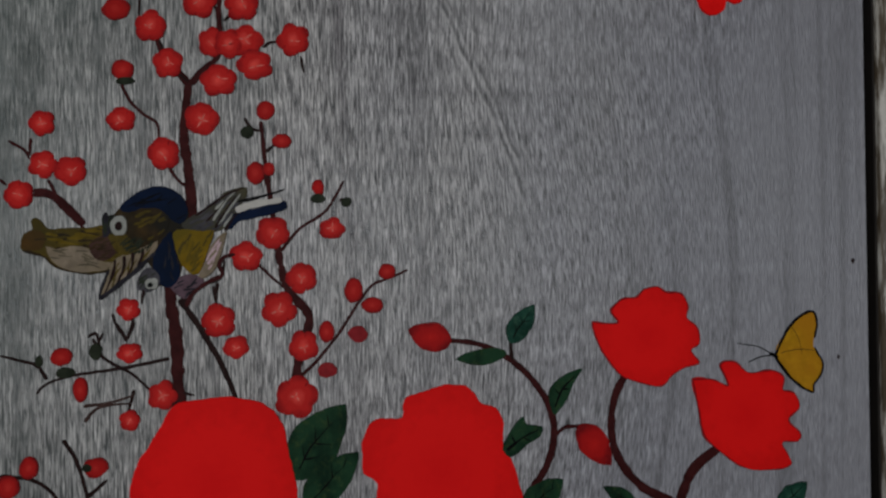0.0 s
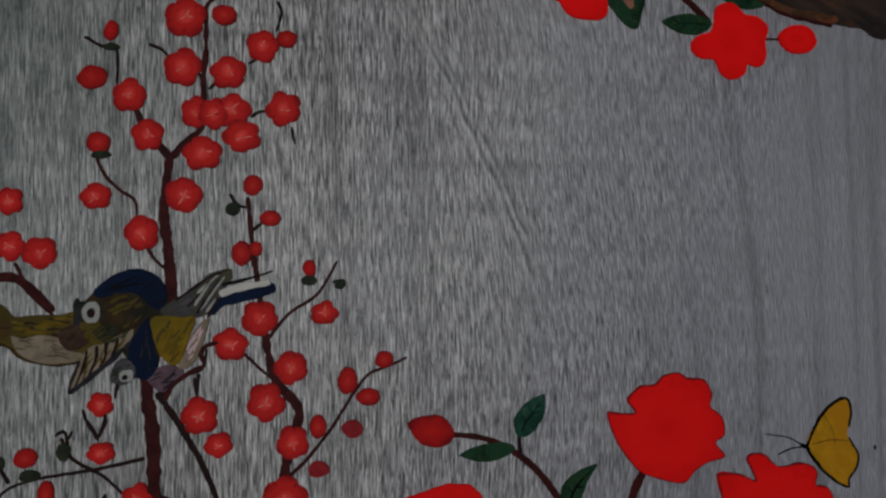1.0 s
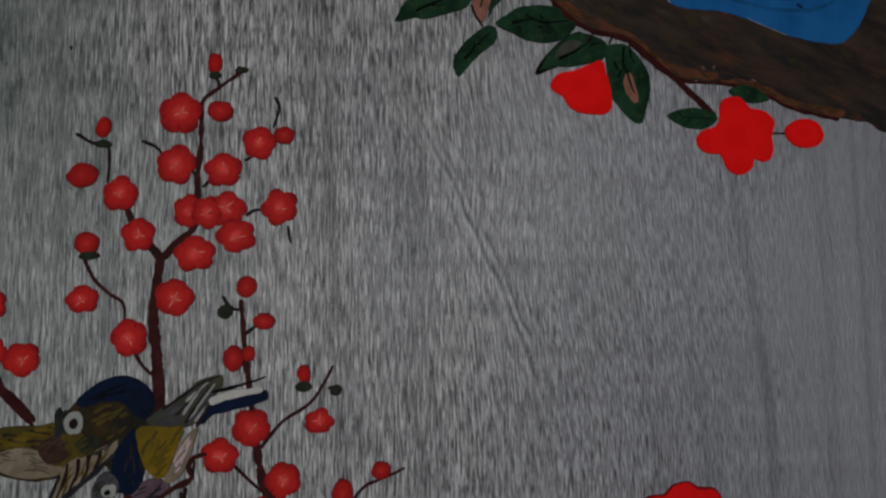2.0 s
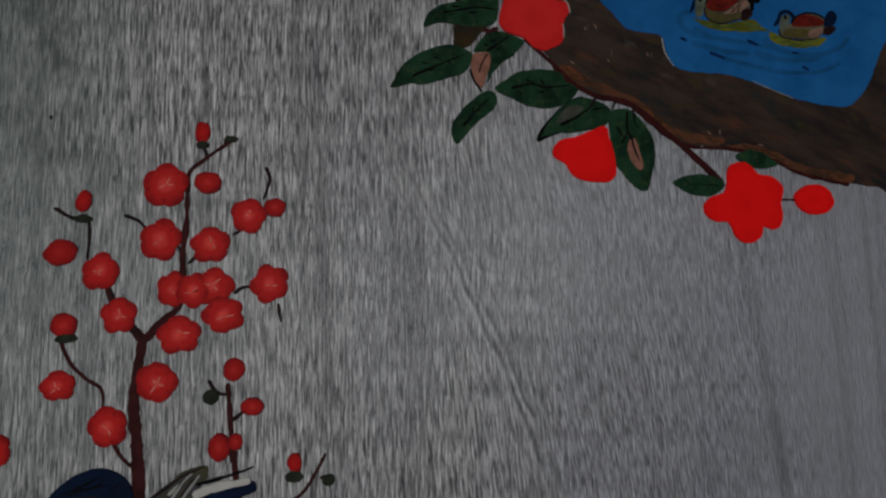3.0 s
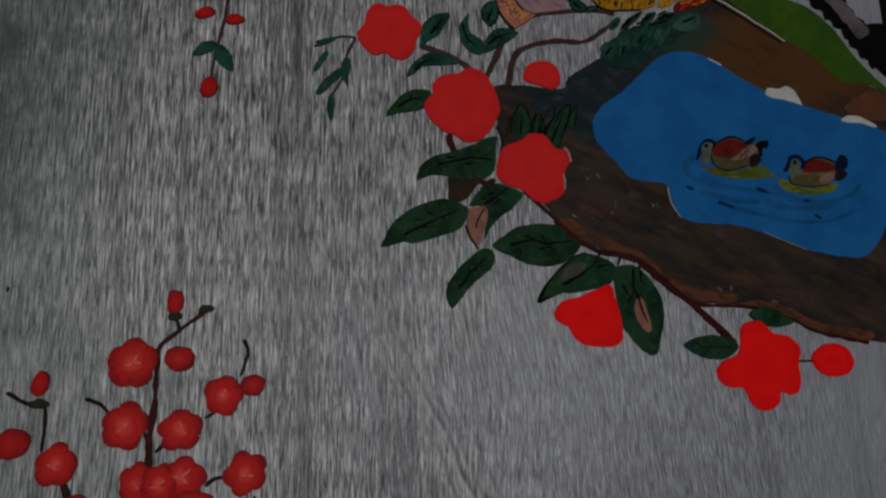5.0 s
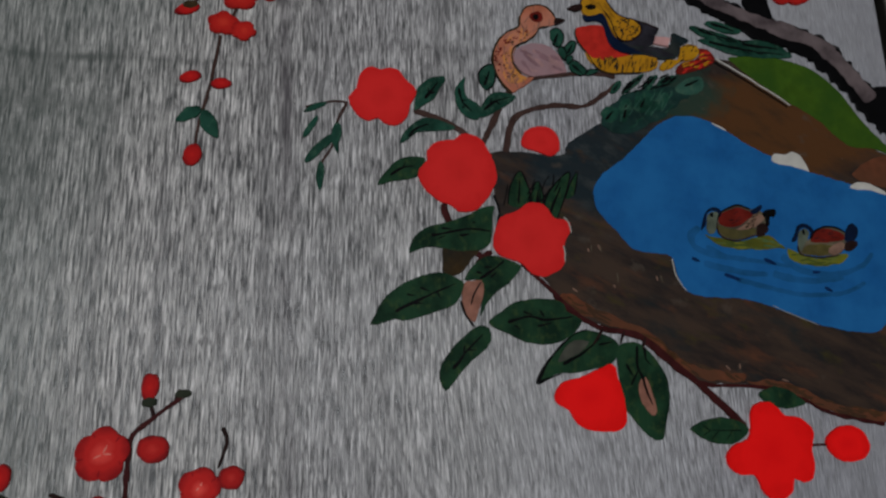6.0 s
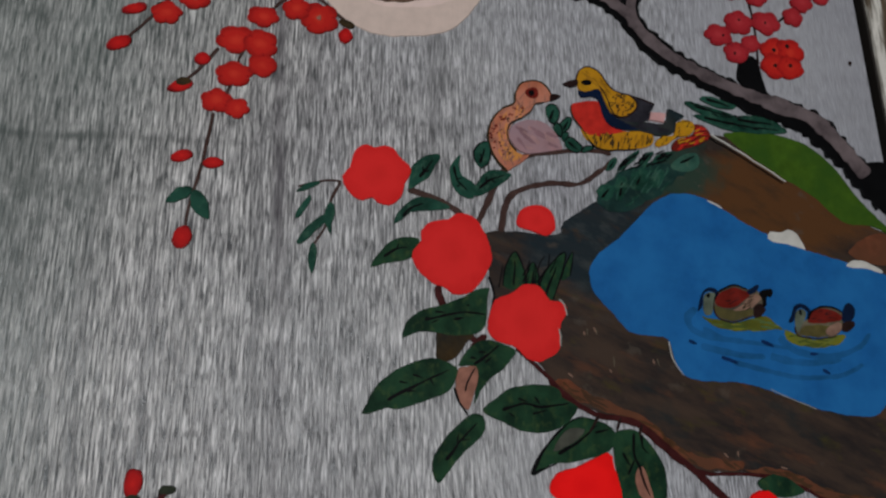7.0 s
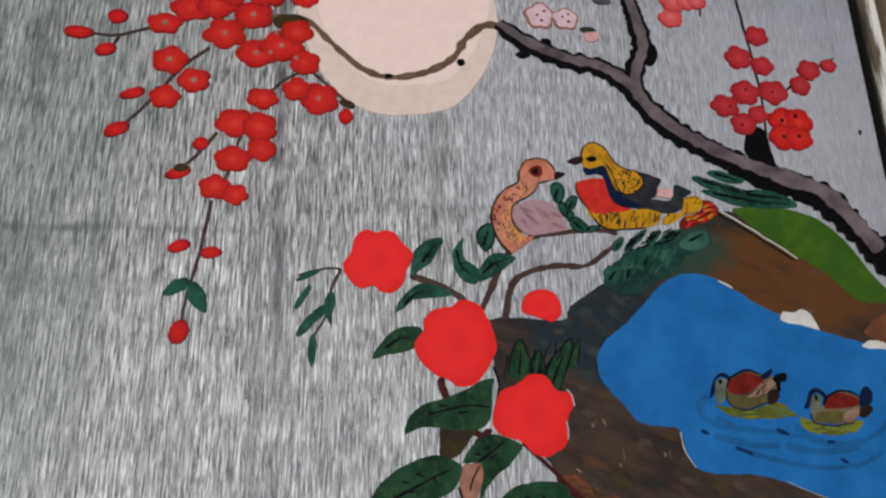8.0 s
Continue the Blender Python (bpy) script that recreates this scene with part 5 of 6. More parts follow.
patch("face", duck, [(152.4, 274.0), (153.3, 277.6), (155.9, 279.5), (158.9, 278.7), (159.4, 276.4), (157.5, 272.8), (156.6, 268.9), (153.2, 267.9), (151.9, 271.0)], PALE_DUN, 0.72)
patch("cap", duck, [(148.7, 269.8), (150.6, 275.1), (152.5, 279.2), (155.7, 281.7), (159.5, 281.1), (161.0, 278.6), (159.0, 276.6), (158.2, 278.9), (155.5, 279.7), (153.2, 277.7), (152.6, 274.5), (151.2, 271.1)], NAVY, 0.78)
slab("eye", lobes(155.4, 277.6, 1.1, 1.3, 0, 0.0), INK, duck, 0.86)
duck = motif("painted_duck", "painted red-backed duck resting on the blue pond", "duck", 214.5, 262.3, "ducks on the pond")
FLOAT = [(193.5, 262.2), (199.1, 260.5), (205.6, 257.8), (213.6, 258.0), (224.0, 260.3), (226.2, 258.4), (220.0, 254.6), (207.8, 253.2), (199.2, 254.4), (194.3, 257.0)]
patch("float", duck, FLOAT, WATER_GREEN, 0.58, jitter=0.6)
hatch("water_dab", duck, FLOAT, 0, 6, 1.2, WATER_OLIVE, 14, 0.6)
patch("body", duck, [(199.4, 261.2), (204.0, 265.9), (207.3, 268.2), (210.4, 271.4), (215.2, 273.3), (221.3, 273.0), (226.0, 270.9), (226.2, 265.5), (224.3, 261.9), (220.8, 259.1), (213.6, 258.1), (205.7, 258.5), (201.1, 259.0)], DUN, 0.62)
patch("belly", duck, [(200.9, 260.6), (204.6, 264.0), (212.7, 264.7), (218.2, 263.9), (216.1, 259.8), (208.7, 258.3), (202.9, 259.2)], FAWN, 0.66)
patch("back", duck, [(206.3, 265.6), (209.2, 270.5), (214.1, 272.6), (220.1, 272.3), (225.5, 269.5), (224.3, 266.3), (218.9, 265.7), (212.8, 265.0)], BRICK_RED, 0.7)
hatch("feathering", duck, [(206.8, 266.0), (209.7, 270.5), (220.1, 272.0), (225.2, 269.4), (223.6, 266.5)], 5, 4, 0.7, STEM, 7, 0.74)
patch("flank", duck, [(217.2, 263.7), (223.1, 266.0), (225.0, 264.4), (223.3, 261.0), (218.0, 258.9), (215.3, 260.8)], BLUSH, 0.72)
patch("tail", duck, [(225.5, 269.5), (228.1, 274.5), (231.0, 275.8), (233.6, 273.3), (233.2, 270.1), (230.4, 266.3), (225.5, 266.2)], NAVY, 0.72)
patch("vent", duck, [(225.4, 265.8), (231.6, 267.0), (232.1, 264.2), (227.4, 260.9), (224.3, 261.9)], TWIG, 0.74)
stroke("outline", duck, [(206.7, 266.9), (209.3, 270.8), (214.7, 273.3), (221.3, 273.3), (226.0, 270.9)], 1.1, 1.0, INK, 0.8)
stroke("outline", duck, [(199.4, 263.2), (200.1, 259.2), (205.7, 258.0), (213.6, 257.8), (220.8, 259.0)], 0.8, 0.6, TWIG, 0.8)
patch("face", duck, [(200.0, 267.4), (201.3, 270.8), (204.0, 272.4), (206.3, 270.4), (205.3, 267.0), (202.8, 263.4), (200.5, 260.6), (199.5, 263.9)], PALE_DUN, 0.72)
patch("cap", duck, [(196.2, 265.6), (198.5, 269.4), (200.2, 273.4), (203.9, 275.1), (207.8, 273.6), (208.8, 270.8), (205.8, 266.3), (206.9, 270.4), (204.2, 272.6), (201.4, 271.2), (200.1, 267.6), (198.5, 265.3)], NAVY, 0.78)
slab("eye", lobes(203.2, 270.3, 1.0, 1.5, 0, 0.0), INK, duck, 0.86)

# camellias that grow round the bank
camellia = motif("painted_camellia_branch", "painted red camellias with dark green leaves", "flower", 64.9, 245.7)
stroke("stem", camellia, [(-22.7, 327.2), (-29.3, 327.4), (-42.1, 323.8)], 1.2, 1.0, BROWN_STEM)
stroke("stem", camellia, [(-22.7, 327.2), (-26.7, 317.9), (-28.2, 306.7), (-32.8, 297.0), (-34.5, 291.6)], 1.6, 1.0, BROWN_STEM)
stroke("stem", camellia, [(8.6, 325.1), (21.7, 320.7), (32.6, 315.0), (38.1, 308.7)], 3.3, 3.3, BROWN_STEM)
stroke("stem", camellia, [(39.7, 304.0), (43.1, 311.8), (47.9, 322.1), (53.7, 334.2), (62.4, 343.2), (77.0, 347.2), (99.2, 349.9), (111.1, 348.6)], 3.3, 2.2, BROWN_STEM, rough=0.25)
stroke("stem", camellia, [(53.2, 305.8), (56.2, 319.7), (62.0, 326.4), (76.4, 331.1), (93.9, 332.2), (106.2, 340.5), (112.5, 346.5)], 3.3, 2.2, BROWN_STEM, rough=0.25)
stroke("stem", camellia, [(23.7, 279.2), (24.8, 272.6), (35.3, 258.5), (43.1, 253.5)], 3.6, 2.6, STEM)
stroke("stem", camellia, [(45.8, 256.7), (41.0, 253.5), (37.9, 248.3)], 3.5, 2.5, STEM, 0.3)
stroke("stem", camellia, [(59.4, 251.4), (72.0, 240.7), (81.7, 231.2), (95.7, 222.4), (114.5, 218.7), (132.7, 204.2), (149.4, 190.3), (161.7, 177.8)], 1.5, 4.2, STEM, 0.4)
stroke("stem", camellia, [(47.2, 284.1), (49.5, 274.8), (47.2, 264.1)], 1.2, 1.0, INK, 0.42)
stroke("stem", camellia, [(192.5, 169.8), (202.2, 169.8)], 1.2, 1.2, STEM)
for ring in ([(-42.8, 321.6), (-40.1, 324.3), (-36.9, 326.1), (-32.2, 327.1), (-33.1, 324.8), (-37.6, 322.2), (-41.3, 321.2)], [(-36.6, 319.9), (-35.7, 317.4), (-37.7, 313.2), (-40.7, 308.5), (-42.5, 308.9), (-41.4, 313.0), (-38.8, 317.2)], [(-28.7, 311.1), (-29.0, 306.6), (-33.0, 302.4), (-36.5, 298.2), (-40.0, 296.3), (-40.9, 298.0), (-38.5, 302.6), (-34.1, 307.8)],
             [(-28.4, 315.7), (-25.6, 316.4), (-24.5, 311.9), (-25.7, 306.7), (-25.9, 301.2), (-28.0, 304.6), (-29.5, 308.6)], [(-33.7, 297.9), (-31.7, 294.5), (-31.5, 289.6), (-33.0, 283.2), (-34.4, 284.6), (-35.6, 289.4), (-35.2, 294.3)]):
    leaf_of(camellia, ring, None, material=TEAL, h=0.42)
leaf_of(camellia, [(8.7, 325.1), (9.6, 331.5), (10.6, 336.9), (15.0, 341.5), (20.0, 343.4), (23.5, 343.7), (24.0, 341.0), (21.5, 337.6), (19.0, 332.0), (14.1, 328.0), (10.7, 325.2)], [(14.1, 331.2), (16.5, 334.6), (20.5, 340.2)], [[(16.0, 334.0), (15.5, 337.2)], [(16.5, 334.0), (19.0, 334.7)]], TEAL)
leaf_of(camellia, [(2.5, 307.6), (3.6, 312.3), (7.4, 317.1), (12.7, 321.1), (18.1, 321.4), (24.0, 319.6), (29.0, 317.2), (27.0, 315.6), (19.1, 314.6), (10.3, 313.7), (6.5, 309.9)], [(6.5, 311.4), (10.3, 315.7), (16.2, 318.1)], (), TEAL)
leaf_of(camellia, [(28.5, 332.6), (29.0, 338.0), (33.1, 343.2), (33.9, 342.7), (33.0, 338.3), (35.0, 333.0), (40.0, 330.1), (41.5, 326.9), (39.9, 321.5), (34.9, 322.3), (30.5, 326.3)], [(30.5, 337.6), (32.0, 331.2), (37.0, 325.6)], [[(32.0, 331.2), (35.0, 331.4)], [(33.5, 328.1), (32.0, 326.9)]], TEAL)
leaf_of(camellia, [(40.5, 322.6), (41.0, 328.0), (45.2, 334.7), (50.3, 337.2), (56.4, 335.9), (59.0, 334.4), (54.2, 329.8), (46.0, 324.5)], [(43.0, 327.0), (48.7, 331.7), (55.4, 334.2)], [[(46.1, 329.3), (46.7, 333.2)], [(48.7, 331.4), (51.2, 330.2)]], TEAL)
leaf_of(camellia, [(41.0, 341.0), (40.5, 345.9), (43.3, 349.9), (47.5, 351.3), (48.9, 345.9), (47.8, 340.3), (44.2, 337.3)], [(43.2, 340.0), (44.8, 343.4), (45.9, 347.9)], [[(44.8, 342.8), (43.3, 344.9)]], TEAL, outline=True)
leaf_of(camellia, [(-7.7, 286.8), (-4.6, 292.7), (0.5, 298.9), (6.7, 301.4), (14.4, 301.0), (14.4, 296.5), (10.6, 291.3), (4.9, 289.6), (-0.7, 288.6)], [(-1.7, 291.8), (3.9, 295.5), (9.6, 296.8)], [[(3.9, 295.5), (5.3, 298.6)]])
patch("brown_wash", camellia, [(23.3, 258.3), (32.7, 257.6), (40.3, 256.8), (36.5, 252.9), (32.7, 248.1), (28.0, 245.2), (23.3, 246.9)], UMBER, 0.36, jitter=1.0)
leaf_of(camellia, [(7.6, 255.2), (8.8, 260.8), (12.0, 265.1), (17.6, 268.2), (25.2, 270.4), (34.7, 274.1), (42.5, 278.3), (47.4, 279.0), (46.8, 275.5), (46.2, 267.6), (45.6, 261.7), (42.2, 257.8), (34.6, 256.6), (27.0, 256.9), (21.4, 258.0), (14.9, 258.1)], [(17.6, 263.4), (28.0, 265.9), (36.6, 267.3), (45.4, 266.4)], [[(36.6, 270.2), (38.2, 270.7)], [(30.8, 264.0), (35.6, 264.8)], [(22.3, 267.1), (27.1, 267.0)], [(20.4, 262.2), (24.2, 263.9)]])
leaf_of(camellia, [(-8.6, 222.8), (-6.9, 227.7), (-4.0, 233.6), (3.1, 240.1), (11.3, 244.4), (21.4, 246.9), (29.8, 244.3), (32.6, 241.5), (30.7, 235.0), (27.0, 231.3), (19.7, 228.9), (13.3, 226.6), (5.2, 224.7), (2.5, 225.6), (-3.7, 223.8)], [(2.0, 228.7), (10.5, 233.1), (18.7, 237.1), (29.1, 241.9)], [[(6.7, 236.3), (10.7, 235.8)], [(12.7, 239.5), (17.3, 238.0)], [(9.6, 232.4), (14.2, 232.5)], [(20.5, 237.8), (21.9, 234.9)]])
leaf_of(camellia, [(32.6, 243.4), (38.4, 252.0), (44.1, 255.0), (50.8, 254.2), (59.4, 250.5), (57.3, 246.7), (53.4, 241.9), (47.6, 238.0), (42.8, 232.4), (40.0, 226.9), (41.0, 237.0), (38.3, 243.5)], [(39.7, 244.0), (45.9, 247.9), (51.2, 252.7)], [[(42.1, 249.2), (45.9, 249.3)], [(44.9, 244.5), (47.8, 247.0)], [(38.3, 247.2), (41.1, 246.4)]], h=0.48)
leaf_of(camellia, [(32.6, 242.4), (36.4, 243.0), (40.6, 243.5), (42.0, 238.9), (40.5, 232.4), (38.1, 225.9), (36.7, 224.6), (33.5, 227.7), (31.7, 234.1)], None, (), SALMON, 0.56, "pink_bud")
strokes("bud_line", camellia, [[(40.3, 242.6), (37.1, 236.9), (35.8, 232.1)], [(31.1, 234.1), (33.3, 227.9), (37.3, 222.3)]], 1.2, 0.8, INK, 0.66, rough=0.3)
leaf_of(camellia, [(43.6, 224.3), (49.3, 229.3), (56.2, 233.8), (65.4, 235.4), (74.6, 235.2), (79.2, 233.0), (80.2, 229.7), (86.4, 226.9), (86.9, 224.1), (83.2, 219.7), (76.1, 215.8), (69.2, 214.7), (60.2, 215.7), (53.5, 219.0), (48.0, 221.1)], [(52.5, 224.4), (61.7, 227.2), (70.8, 225.7), (83.0, 227.5)], [[(59.5, 229.4), (64.0, 227.8)], [(67.5, 230.1), (69.7, 226.8)], [(66.1, 222.9), (73.0, 224.4)], [(55.3, 223.3), (58.1, 221.7)]])
leaf_of(camellia, [(24.2, 194.6), (21.8, 199.8), (22.4, 206.0), (28.0, 213.7), (33.5, 219.0), (39.1, 223.0), (44.1, 221.9), (44.8, 216.2), (40.9, 211.6), (35.6, 207.3), (31.2, 202.4), (27.4, 197.5)], [(27.5, 203.9), (34.0, 211.9), (41.3, 219.4)], [[(33.5, 211.9), (37.9, 212.4)], [(32.4, 210.8), (32.9, 214.5)]])
leaf_of(camellia, [(65.2, 197.6), (68.3, 205.0), (74.8, 212.5), (82.0, 219.1), (89.1, 221.6), (96.0, 219.8), (102.8, 217.0), (104.3, 212.6), (101.6, 207.2), (93.9, 204.4), (83.5, 202.3), (74.4, 201.8), (69.8, 199.7)], [(77.4, 206.1), (86.2, 210.9), (95.2, 217.6)], [[(65.2, 197.6), (69.1, 205.5), (76.0, 213.6), (83.2, 219.4), (89.1, 221.6)], [(65.3, 197.8), (70.9, 200.2), (76.7, 202.0)], [(94.5, 214.8), (101.0, 215.9)]])
leaf_of(camellia, [(74.6, 207.1), (78.3, 213.6), (83.0, 216.9), (89.9, 216.4), (86.3, 212.0), (79.8, 208.2)], None, (), SAGE, 0.54, "pale_panel")
leaf_of(camellia, [(103.8, 214.8), (112.1, 216.0), (116.7, 213.8), (122.1, 207.2), (126.2, 199.5), (126.5, 189.8), (124.0, 180.3), (121.6, 173.0), (114.9, 175.1), (108.6, 182.5), (104.4, 188.9), (103.4, 199.6), (102.8, 208.2)], [(112.6, 214.3), (112.0, 206.1), (114.6, 198.5), (117.7, 189.3)], [[(116.1, 213.8), (116.3, 208.3), (119.0, 205.5)], [(108.4, 196.9), (112.2, 203.3)], [(106.7, 206.1), (109.9, 200.6)]], h=0.5)
leaf_of(camellia, [(111.6, 195.2), (112.8, 199.5), (115.7, 200.6), (118.6, 193.1), (119.8, 185.6), (117.3, 183.5), (113.1, 188.8)], None, (), SALMON, 0.6, "pale_centre")
stroke("vein", camellia, [(114.3, 200.6), (115.3, 195.2), (118.0, 188.3)], 1.2, 0.6, INK, 0.76)
for line in [[(96.7, 222.0), (94.7, 218.7), (91.9, 214.8)], [(106.8, 221.0), (104.8, 215.4)], [(116.6, 218.2), (115.2, 212.9)]]:
    stroke("twig", camellia, line, 1.6, 0.9, TWIG, 0.6)
leaf(camellia, (163.7, 177.0), (134.9, 177.5), 11.9, GREEN, -0.08)
leaf(camellia, (170.0, 192.7), (193.3, 188.4), 9.5, GREEN, -0.08, veins=0)
patch("camellia", camellia, [(-22.3, 329.6), (-19.1, 334.0), (-17.9, 340.4), (-15.6, 344.3), (-11.8, 346.2), (-7.3, 344.8), (-2.9, 346.4), (1.5, 344.9), (4.6, 340.8), (9.1, 336.8), (10.1, 332.6), (7.2, 327.1), (6.3, 322.3), (3.5, 318.0), (-0.3, 316.4), (-5.2, 317.5), (-7.9, 319.7), (-11.9, 317.9), (-15.8, 319.5), (-19.7, 323.4)], CAMELLIA, 0.7)
patch("camellia", camellia, [(11.1, 291.7), (12.4, 296.3), (15.5, 300.1), (15.1, 304.8), (19.1, 309.2), (23.9, 310.3), (28.0, 311.0), (31.5, 313.8), (36.7, 313.8), (41.4, 311.7), (44.1, 307.6), (46.3, 303.5), (48.1, 298.0), (48.9, 292.4), (46.9, 287.7), (45.5, 284.1), (42.8, 280.4), (39.3, 276.6), (34.0, 275.0), (30.0, 275.4), (26.8, 278.0), (22.1, 279.7), (18.1, 282.2), (14.1, 286.4)], CAMELLIA, 0.71)
patch("camellia", camellia, [(46.3, 260.1), (47.2, 266.7), (50.0, 273.2), (55.4, 275.5), (59.5, 277.8), (63.7, 280.7), (69.2, 280.9), (72.9, 278.3), (75.8, 273.7), (79.9, 273.3), (83.4, 271.8), (84.0, 267.3), (81.4, 263.7), (80.1, 258.4), (80.4, 253.1), (78.1, 249.1), (73.4, 246.5), (69.4, 245.4), (64.1, 246.8), (61.0, 250.1), (57.6, 252.6), (52.3, 253.8), (48.4, 255.7)], CAMELLIA, 0.72)
for line in ([(80.4, 274.1), (82.7, 271.6), (84.1, 266.7)], [(79.7, 260.5), (80.3, 256.8), (80.2, 252.4)]):
    stroke("pale_rim", camellia, line, 1.0, 0.8, WHITE_DULL, 0.8, rough=0.4)
patch("camellia", camellia, [(60.8, 311.3), (62.6, 316.6), (67.5, 319.2), (73.2, 319.8), (77.9, 317.4), (80.1, 312.8), (79.9, 307.6), (75.5, 304.3), (71.3, 305.5), (65.8, 307.2), (62.4, 307.9)], CAMELLIA, 0.7)
patch("camellia", camellia, [(150.9, 165.4), (154.3, 170.3), (162.2, 173.1), (164.1, 177.8), (164.3, 183.4), (167.5, 188.2), (174.2, 189.7), (179.6, 186.0), (181.8, 183.2), (189.3, 182.1), (194.8, 176.5), (193.3, 168.7), (193.7, 161.2), (191.9, 155.7), (187.2, 154.1), (182.5, 155.5), (181.5, 150.8), (175.8, 147.1), (170.2, 147.7), (166.2, 151.8), (163.8, 157.7), (157.0, 157.8), (152.3, 160.5)], RED, 0.72)
slab("bud", lobes(212.1, 170.1, 11.2, 7.9, 0, 0.0), RED, camellia, 0.7)
patch("tulip_bud", camellia, [(72.6, 192.4), (76.2, 197.9), (87.6, 201.4), (100.2, 206.6), (102.7, 200.5), (105.6, 188.6), (105.4, 181.2), (101.5, 177.4), (90.8, 177.3), (83.1, 180.0), (78.8, 186.5), (74.4, 188.6)], RED, 0.7)

# hanging blossom spray with the moon and the old branch
moon = motif("painted_moon", "painted pale pink moon disc with faint rim", "moon", 3.1, 464.8)
slab("halo", lobes(2.7, 466.5, 53.2, 60.9, 0, 0.0), MOON_RIM, moon, 0.2)
slab("disc", lobes(3.6, 482.4, 47.8, 60.5, 0, 0.0), MOON, moon, 0.26)

old_branch = motif("painted_old_branch", "painted gnarled mauve branch with black edges", "branch", 149.7, 410.4)
stroke("thin_branch", old_branch, [(-66.9, 456.7), (-47.3, 456.5), (-32.3, 443.2), (-17.6, 430.7), (-3.3, 426.7), (13.9, 430.5), (28.5, 439.9), (36.0, 452.3), (46.2, 461.5), (57.5, 460.4)], 2.9, 4.8, MOON_BARK, 0.42, rough=0.3)
stroke("bark_edge", old_branch, [(53.0, 463.5), (68.1, 453.0), (89.5, 444.4), (108.1, 441.1), (123.8, 431.4), (134.0, 418.0)] + [(146.7, 406.9), (168.2, 395.2), (190.0, 385.1), (209.1, 379.2), (226.5, 372.8), (237.2, 362.0), (247.8, 349.5), (264.6, 331.2)], 9.6, 19.5, INK, 0.44, rough=0.2)
stroke("bark_edge", old_branch, [(127.9, 420.6), (127.7, 439.2), (133.7, 455.4), (131.5, 471.3), (127.5, 489.3), (126.1, 504.3)], 11.5, 11.0, INK, 0.45, rough=0.2)
patch("bark_shadow", old_branch, [(203.7, 376.1), (222.2, 377.6), (233.9, 366.7), (241.3, 350.7), (250.6, 336.8), (262.8, 321.6), (273.6, 317.4), (279.8, 348.3), (261.3, 353.0), (244.4, 349.3), (229.7, 361.4)], INK, 0.44)
stroke("bark", old_branch, [(53.4, 463.8), (68.6, 453.6), (89.6, 445.4), (108.2, 441.8), (124.3, 432.2), (134.1, 419.0), (146.8, 408.2), (168.4, 396.6), (190.3, 387.8), (209.4, 381.9), (226.4, 376.2), (237.4, 366.0), (247.5, 353.4), (254.0, 344.4)], 5.2, 10.8, BARK, 0.6, rough=0.2)
stroke("bark", old_branch, [(128.7, 422.3), (128.3, 439.2), (134.0, 455.4), (131.9, 471.3), (127.5, 489.3), (126.1, 504.3)], 6.4, 6.4, BARK, 0.61, rough=0.2)
for q in [(137.2, 451.4, 5.1, 7.5), (79.0, 453.9, 3.3, 2.6), (114.2, 438.2, 3.0, 3.0), (33.0, 437.9, 2.5, 2.5), (-3.9, 427.3, 2.4, 1.8), (66.3, 445.3, 3.9, 2.3)]:
    slab("knot", lobes(*q, 3, 0.15, 0.4, 5), INK, old_branch, 0.55)
patch("knot", old_branch, [(185.7, 396.2), (187.8, 406.2), (193.6, 411.5), (198.9, 409.5), (200.6, 399.6), (201.9, 387.3), (191.9, 390.1)], INK, 0.5)

hanging = motif("painted_hanging_blossom", "painted hanging spray of bright red blossoms", "flower", -72.6, 427.1)
for line in ([(-82.7, 357.6), (-84.3, 342.7), (-85.7, 329.6), (-88.3, 314.3), (-89.6, 301.5)], [(-83.6, 391.5), (-92.4, 378.6), (-99.8, 370.9)], [(-91.7, 436.6), (-103.6, 424.7), (-112.7, 410.3), (-123.0, 396.3), (-127.7, 390.8)], [(-116.1, 447.6), (-134.3, 440.3), (-150.2, 440.1)],
             [(-45.4, 427.6), (-55.8, 420.5), (-63.2, 411.7)], [(-72.1, 393.1), (-74.4, 384.2)], [(-134.3, 440.3), (-136.4, 433.8)], [(-44.1, 429.3), (-31.0, 417.6), (-20.9, 409.0)], [(-75.7, 376.1), (-78.4, 364.7)]):
    stroke("twig", hanging, line, 1.8, 1.2, BROWN_STEM)
leaf(hanging, (-87.8, 320.4), (-99.0, 313.6), 6.2, TEAL, 0.1, veins=0)
leaf(hanging, (-87.5, 319.9), (-79.8, 306.1), 7.2, TEAL, 0.1, veins=0)
for q in [(-114.1, 448.4, 8.4, 6.1), (-109.3, 428.3, 8.8, 7.4), (-96.9, 418.1, 7.9, 6.8), (-109.2, 408.5, 7.2, 6.3), (-75.9, 397.0, 9.7, 7.5), (-64.5, 395.6, 8.4, 7.8), (-75.4, 378.4, 8.9, 6.7), (-62.8, 384.0, 7.1, 6.3), (-82.1, 364.0, 7.6, 6.3), (-72.7, 360.8, 6.3, 5.3), (-64.5, 410.7, 8.0, 5.7)]:
    plum(hanging, *q, material=CHERRY, marks=False)
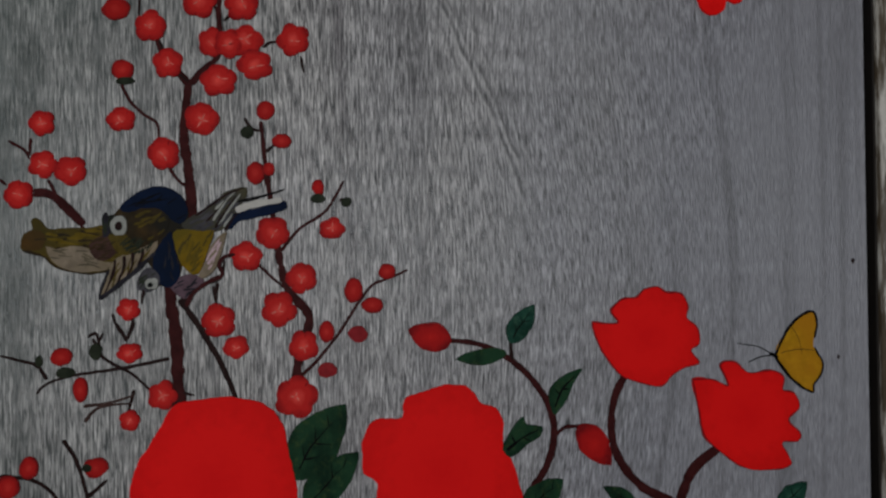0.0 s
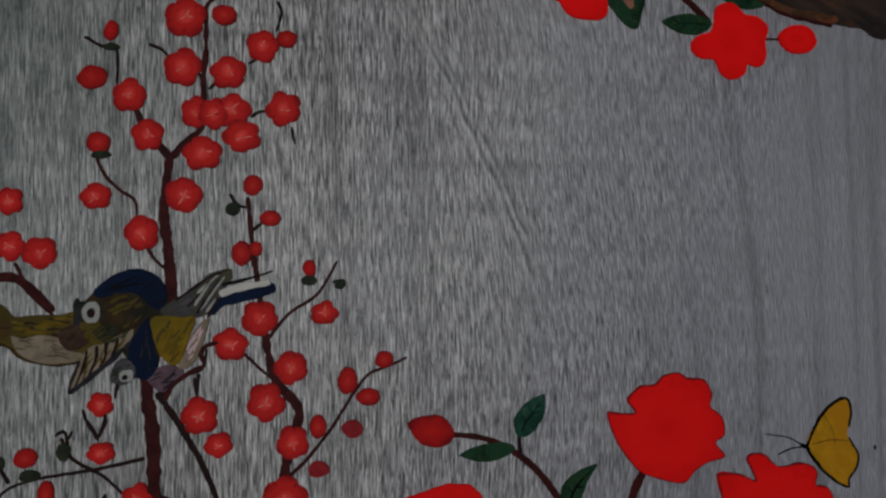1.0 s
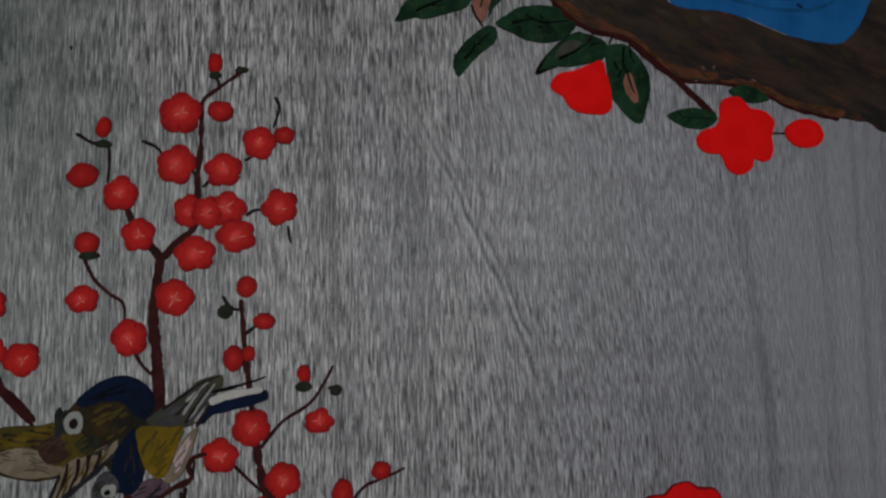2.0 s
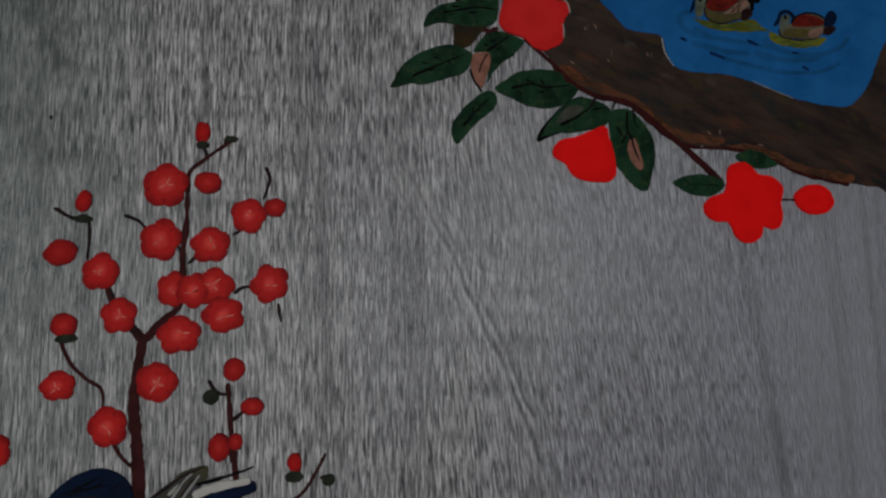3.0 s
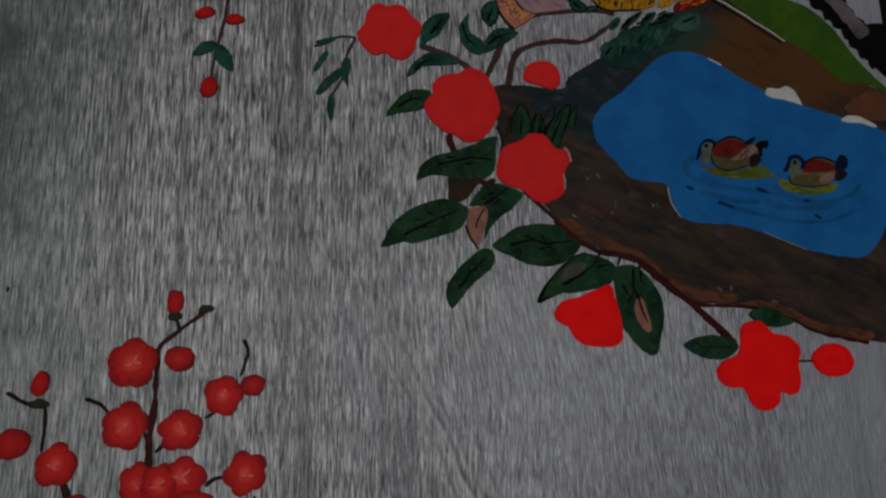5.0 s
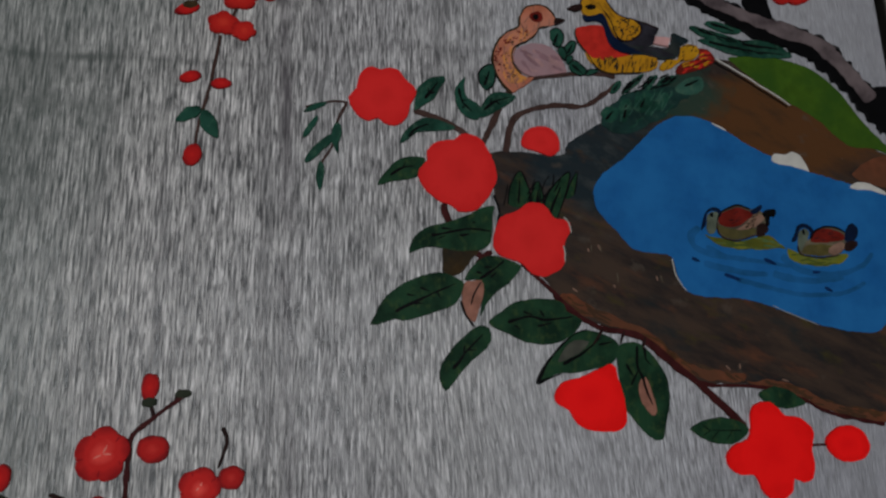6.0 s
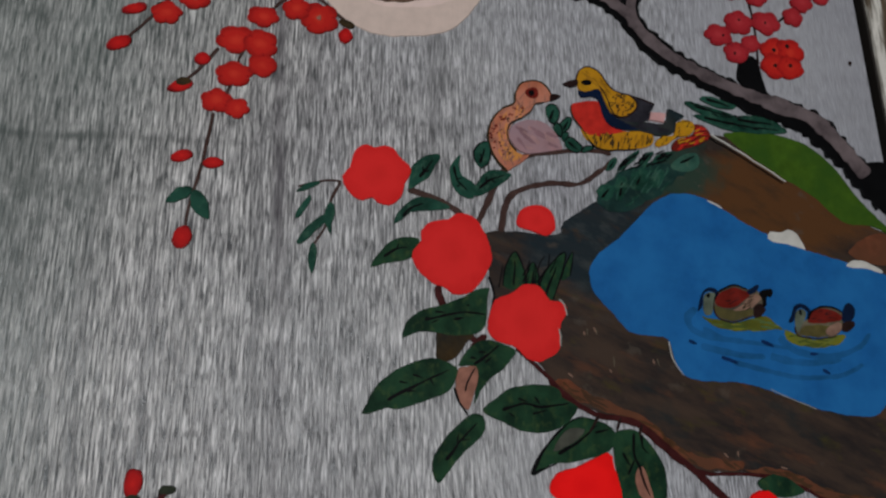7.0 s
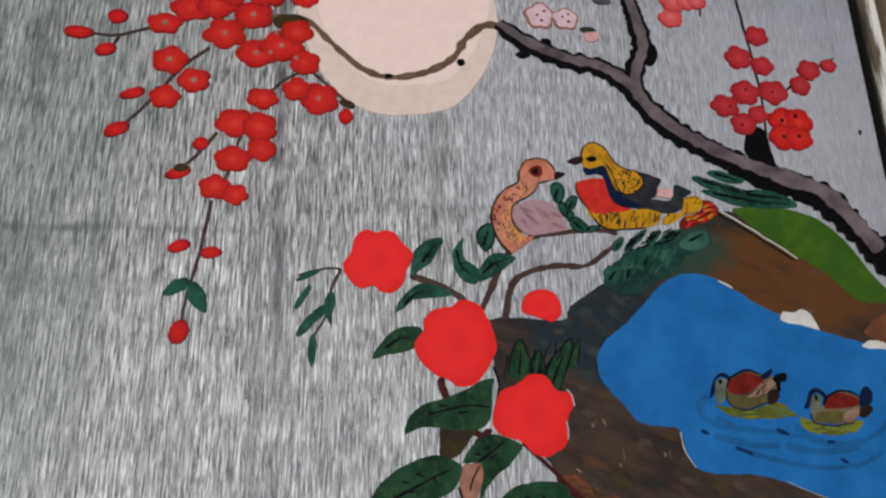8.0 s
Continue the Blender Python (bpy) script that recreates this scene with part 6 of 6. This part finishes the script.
for q in [(-102.7, 458.3, 10.1, 7.7), (-85.1, 445.2, 10.6, 8.8), (-72.5, 456.8, 9.7, 7.9), (-69.2, 435.3, 10.0, 8.2), (-57.3, 440.4, 11.3, 8.9), (-45.6, 431.7, 7.7, 7.1), (-90.8, 461.1, 10.2, 7.8), (-51.0, 448.8, 8.5, 7.3), (-37.6, 412.2, 9.6, 8.7), (-48.5, 416.4, 7.5, 6.4), (-48.0, 468.5, 6.9, 5.6), (-84.9, 471.7, 10.4), (-68.1, 471.7, 10.5)]:
    plum(hanging, *q, material=CHERRY, marks=False)
for q in [(-152.7, 440.2, 6.7, 3.6), (-136.5, 450.2, 4.6, 4.3), (-139.4, 431.7, 5.0, 3.6, 20), (-124.1, 409.5, 6.0, 3.0, 20), (-128.6, 390.5, 6.4, 3.4, 30), (-99.0, 370.4, 6.3, 3.1, 25), (-90.4, 385.3, 4.0, 3.2), (-94.4, 335.6, 5.0, 3.0, 20), (-80.6, 333.1, 4.8, 3.0), (-90.1, 297.7, 5.7, 4.0, 75), (-24.2, 403.6, 3.8, 4.0)]:
    bud(hanging, *q, material=BUD_RED)
for q in [(-97.5, 372.7, 3.7, 2.4), (-23.7, 410.4, 4.2, 2.2, -25), (-110.4, 412.0, 3.9, 2.5), (-54.2, 454.5, 8.5, 4.9)]:
    bud(hanging, *q, material=UMBER)
for q in [(-109.3, 428.3, 1.7), (-96.9, 418.1, 1.7), (-114.1, 448.4, 1.7), (-85.1, 445.2, 1.5), (-72.5, 456.8, 1.5), (-57.3, 440.4, 1.5), (-69.2, 435.3, 1.5), (-37.6, 412.2, 1.5), (-60.6, 447.3, 1.5), (-62.5, 435.8, 1.5), (-49.9, 433.6, 1.5)]:
    slab("dab", lobes(*q, None, 3, 0.3), SALMON, hanging, 0.8)

crimson = motif("painted_crimson_sprig", "painted crimson blossom sprig with thin twigs", "flower", 199.9, 420.4)
for line in ([(193.3, 495.8), (196.0, 473.4), (198.7, 451.7), (200.3, 427.2), (199.8, 406.9)], [(213.8, 433.4), (225.8, 443.1), (237.7, 451.2), (249.6, 458.0)], [(172.3, 490.0), (170.2, 478.5)]):
    stroke("twig", crimson, line, 1.4, 1.0, TWIG)
for q in [(202.9, 468.5, 7.2, 6.5), (189.7, 453.5, 8.4, 7.4), (203.7, 449.3, 7.0, 6.3), (191.0, 431.8, 8.6, 7.9), (177.8, 423.0, 8.7, 6.7), (187.2, 412.8, 7.7, 6.7), (207.6, 432.9, 9.0, 7.6), (196.4, 419.1, 6.4, 5.4), (232.1, 448.9, 7.5, 6.4), (225.0, 438.4, 6.3, 6.0)]:
    plum(crimson, *q, material=CRIMSON, marks=False)
for q in [(152.3, 475.7, 7.1, 6.4), (154.8, 486.0, 7.9, 7.2), (162.4, 487.1, 6.6, 5.4), (169.1, 488.1, 6.2, 5.0)]:
    plum(crimson, *q, material=ROSY, marks=False)
for q in [(210.7, 414.9, 9.1), (219.9, 415.5, 8.9), (209.7, 406.5, 9.0, 8.0), (218.2, 406.0, 8.4, 7.4)]:
    plum(crimson, *q, material=CHERRY, marks=False)
bud(crimson, 245.0, 452.5, 5.4, 4.3, material=CRIMSON)
for q in [(209.9, 415.9, 1.4), (218.2, 419.1, 1.4), (209.3, 406.4, 1.3), (218.4, 407.0, 1.3), (191.2, 433.5, 1.0), (180.3, 422.5, 1.0), (186.1, 412.0, 1.0), (206.9, 432.9, 1.0)]:
    slab("speck", lobes(*q, None, 0, 0.0), TWIG, crimson, 0.8)
pale_blossom = motif("painted_pale_blossom", "painted pale blossoms outlined in pink", "flower", 82.9, 469.7)
for q in [(76.6, 469.9, 8.7, 8.1), (90.9, 469.4, 8.1, 6.8)]:
    slab("rim", lobes(*q, 5, 0.2, 0.3), SALMON, pale_blossom, 0.4)
    slab("petals", lobes(q[0], q[1], q[2] * 0.86, q[3] * 0.86, 5, 0.2, 0.3), SHELL, pale_blossom, 0.5)
for q in [(75.0, 470.4, 1.0), (79.0, 473.0, 1.0), (77.4, 467.1, 1.0), (89.3, 470.3, 1.0), (92.7, 467.8, 1.0), (92.6, 472.1, 1.0)]:
    slab("speck", lobes(*q, None, 0, 0.0), BRICK_RED, pale_blossom, 0.6)
bud(pale_blossom, 105.0, 459.6, 4.4, 3.4, material=PINK)
bud(pale_blossom, 103.3, 463.7, 4.7, 2.0, material=BUD_GREEN)
bud(pale_blossom, 112.8, 483.4, 5.6, 2.8, material=GREY)

# tuft of leaves and two pheasants on the camellia stem
tuft = motif("painted_leaf_tuft", "painted blue-green leaf tuft below the branch", "leaves", 179.7, 372.0)
for ring, rib in (([(153.7, 379.4), (156.1, 381.4), (163.4, 379.5), (176.8, 376.4), (185.6, 372.1), (176.1, 371.7), (162.4, 374.2)], [(158.3, 378.7), (179.5, 373.4)]), ([(162.0, 383.2), (168.5, 385.1), (177.6, 382.1), (183.1, 380.5), (180.2, 378.1), (170.8, 378.6)], [(165.7, 383.1), (178.8, 379.6)]), ([(176.1, 371.7), (189.3, 375.4), (203.3, 372.9), (208.2, 369.4), (191.4, 368.3)], [(182.5, 372.0), (203.0, 370.7)]),
                  ([(157.6, 373.0), (167.0, 374.1), (179.3, 371.8), (195.0, 371.0), (206.2, 370.8), (211.0, 367.0), (197.2, 364.9), (184.6, 365.0), (172.3, 366.9)], [(163.7, 372.1), (185.1, 368.7), (205.7, 367.7)])):
    leaf_of(tuft, ring, rib, (), TEAL, 0.42)
hatch("dark_dash", tuft, [(154.7, 380.4), (168.4, 384.2), (186.4, 376.8), (207.9, 371.5), (207.1, 366.5), (175.5, 367.0)], -20, 6, 0.9, INK, 12, 0.6)
MOSS = [(101.1, 322.1), (103.3, 327.2), (106.8, 332.2), (113.6, 338.5), (122.8, 342.6), (133.3, 344.8), (145.0, 345.2), (151.0, 340.9), (143.9, 335.7), (136.8, 329.3), (123.3, 321.7), (110.6, 317.8)]
patch("moss", tuft, MOSS, MOSS_PAINT, 0.38, jitter=1.6)
hatch("moss_dab", tuft, MOSS, 55, 6, 1.6, TEAL, 26, 0.42, 30)
for ring, rib in (([(113.6, 339.2), (115.3, 343.6), (120.8, 348.8), (126.3, 352.2), (124.6, 347.7), (119.0, 342.4)], [(116.4, 342.4), (123.4, 349.5)]), ([(125.5, 343.9), (127.9, 349.0), (134.0, 351.8), (132.2, 347.3), (127.9, 342.7)], [(127.5, 345.2), (131.8, 349.8)]), ([(132.7, 345.4), (135.0, 349.3), (141.8, 352.1), (144.2, 350.3), (141.3, 347.0), (135.9, 344.9)], [(134.8, 346.7), (141.0, 350.1)]),
                  ([(119.2, 331.3), (120.9, 338.1), (127.2, 341.5), (130.8, 339.1), (128.8, 332.8), (124.1, 329.6)], [(123.1, 332.6), (125.5, 337.7)]), ([(111.5, 328.7), (112.6, 334.8), (117.2, 337.4), (118.8, 333.8), (116.4, 327.6), (112.9, 323.9)], [(113.8, 326.3), (115.7, 333.7)]), ([(102.1, 328.4), (104.9, 332.1), (110.5, 331.7), (111.5, 328.7), (108.6, 324.4), (104.3, 323.7)], [(104.3, 324.9), (108.5, 329.8)]),
                  ([(107.4, 339.6), (109.7, 344.6), (113.0, 347.3), (114.1, 344.8), (111.2, 340.3)], [(109.3, 340.9), (112.6, 345.4)]), ([(130.0, 331.6), (132.0, 339.1), (136.9, 342.4), (139.1, 339.3), (135.9, 333.0)], None)):
    leaf_of(tuft, ring, rib, (), TEAL, 0.42)
leaf_of(tuft, [(142.3, 344.5), (149.5, 350.4), (156.3, 352.0), (158.5, 348.8), (157.2, 343.7), (151.0, 340.9), (144.5, 341.4)], [(147.7, 345.9), (156.0, 350.0)], (), TEAL_PALE, 0.44)
hatch("dark_dash", tuft, [(112.3, 338.5), (118.2, 348.7), (134.1, 353.1), (145.8, 352.2), (141.1, 345.7), (125.2, 341.4)], 38, 5, 1.1, INK, 26, 0.6)
hatch("pale_dash", tuft, [(106.1, 323.7), (111.9, 333.6), (130.5, 342.8), (143.7, 345.8), (137.0, 331.8), (116.1, 323.9)], 60, 6, 1.1, TEAL_PALE, 14, 0.58)
for ring, rib in (([(77.4, 372.0), (80.0, 374.1), (83.1, 373.0), (84.7, 368.5), (81.9, 363.2), (78.6, 365.0)], [(79.5, 365.0), (81.5, 370.9)]), ([(85.1, 364.0), (88.5, 367.4), (90.9, 366.2), (89.4, 361.6), (86.1, 358.7)], [(86.2, 360.2), (89.0, 365.4)]), ([(86.5, 354.5), (89.7, 356.5), (93.3, 354.1), (96.4, 350.4), (93.0, 348.3), (88.1, 349.9)], [(88.3, 353.9), (93.7, 349.7)]), ([(84.9, 356.3), (86.1, 358.9), (88.8, 358.8), (88.4, 356.2), (86.3, 353.9)], None),
                  ([(94.9, 349.8), (97.6, 352.0), (102.0, 351.9), (100.6, 350.0), (96.7, 348.2)], None), ([(81.2, 361.3), (82.9, 363.9), (85.3, 362.1), (85.3, 356.3), (82.9, 357.5)], None)):
    leaf_of(tuft, ring, rib, (), TEAL, 0.42, outline=True)

hen = motif("painted_hen_pheasant", "painted orange bird with pink breast", "bird", 64.6, 356.7)
HEN = [(56.9, 336.2), (53.4, 339.7), (50.5, 343.9), (48.6, 348.7), (47.5, 353.6), (48.5, 359.9), (51.0, 365.1), (55.5, 369.7), (61.1, 373.2), (61.9, 378.5), (64.6, 383.9), (69.1, 386.1), (74.2, 386.1), (78.5, 383.3), (80.9, 379.4), (80.5, 376.1), (76.8, 374.6), (72.0, 373.1), (69.7, 369.1), (65.8, 365.7), (61.4, 363.6), (58.3, 360.9), (57.3, 355.9), (58.6, 350.9), (61.5, 347.3), (65.7, 345.6), (68.7, 345.5), (64.9, 341.9), (60.6, 338.7)]
patch("body", hen, HEN, PEACH, 0.56)
NECK = [(57.9, 368.9), (62.4, 372.6), (67.6, 370.3), (65.8, 366.0), (61.4, 363.6), (58.3, 360.9), (57.3, 355.9), (58.6, 350.9), (62.1, 346.7), (65.1, 345.1), (59.5, 341.5), (55.3, 342.2), (52.6, 346.4), (52.3, 352.6), (53.4, 360.1), (55.3, 365.5)]
patch("neck", hen, NECK, ORANGE, 0.6, jitter=0.7)
hatch("feathering", hen, NECK, 75, 6, 1.5, PEACH, 24, 0.63)
hatch("feathering", hen, HEN, 80, 5, 1.1, SALMON, 46, 0.62, 40)
BREAST = [(58.8, 359.1), (62.0, 362.4), (67.0, 364.2), (72.6, 364.5), (77.5, 363.0), (81.7, 358.7), (84.7, 352.5), (85.6, 349.4), (81.8, 348.7), (75.5, 347.2), (68.7, 345.7), (64.5, 346.8), (60.4, 349.8), (58.1, 354.0)]
patch("breast", hen, BREAST, LILAC, 0.64)
hatch("feathering", hen, BREAST, -30, 8, 2.8, SHELL_PINK, 9, 0.66)
hatch("feathering", hen, BREAST, -35, 8, 2.4, DUSK_PINK, 8, 0.67)
stroke("outline", hen, [(56.9, 336.2), (53.4, 339.7), (50.5, 343.9), (48.6, 348.7), (47.5, 353.6), (48.5, 359.9), (51.0, 365.1), (55.5, 369.7), (61.1, 373.2), (61.9, 378.5), (64.6, 383.9), (69.1, 386.1), (74.2, 386.1), (78.5, 383.3), (80.9, 379.4)], 1.3, 0.9, UMBER, 0.7, rough=0.25)
stroke("outline", hen, [(76.8, 374.6), (72.0, 373.1), (69.7, 369.1), (65.8, 365.7), (61.4, 363.6), (58.3, 360.9), (57.3, 355.9), (58.6, 350.9), (62.1, 347.0)], 0.7, 1.1, UMBER, 0.7, rough=0.25)
slab("eye_patch", lobes(70.7, 379.2, 3.9, 3.4, 3, 0.06), BRICK_RED, hen, 0.72)
slab("eye", lobes(70.2, 379.1, 1.9, 1.9, 0, 0.0), INK, hen, 0.8)
patch("beak", hen, [(80.4, 379.4), (82.8, 379.8), (85.9, 378.3), (80.9, 375.5), (79.5, 376.7)], TWIG, 0.72)
hatch("feather_mark", hen, [(48.8, 348.7), (48.0, 354.9), (49.7, 361.8), (54.2, 367.5), (60.5, 371.9), (67.9, 371.6), (60.3, 365.5), (54.0, 362.0), (52.8, 353.8), (53.6, 346.4), (55.9, 341.0), (53.5, 341.5)], 20, 1.6, 1.1, BRICK_RED, 26, 0.72, 40)
hatch("feather_mark", hen, [(52.4, 347.6), (52.9, 355.1), (55.3, 363.3), (64.1, 369.5), (68.5, 370.3), (58.9, 361.6), (57.5, 354.0), (60.9, 346.1), (58.3, 342.9), (54.7, 342.8)], 20, 1.5, 0.9, UMBER, 18, 0.72, 40)

cock = motif("painted_cock_pheasant", "painted pheasant with yellow head and red breast", "bird", 123.7, 368.0)
UNDER = [(95.8, 362.5), (100.0, 358.8), (106.4, 360.0), (114.1, 360.6), (124.6, 362.0), (133.6, 360.6), (134.1, 356.3), (130.9, 353.6), (123.7, 352.1), (115.9, 351.2), (107.0, 350.6), (100.9, 354.2), (97.1, 357.4)]
patch("belly", cock, UNDER, YELLOW, 0.5)
patch("breast", cock, [(91.5, 374.7), (96.0, 376.5), (101.3, 377.5), (105.8, 376.9), (107.0, 371.4), (109.2, 365.7), (114.0, 362.4), (120.0, 361.6), (114.1, 359.5), (106.3, 359.0), (99.9, 357.9), (95.7, 362.1), (92.2, 366.6), (90.9, 371.4)], SCARLET, 0.56)
hatch("feathering", cock, [(97.5, 360.7), (103.9, 360.9), (114.2, 361.3), (119.3, 360.9), (108.8, 357.3), (101.1, 357.0)], -25, 4, 1.4, SCARLET, 14, 0.6)
TAILBASE = [(157.6, 368.1), (161.6, 367.9), (165.3, 364.8), (166.1, 360.8), (160.9, 357.3), (152.6, 354.4), (146.4, 352.0), (143.6, 354.1), (147.9, 359.4), (154.1, 361.0), (157.8, 364.4)]
patch("tail_base", cock, TAILBASE, BRICK_RED, 0.52)
hatch("feathering", cock, TAILBASE, 20, 5, 1.3, SCARLET, 18, 0.58)
hatch("feathering", cock, TAILBASE, 20, 4, 1.1, YELLOW, 8, 0.6)
PATCH = [(147.3, 367.7), (151.8, 370.2), (157.1, 369.1), (157.3, 364.4), (153.4, 361.0), (148.0, 360.1), (142.6, 356.2), (136.8, 353.7), (134.9, 355.7), (138.8, 360.0), (145.7, 361.1)]
patch("tail_patch", cock, PATCH, YELLOW, 0.6)
patch("wing", cock, [(125.1, 381.6), (130.3, 379.9), (136.3, 377.5), (133.8, 373.3), (132.4, 368.6), (126.3, 366.5), (119.8, 366.5), (115.5, 368.5), (120.1, 369.9), (124.9, 373.3), (126.6, 377.7)], SLATE, 0.6, label="dark slate wing")
patch("wing_tip", cock, [(114.8, 368.9), (121.1, 366.6), (130.4, 367.5), (140.9, 367.4), (143.4, 375.8), (146.8, 375.3), (151.9, 372.8), (152.0, 371.4), (147.6, 368.5), (146.5, 363.2), (141.4, 360.4), (134.9, 360.1), (127.2, 361.6), (119.5, 362.3), (114.2, 364.4)], ROCK, 0.64)
hatch("feathering", cock, [(116.1, 368.2), (130.3, 367.0), (141.6, 367.5), (146.3, 367.9), (145.7, 362.6), (134.9, 360.6), (119.5, 362.9)], -5, 8, 1.5, SLATE, 18, 0.67)
patch("neck", cock, [(95.3, 382.8), (99.0, 382.6), (103.0, 383.5), (106.3, 384.4), (108.6, 379.7), (110.3, 373.6), (113.6, 369.8), (119.8, 366.1), (126.0, 363.1), (119.4, 362.1), (113.7, 362.6), (108.8, 366.0), (106.7, 372.1), (105.5, 378.5), (101.4, 379.6), (96.5, 378.9)], NAVY, 0.66)
HEAD = [(95.0, 385.7), (94.3, 389.5), (95.9, 393.6), (100.0, 396.3), (103.9, 395.7), (107.6, 392.9), (111.1, 387.7), (114.8, 383.8), (121.2, 382.1), (125.2, 379.6), (126.2, 375.6), (123.1, 371.4), (118.1, 369.3), (113.7, 370.2), (110.7, 373.6), (108.5, 379.5), (106.3, 384.0), (103.0, 383.1), (98.4, 382.0), (95.8, 383.2)]
patch("head", cock, HEAD, YELLOW, 0.7)
hatch("feathering", cock, [(95.5, 388.2), (97.2, 394.0), (103.8, 395.4), (111.1, 387.0), (116.0, 382.5), (110.4, 378.2), (106.3, 384.7)], -45, 5, 1.3, OCHRE, 22, 0.74)
SCALES = [(111.3, 379.6), (116.0, 383.2), (122.5, 381.5), (126.4, 378.3), (125.1, 373.3), (120.8, 369.8), (115.5, 369.6), (112.3, 372.3), (110.2, 376.2)]
hatch("scale", cock, SCALES, 65, 1.8, 1.0, UMBER, 44, 0.8, 60)
stroke("wing_line", cock, [(107.1, 385.8), (110.5, 378.9), (112.3, 372.7), (115.5, 369.5), (120.8, 369.7), (125.4, 373.3), (126.4, 377.9), (123.1, 381.5)], 0.8, 0.9, TWIG, 0.82)
slab("eye", lobes(100.0, 387.3, 3.2, 1.7, 0, 0.0), INK, cock, 0.8)
patch("beak", cock, [(87.0, 385.6), (91.0, 388.2), (95.2, 388.7), (95.4, 385.7), (90.7, 384.0)], TWIG, 0.74)
stroke("outline", cock, [(94.3, 388.8), (95.9, 393.6), (100.0, 396.4), (104.1, 395.9), (107.9, 392.9), (111.4, 387.4), (115.0, 383.8), (121.5, 382.0), (129.0, 380.2), (136.3, 377.6)], 0.8, 0.9, TWIG, 0.8)
stroke("outline", cock, [(91.2, 374.4), (90.9, 371.2), (92.2, 366.6), (95.9, 361.9), (100.9, 353.9), (106.9, 350.3), (115.9, 350.9), (125.0, 352.0)], 0.6, 0.8, UMBER, 0.62)
patch("pale_feather", cock, [(133.8, 373.3), (142.3, 373.1), (140.9, 367.7), (132.5, 368.8)], PINK, 0.72, False)
stroke("tail_streak", cock, [(166.4, 362.5), (183.1, 352.9), (205.8, 338.7)], 0.9, 0.6, WHITE, 0.6)
stroke("tail_streak", cock, [(165.0, 360.7), (182.8, 350.8), (204.0, 337.5)], 0.8, 0.6, INK, 0.56)
hatch("feather_mark", cock, UNDER, 75, 3.2, 0.9, UMBER, 34, 0.8, 14)
hatch("feather_mark", cock, UNDER, 75, 4.0, 1.2, OCHRE, 26, 0.78, 14)
hatch("feather_mark", cock, PATCH, 40, 2.4, 0.9, UMBER, 14, 0.8, 30)

# small marks on the board
for n, (u, v, r) in enumerate([(-166.1, 202.2, 1.0)] + [(256.8, 412.0, 1.3)] + [(258.1, 5.4, 1.4)] + [(248.1, -50.2, 1.0)]):
    mark = tagged(slab("dark_dent", lobes(u, v, r * 0.7, r * 1.3, 3, 0.2, 0.3, n), TWIG, None, 0.12), "small dark dent in the grey board", "dent", "dents")
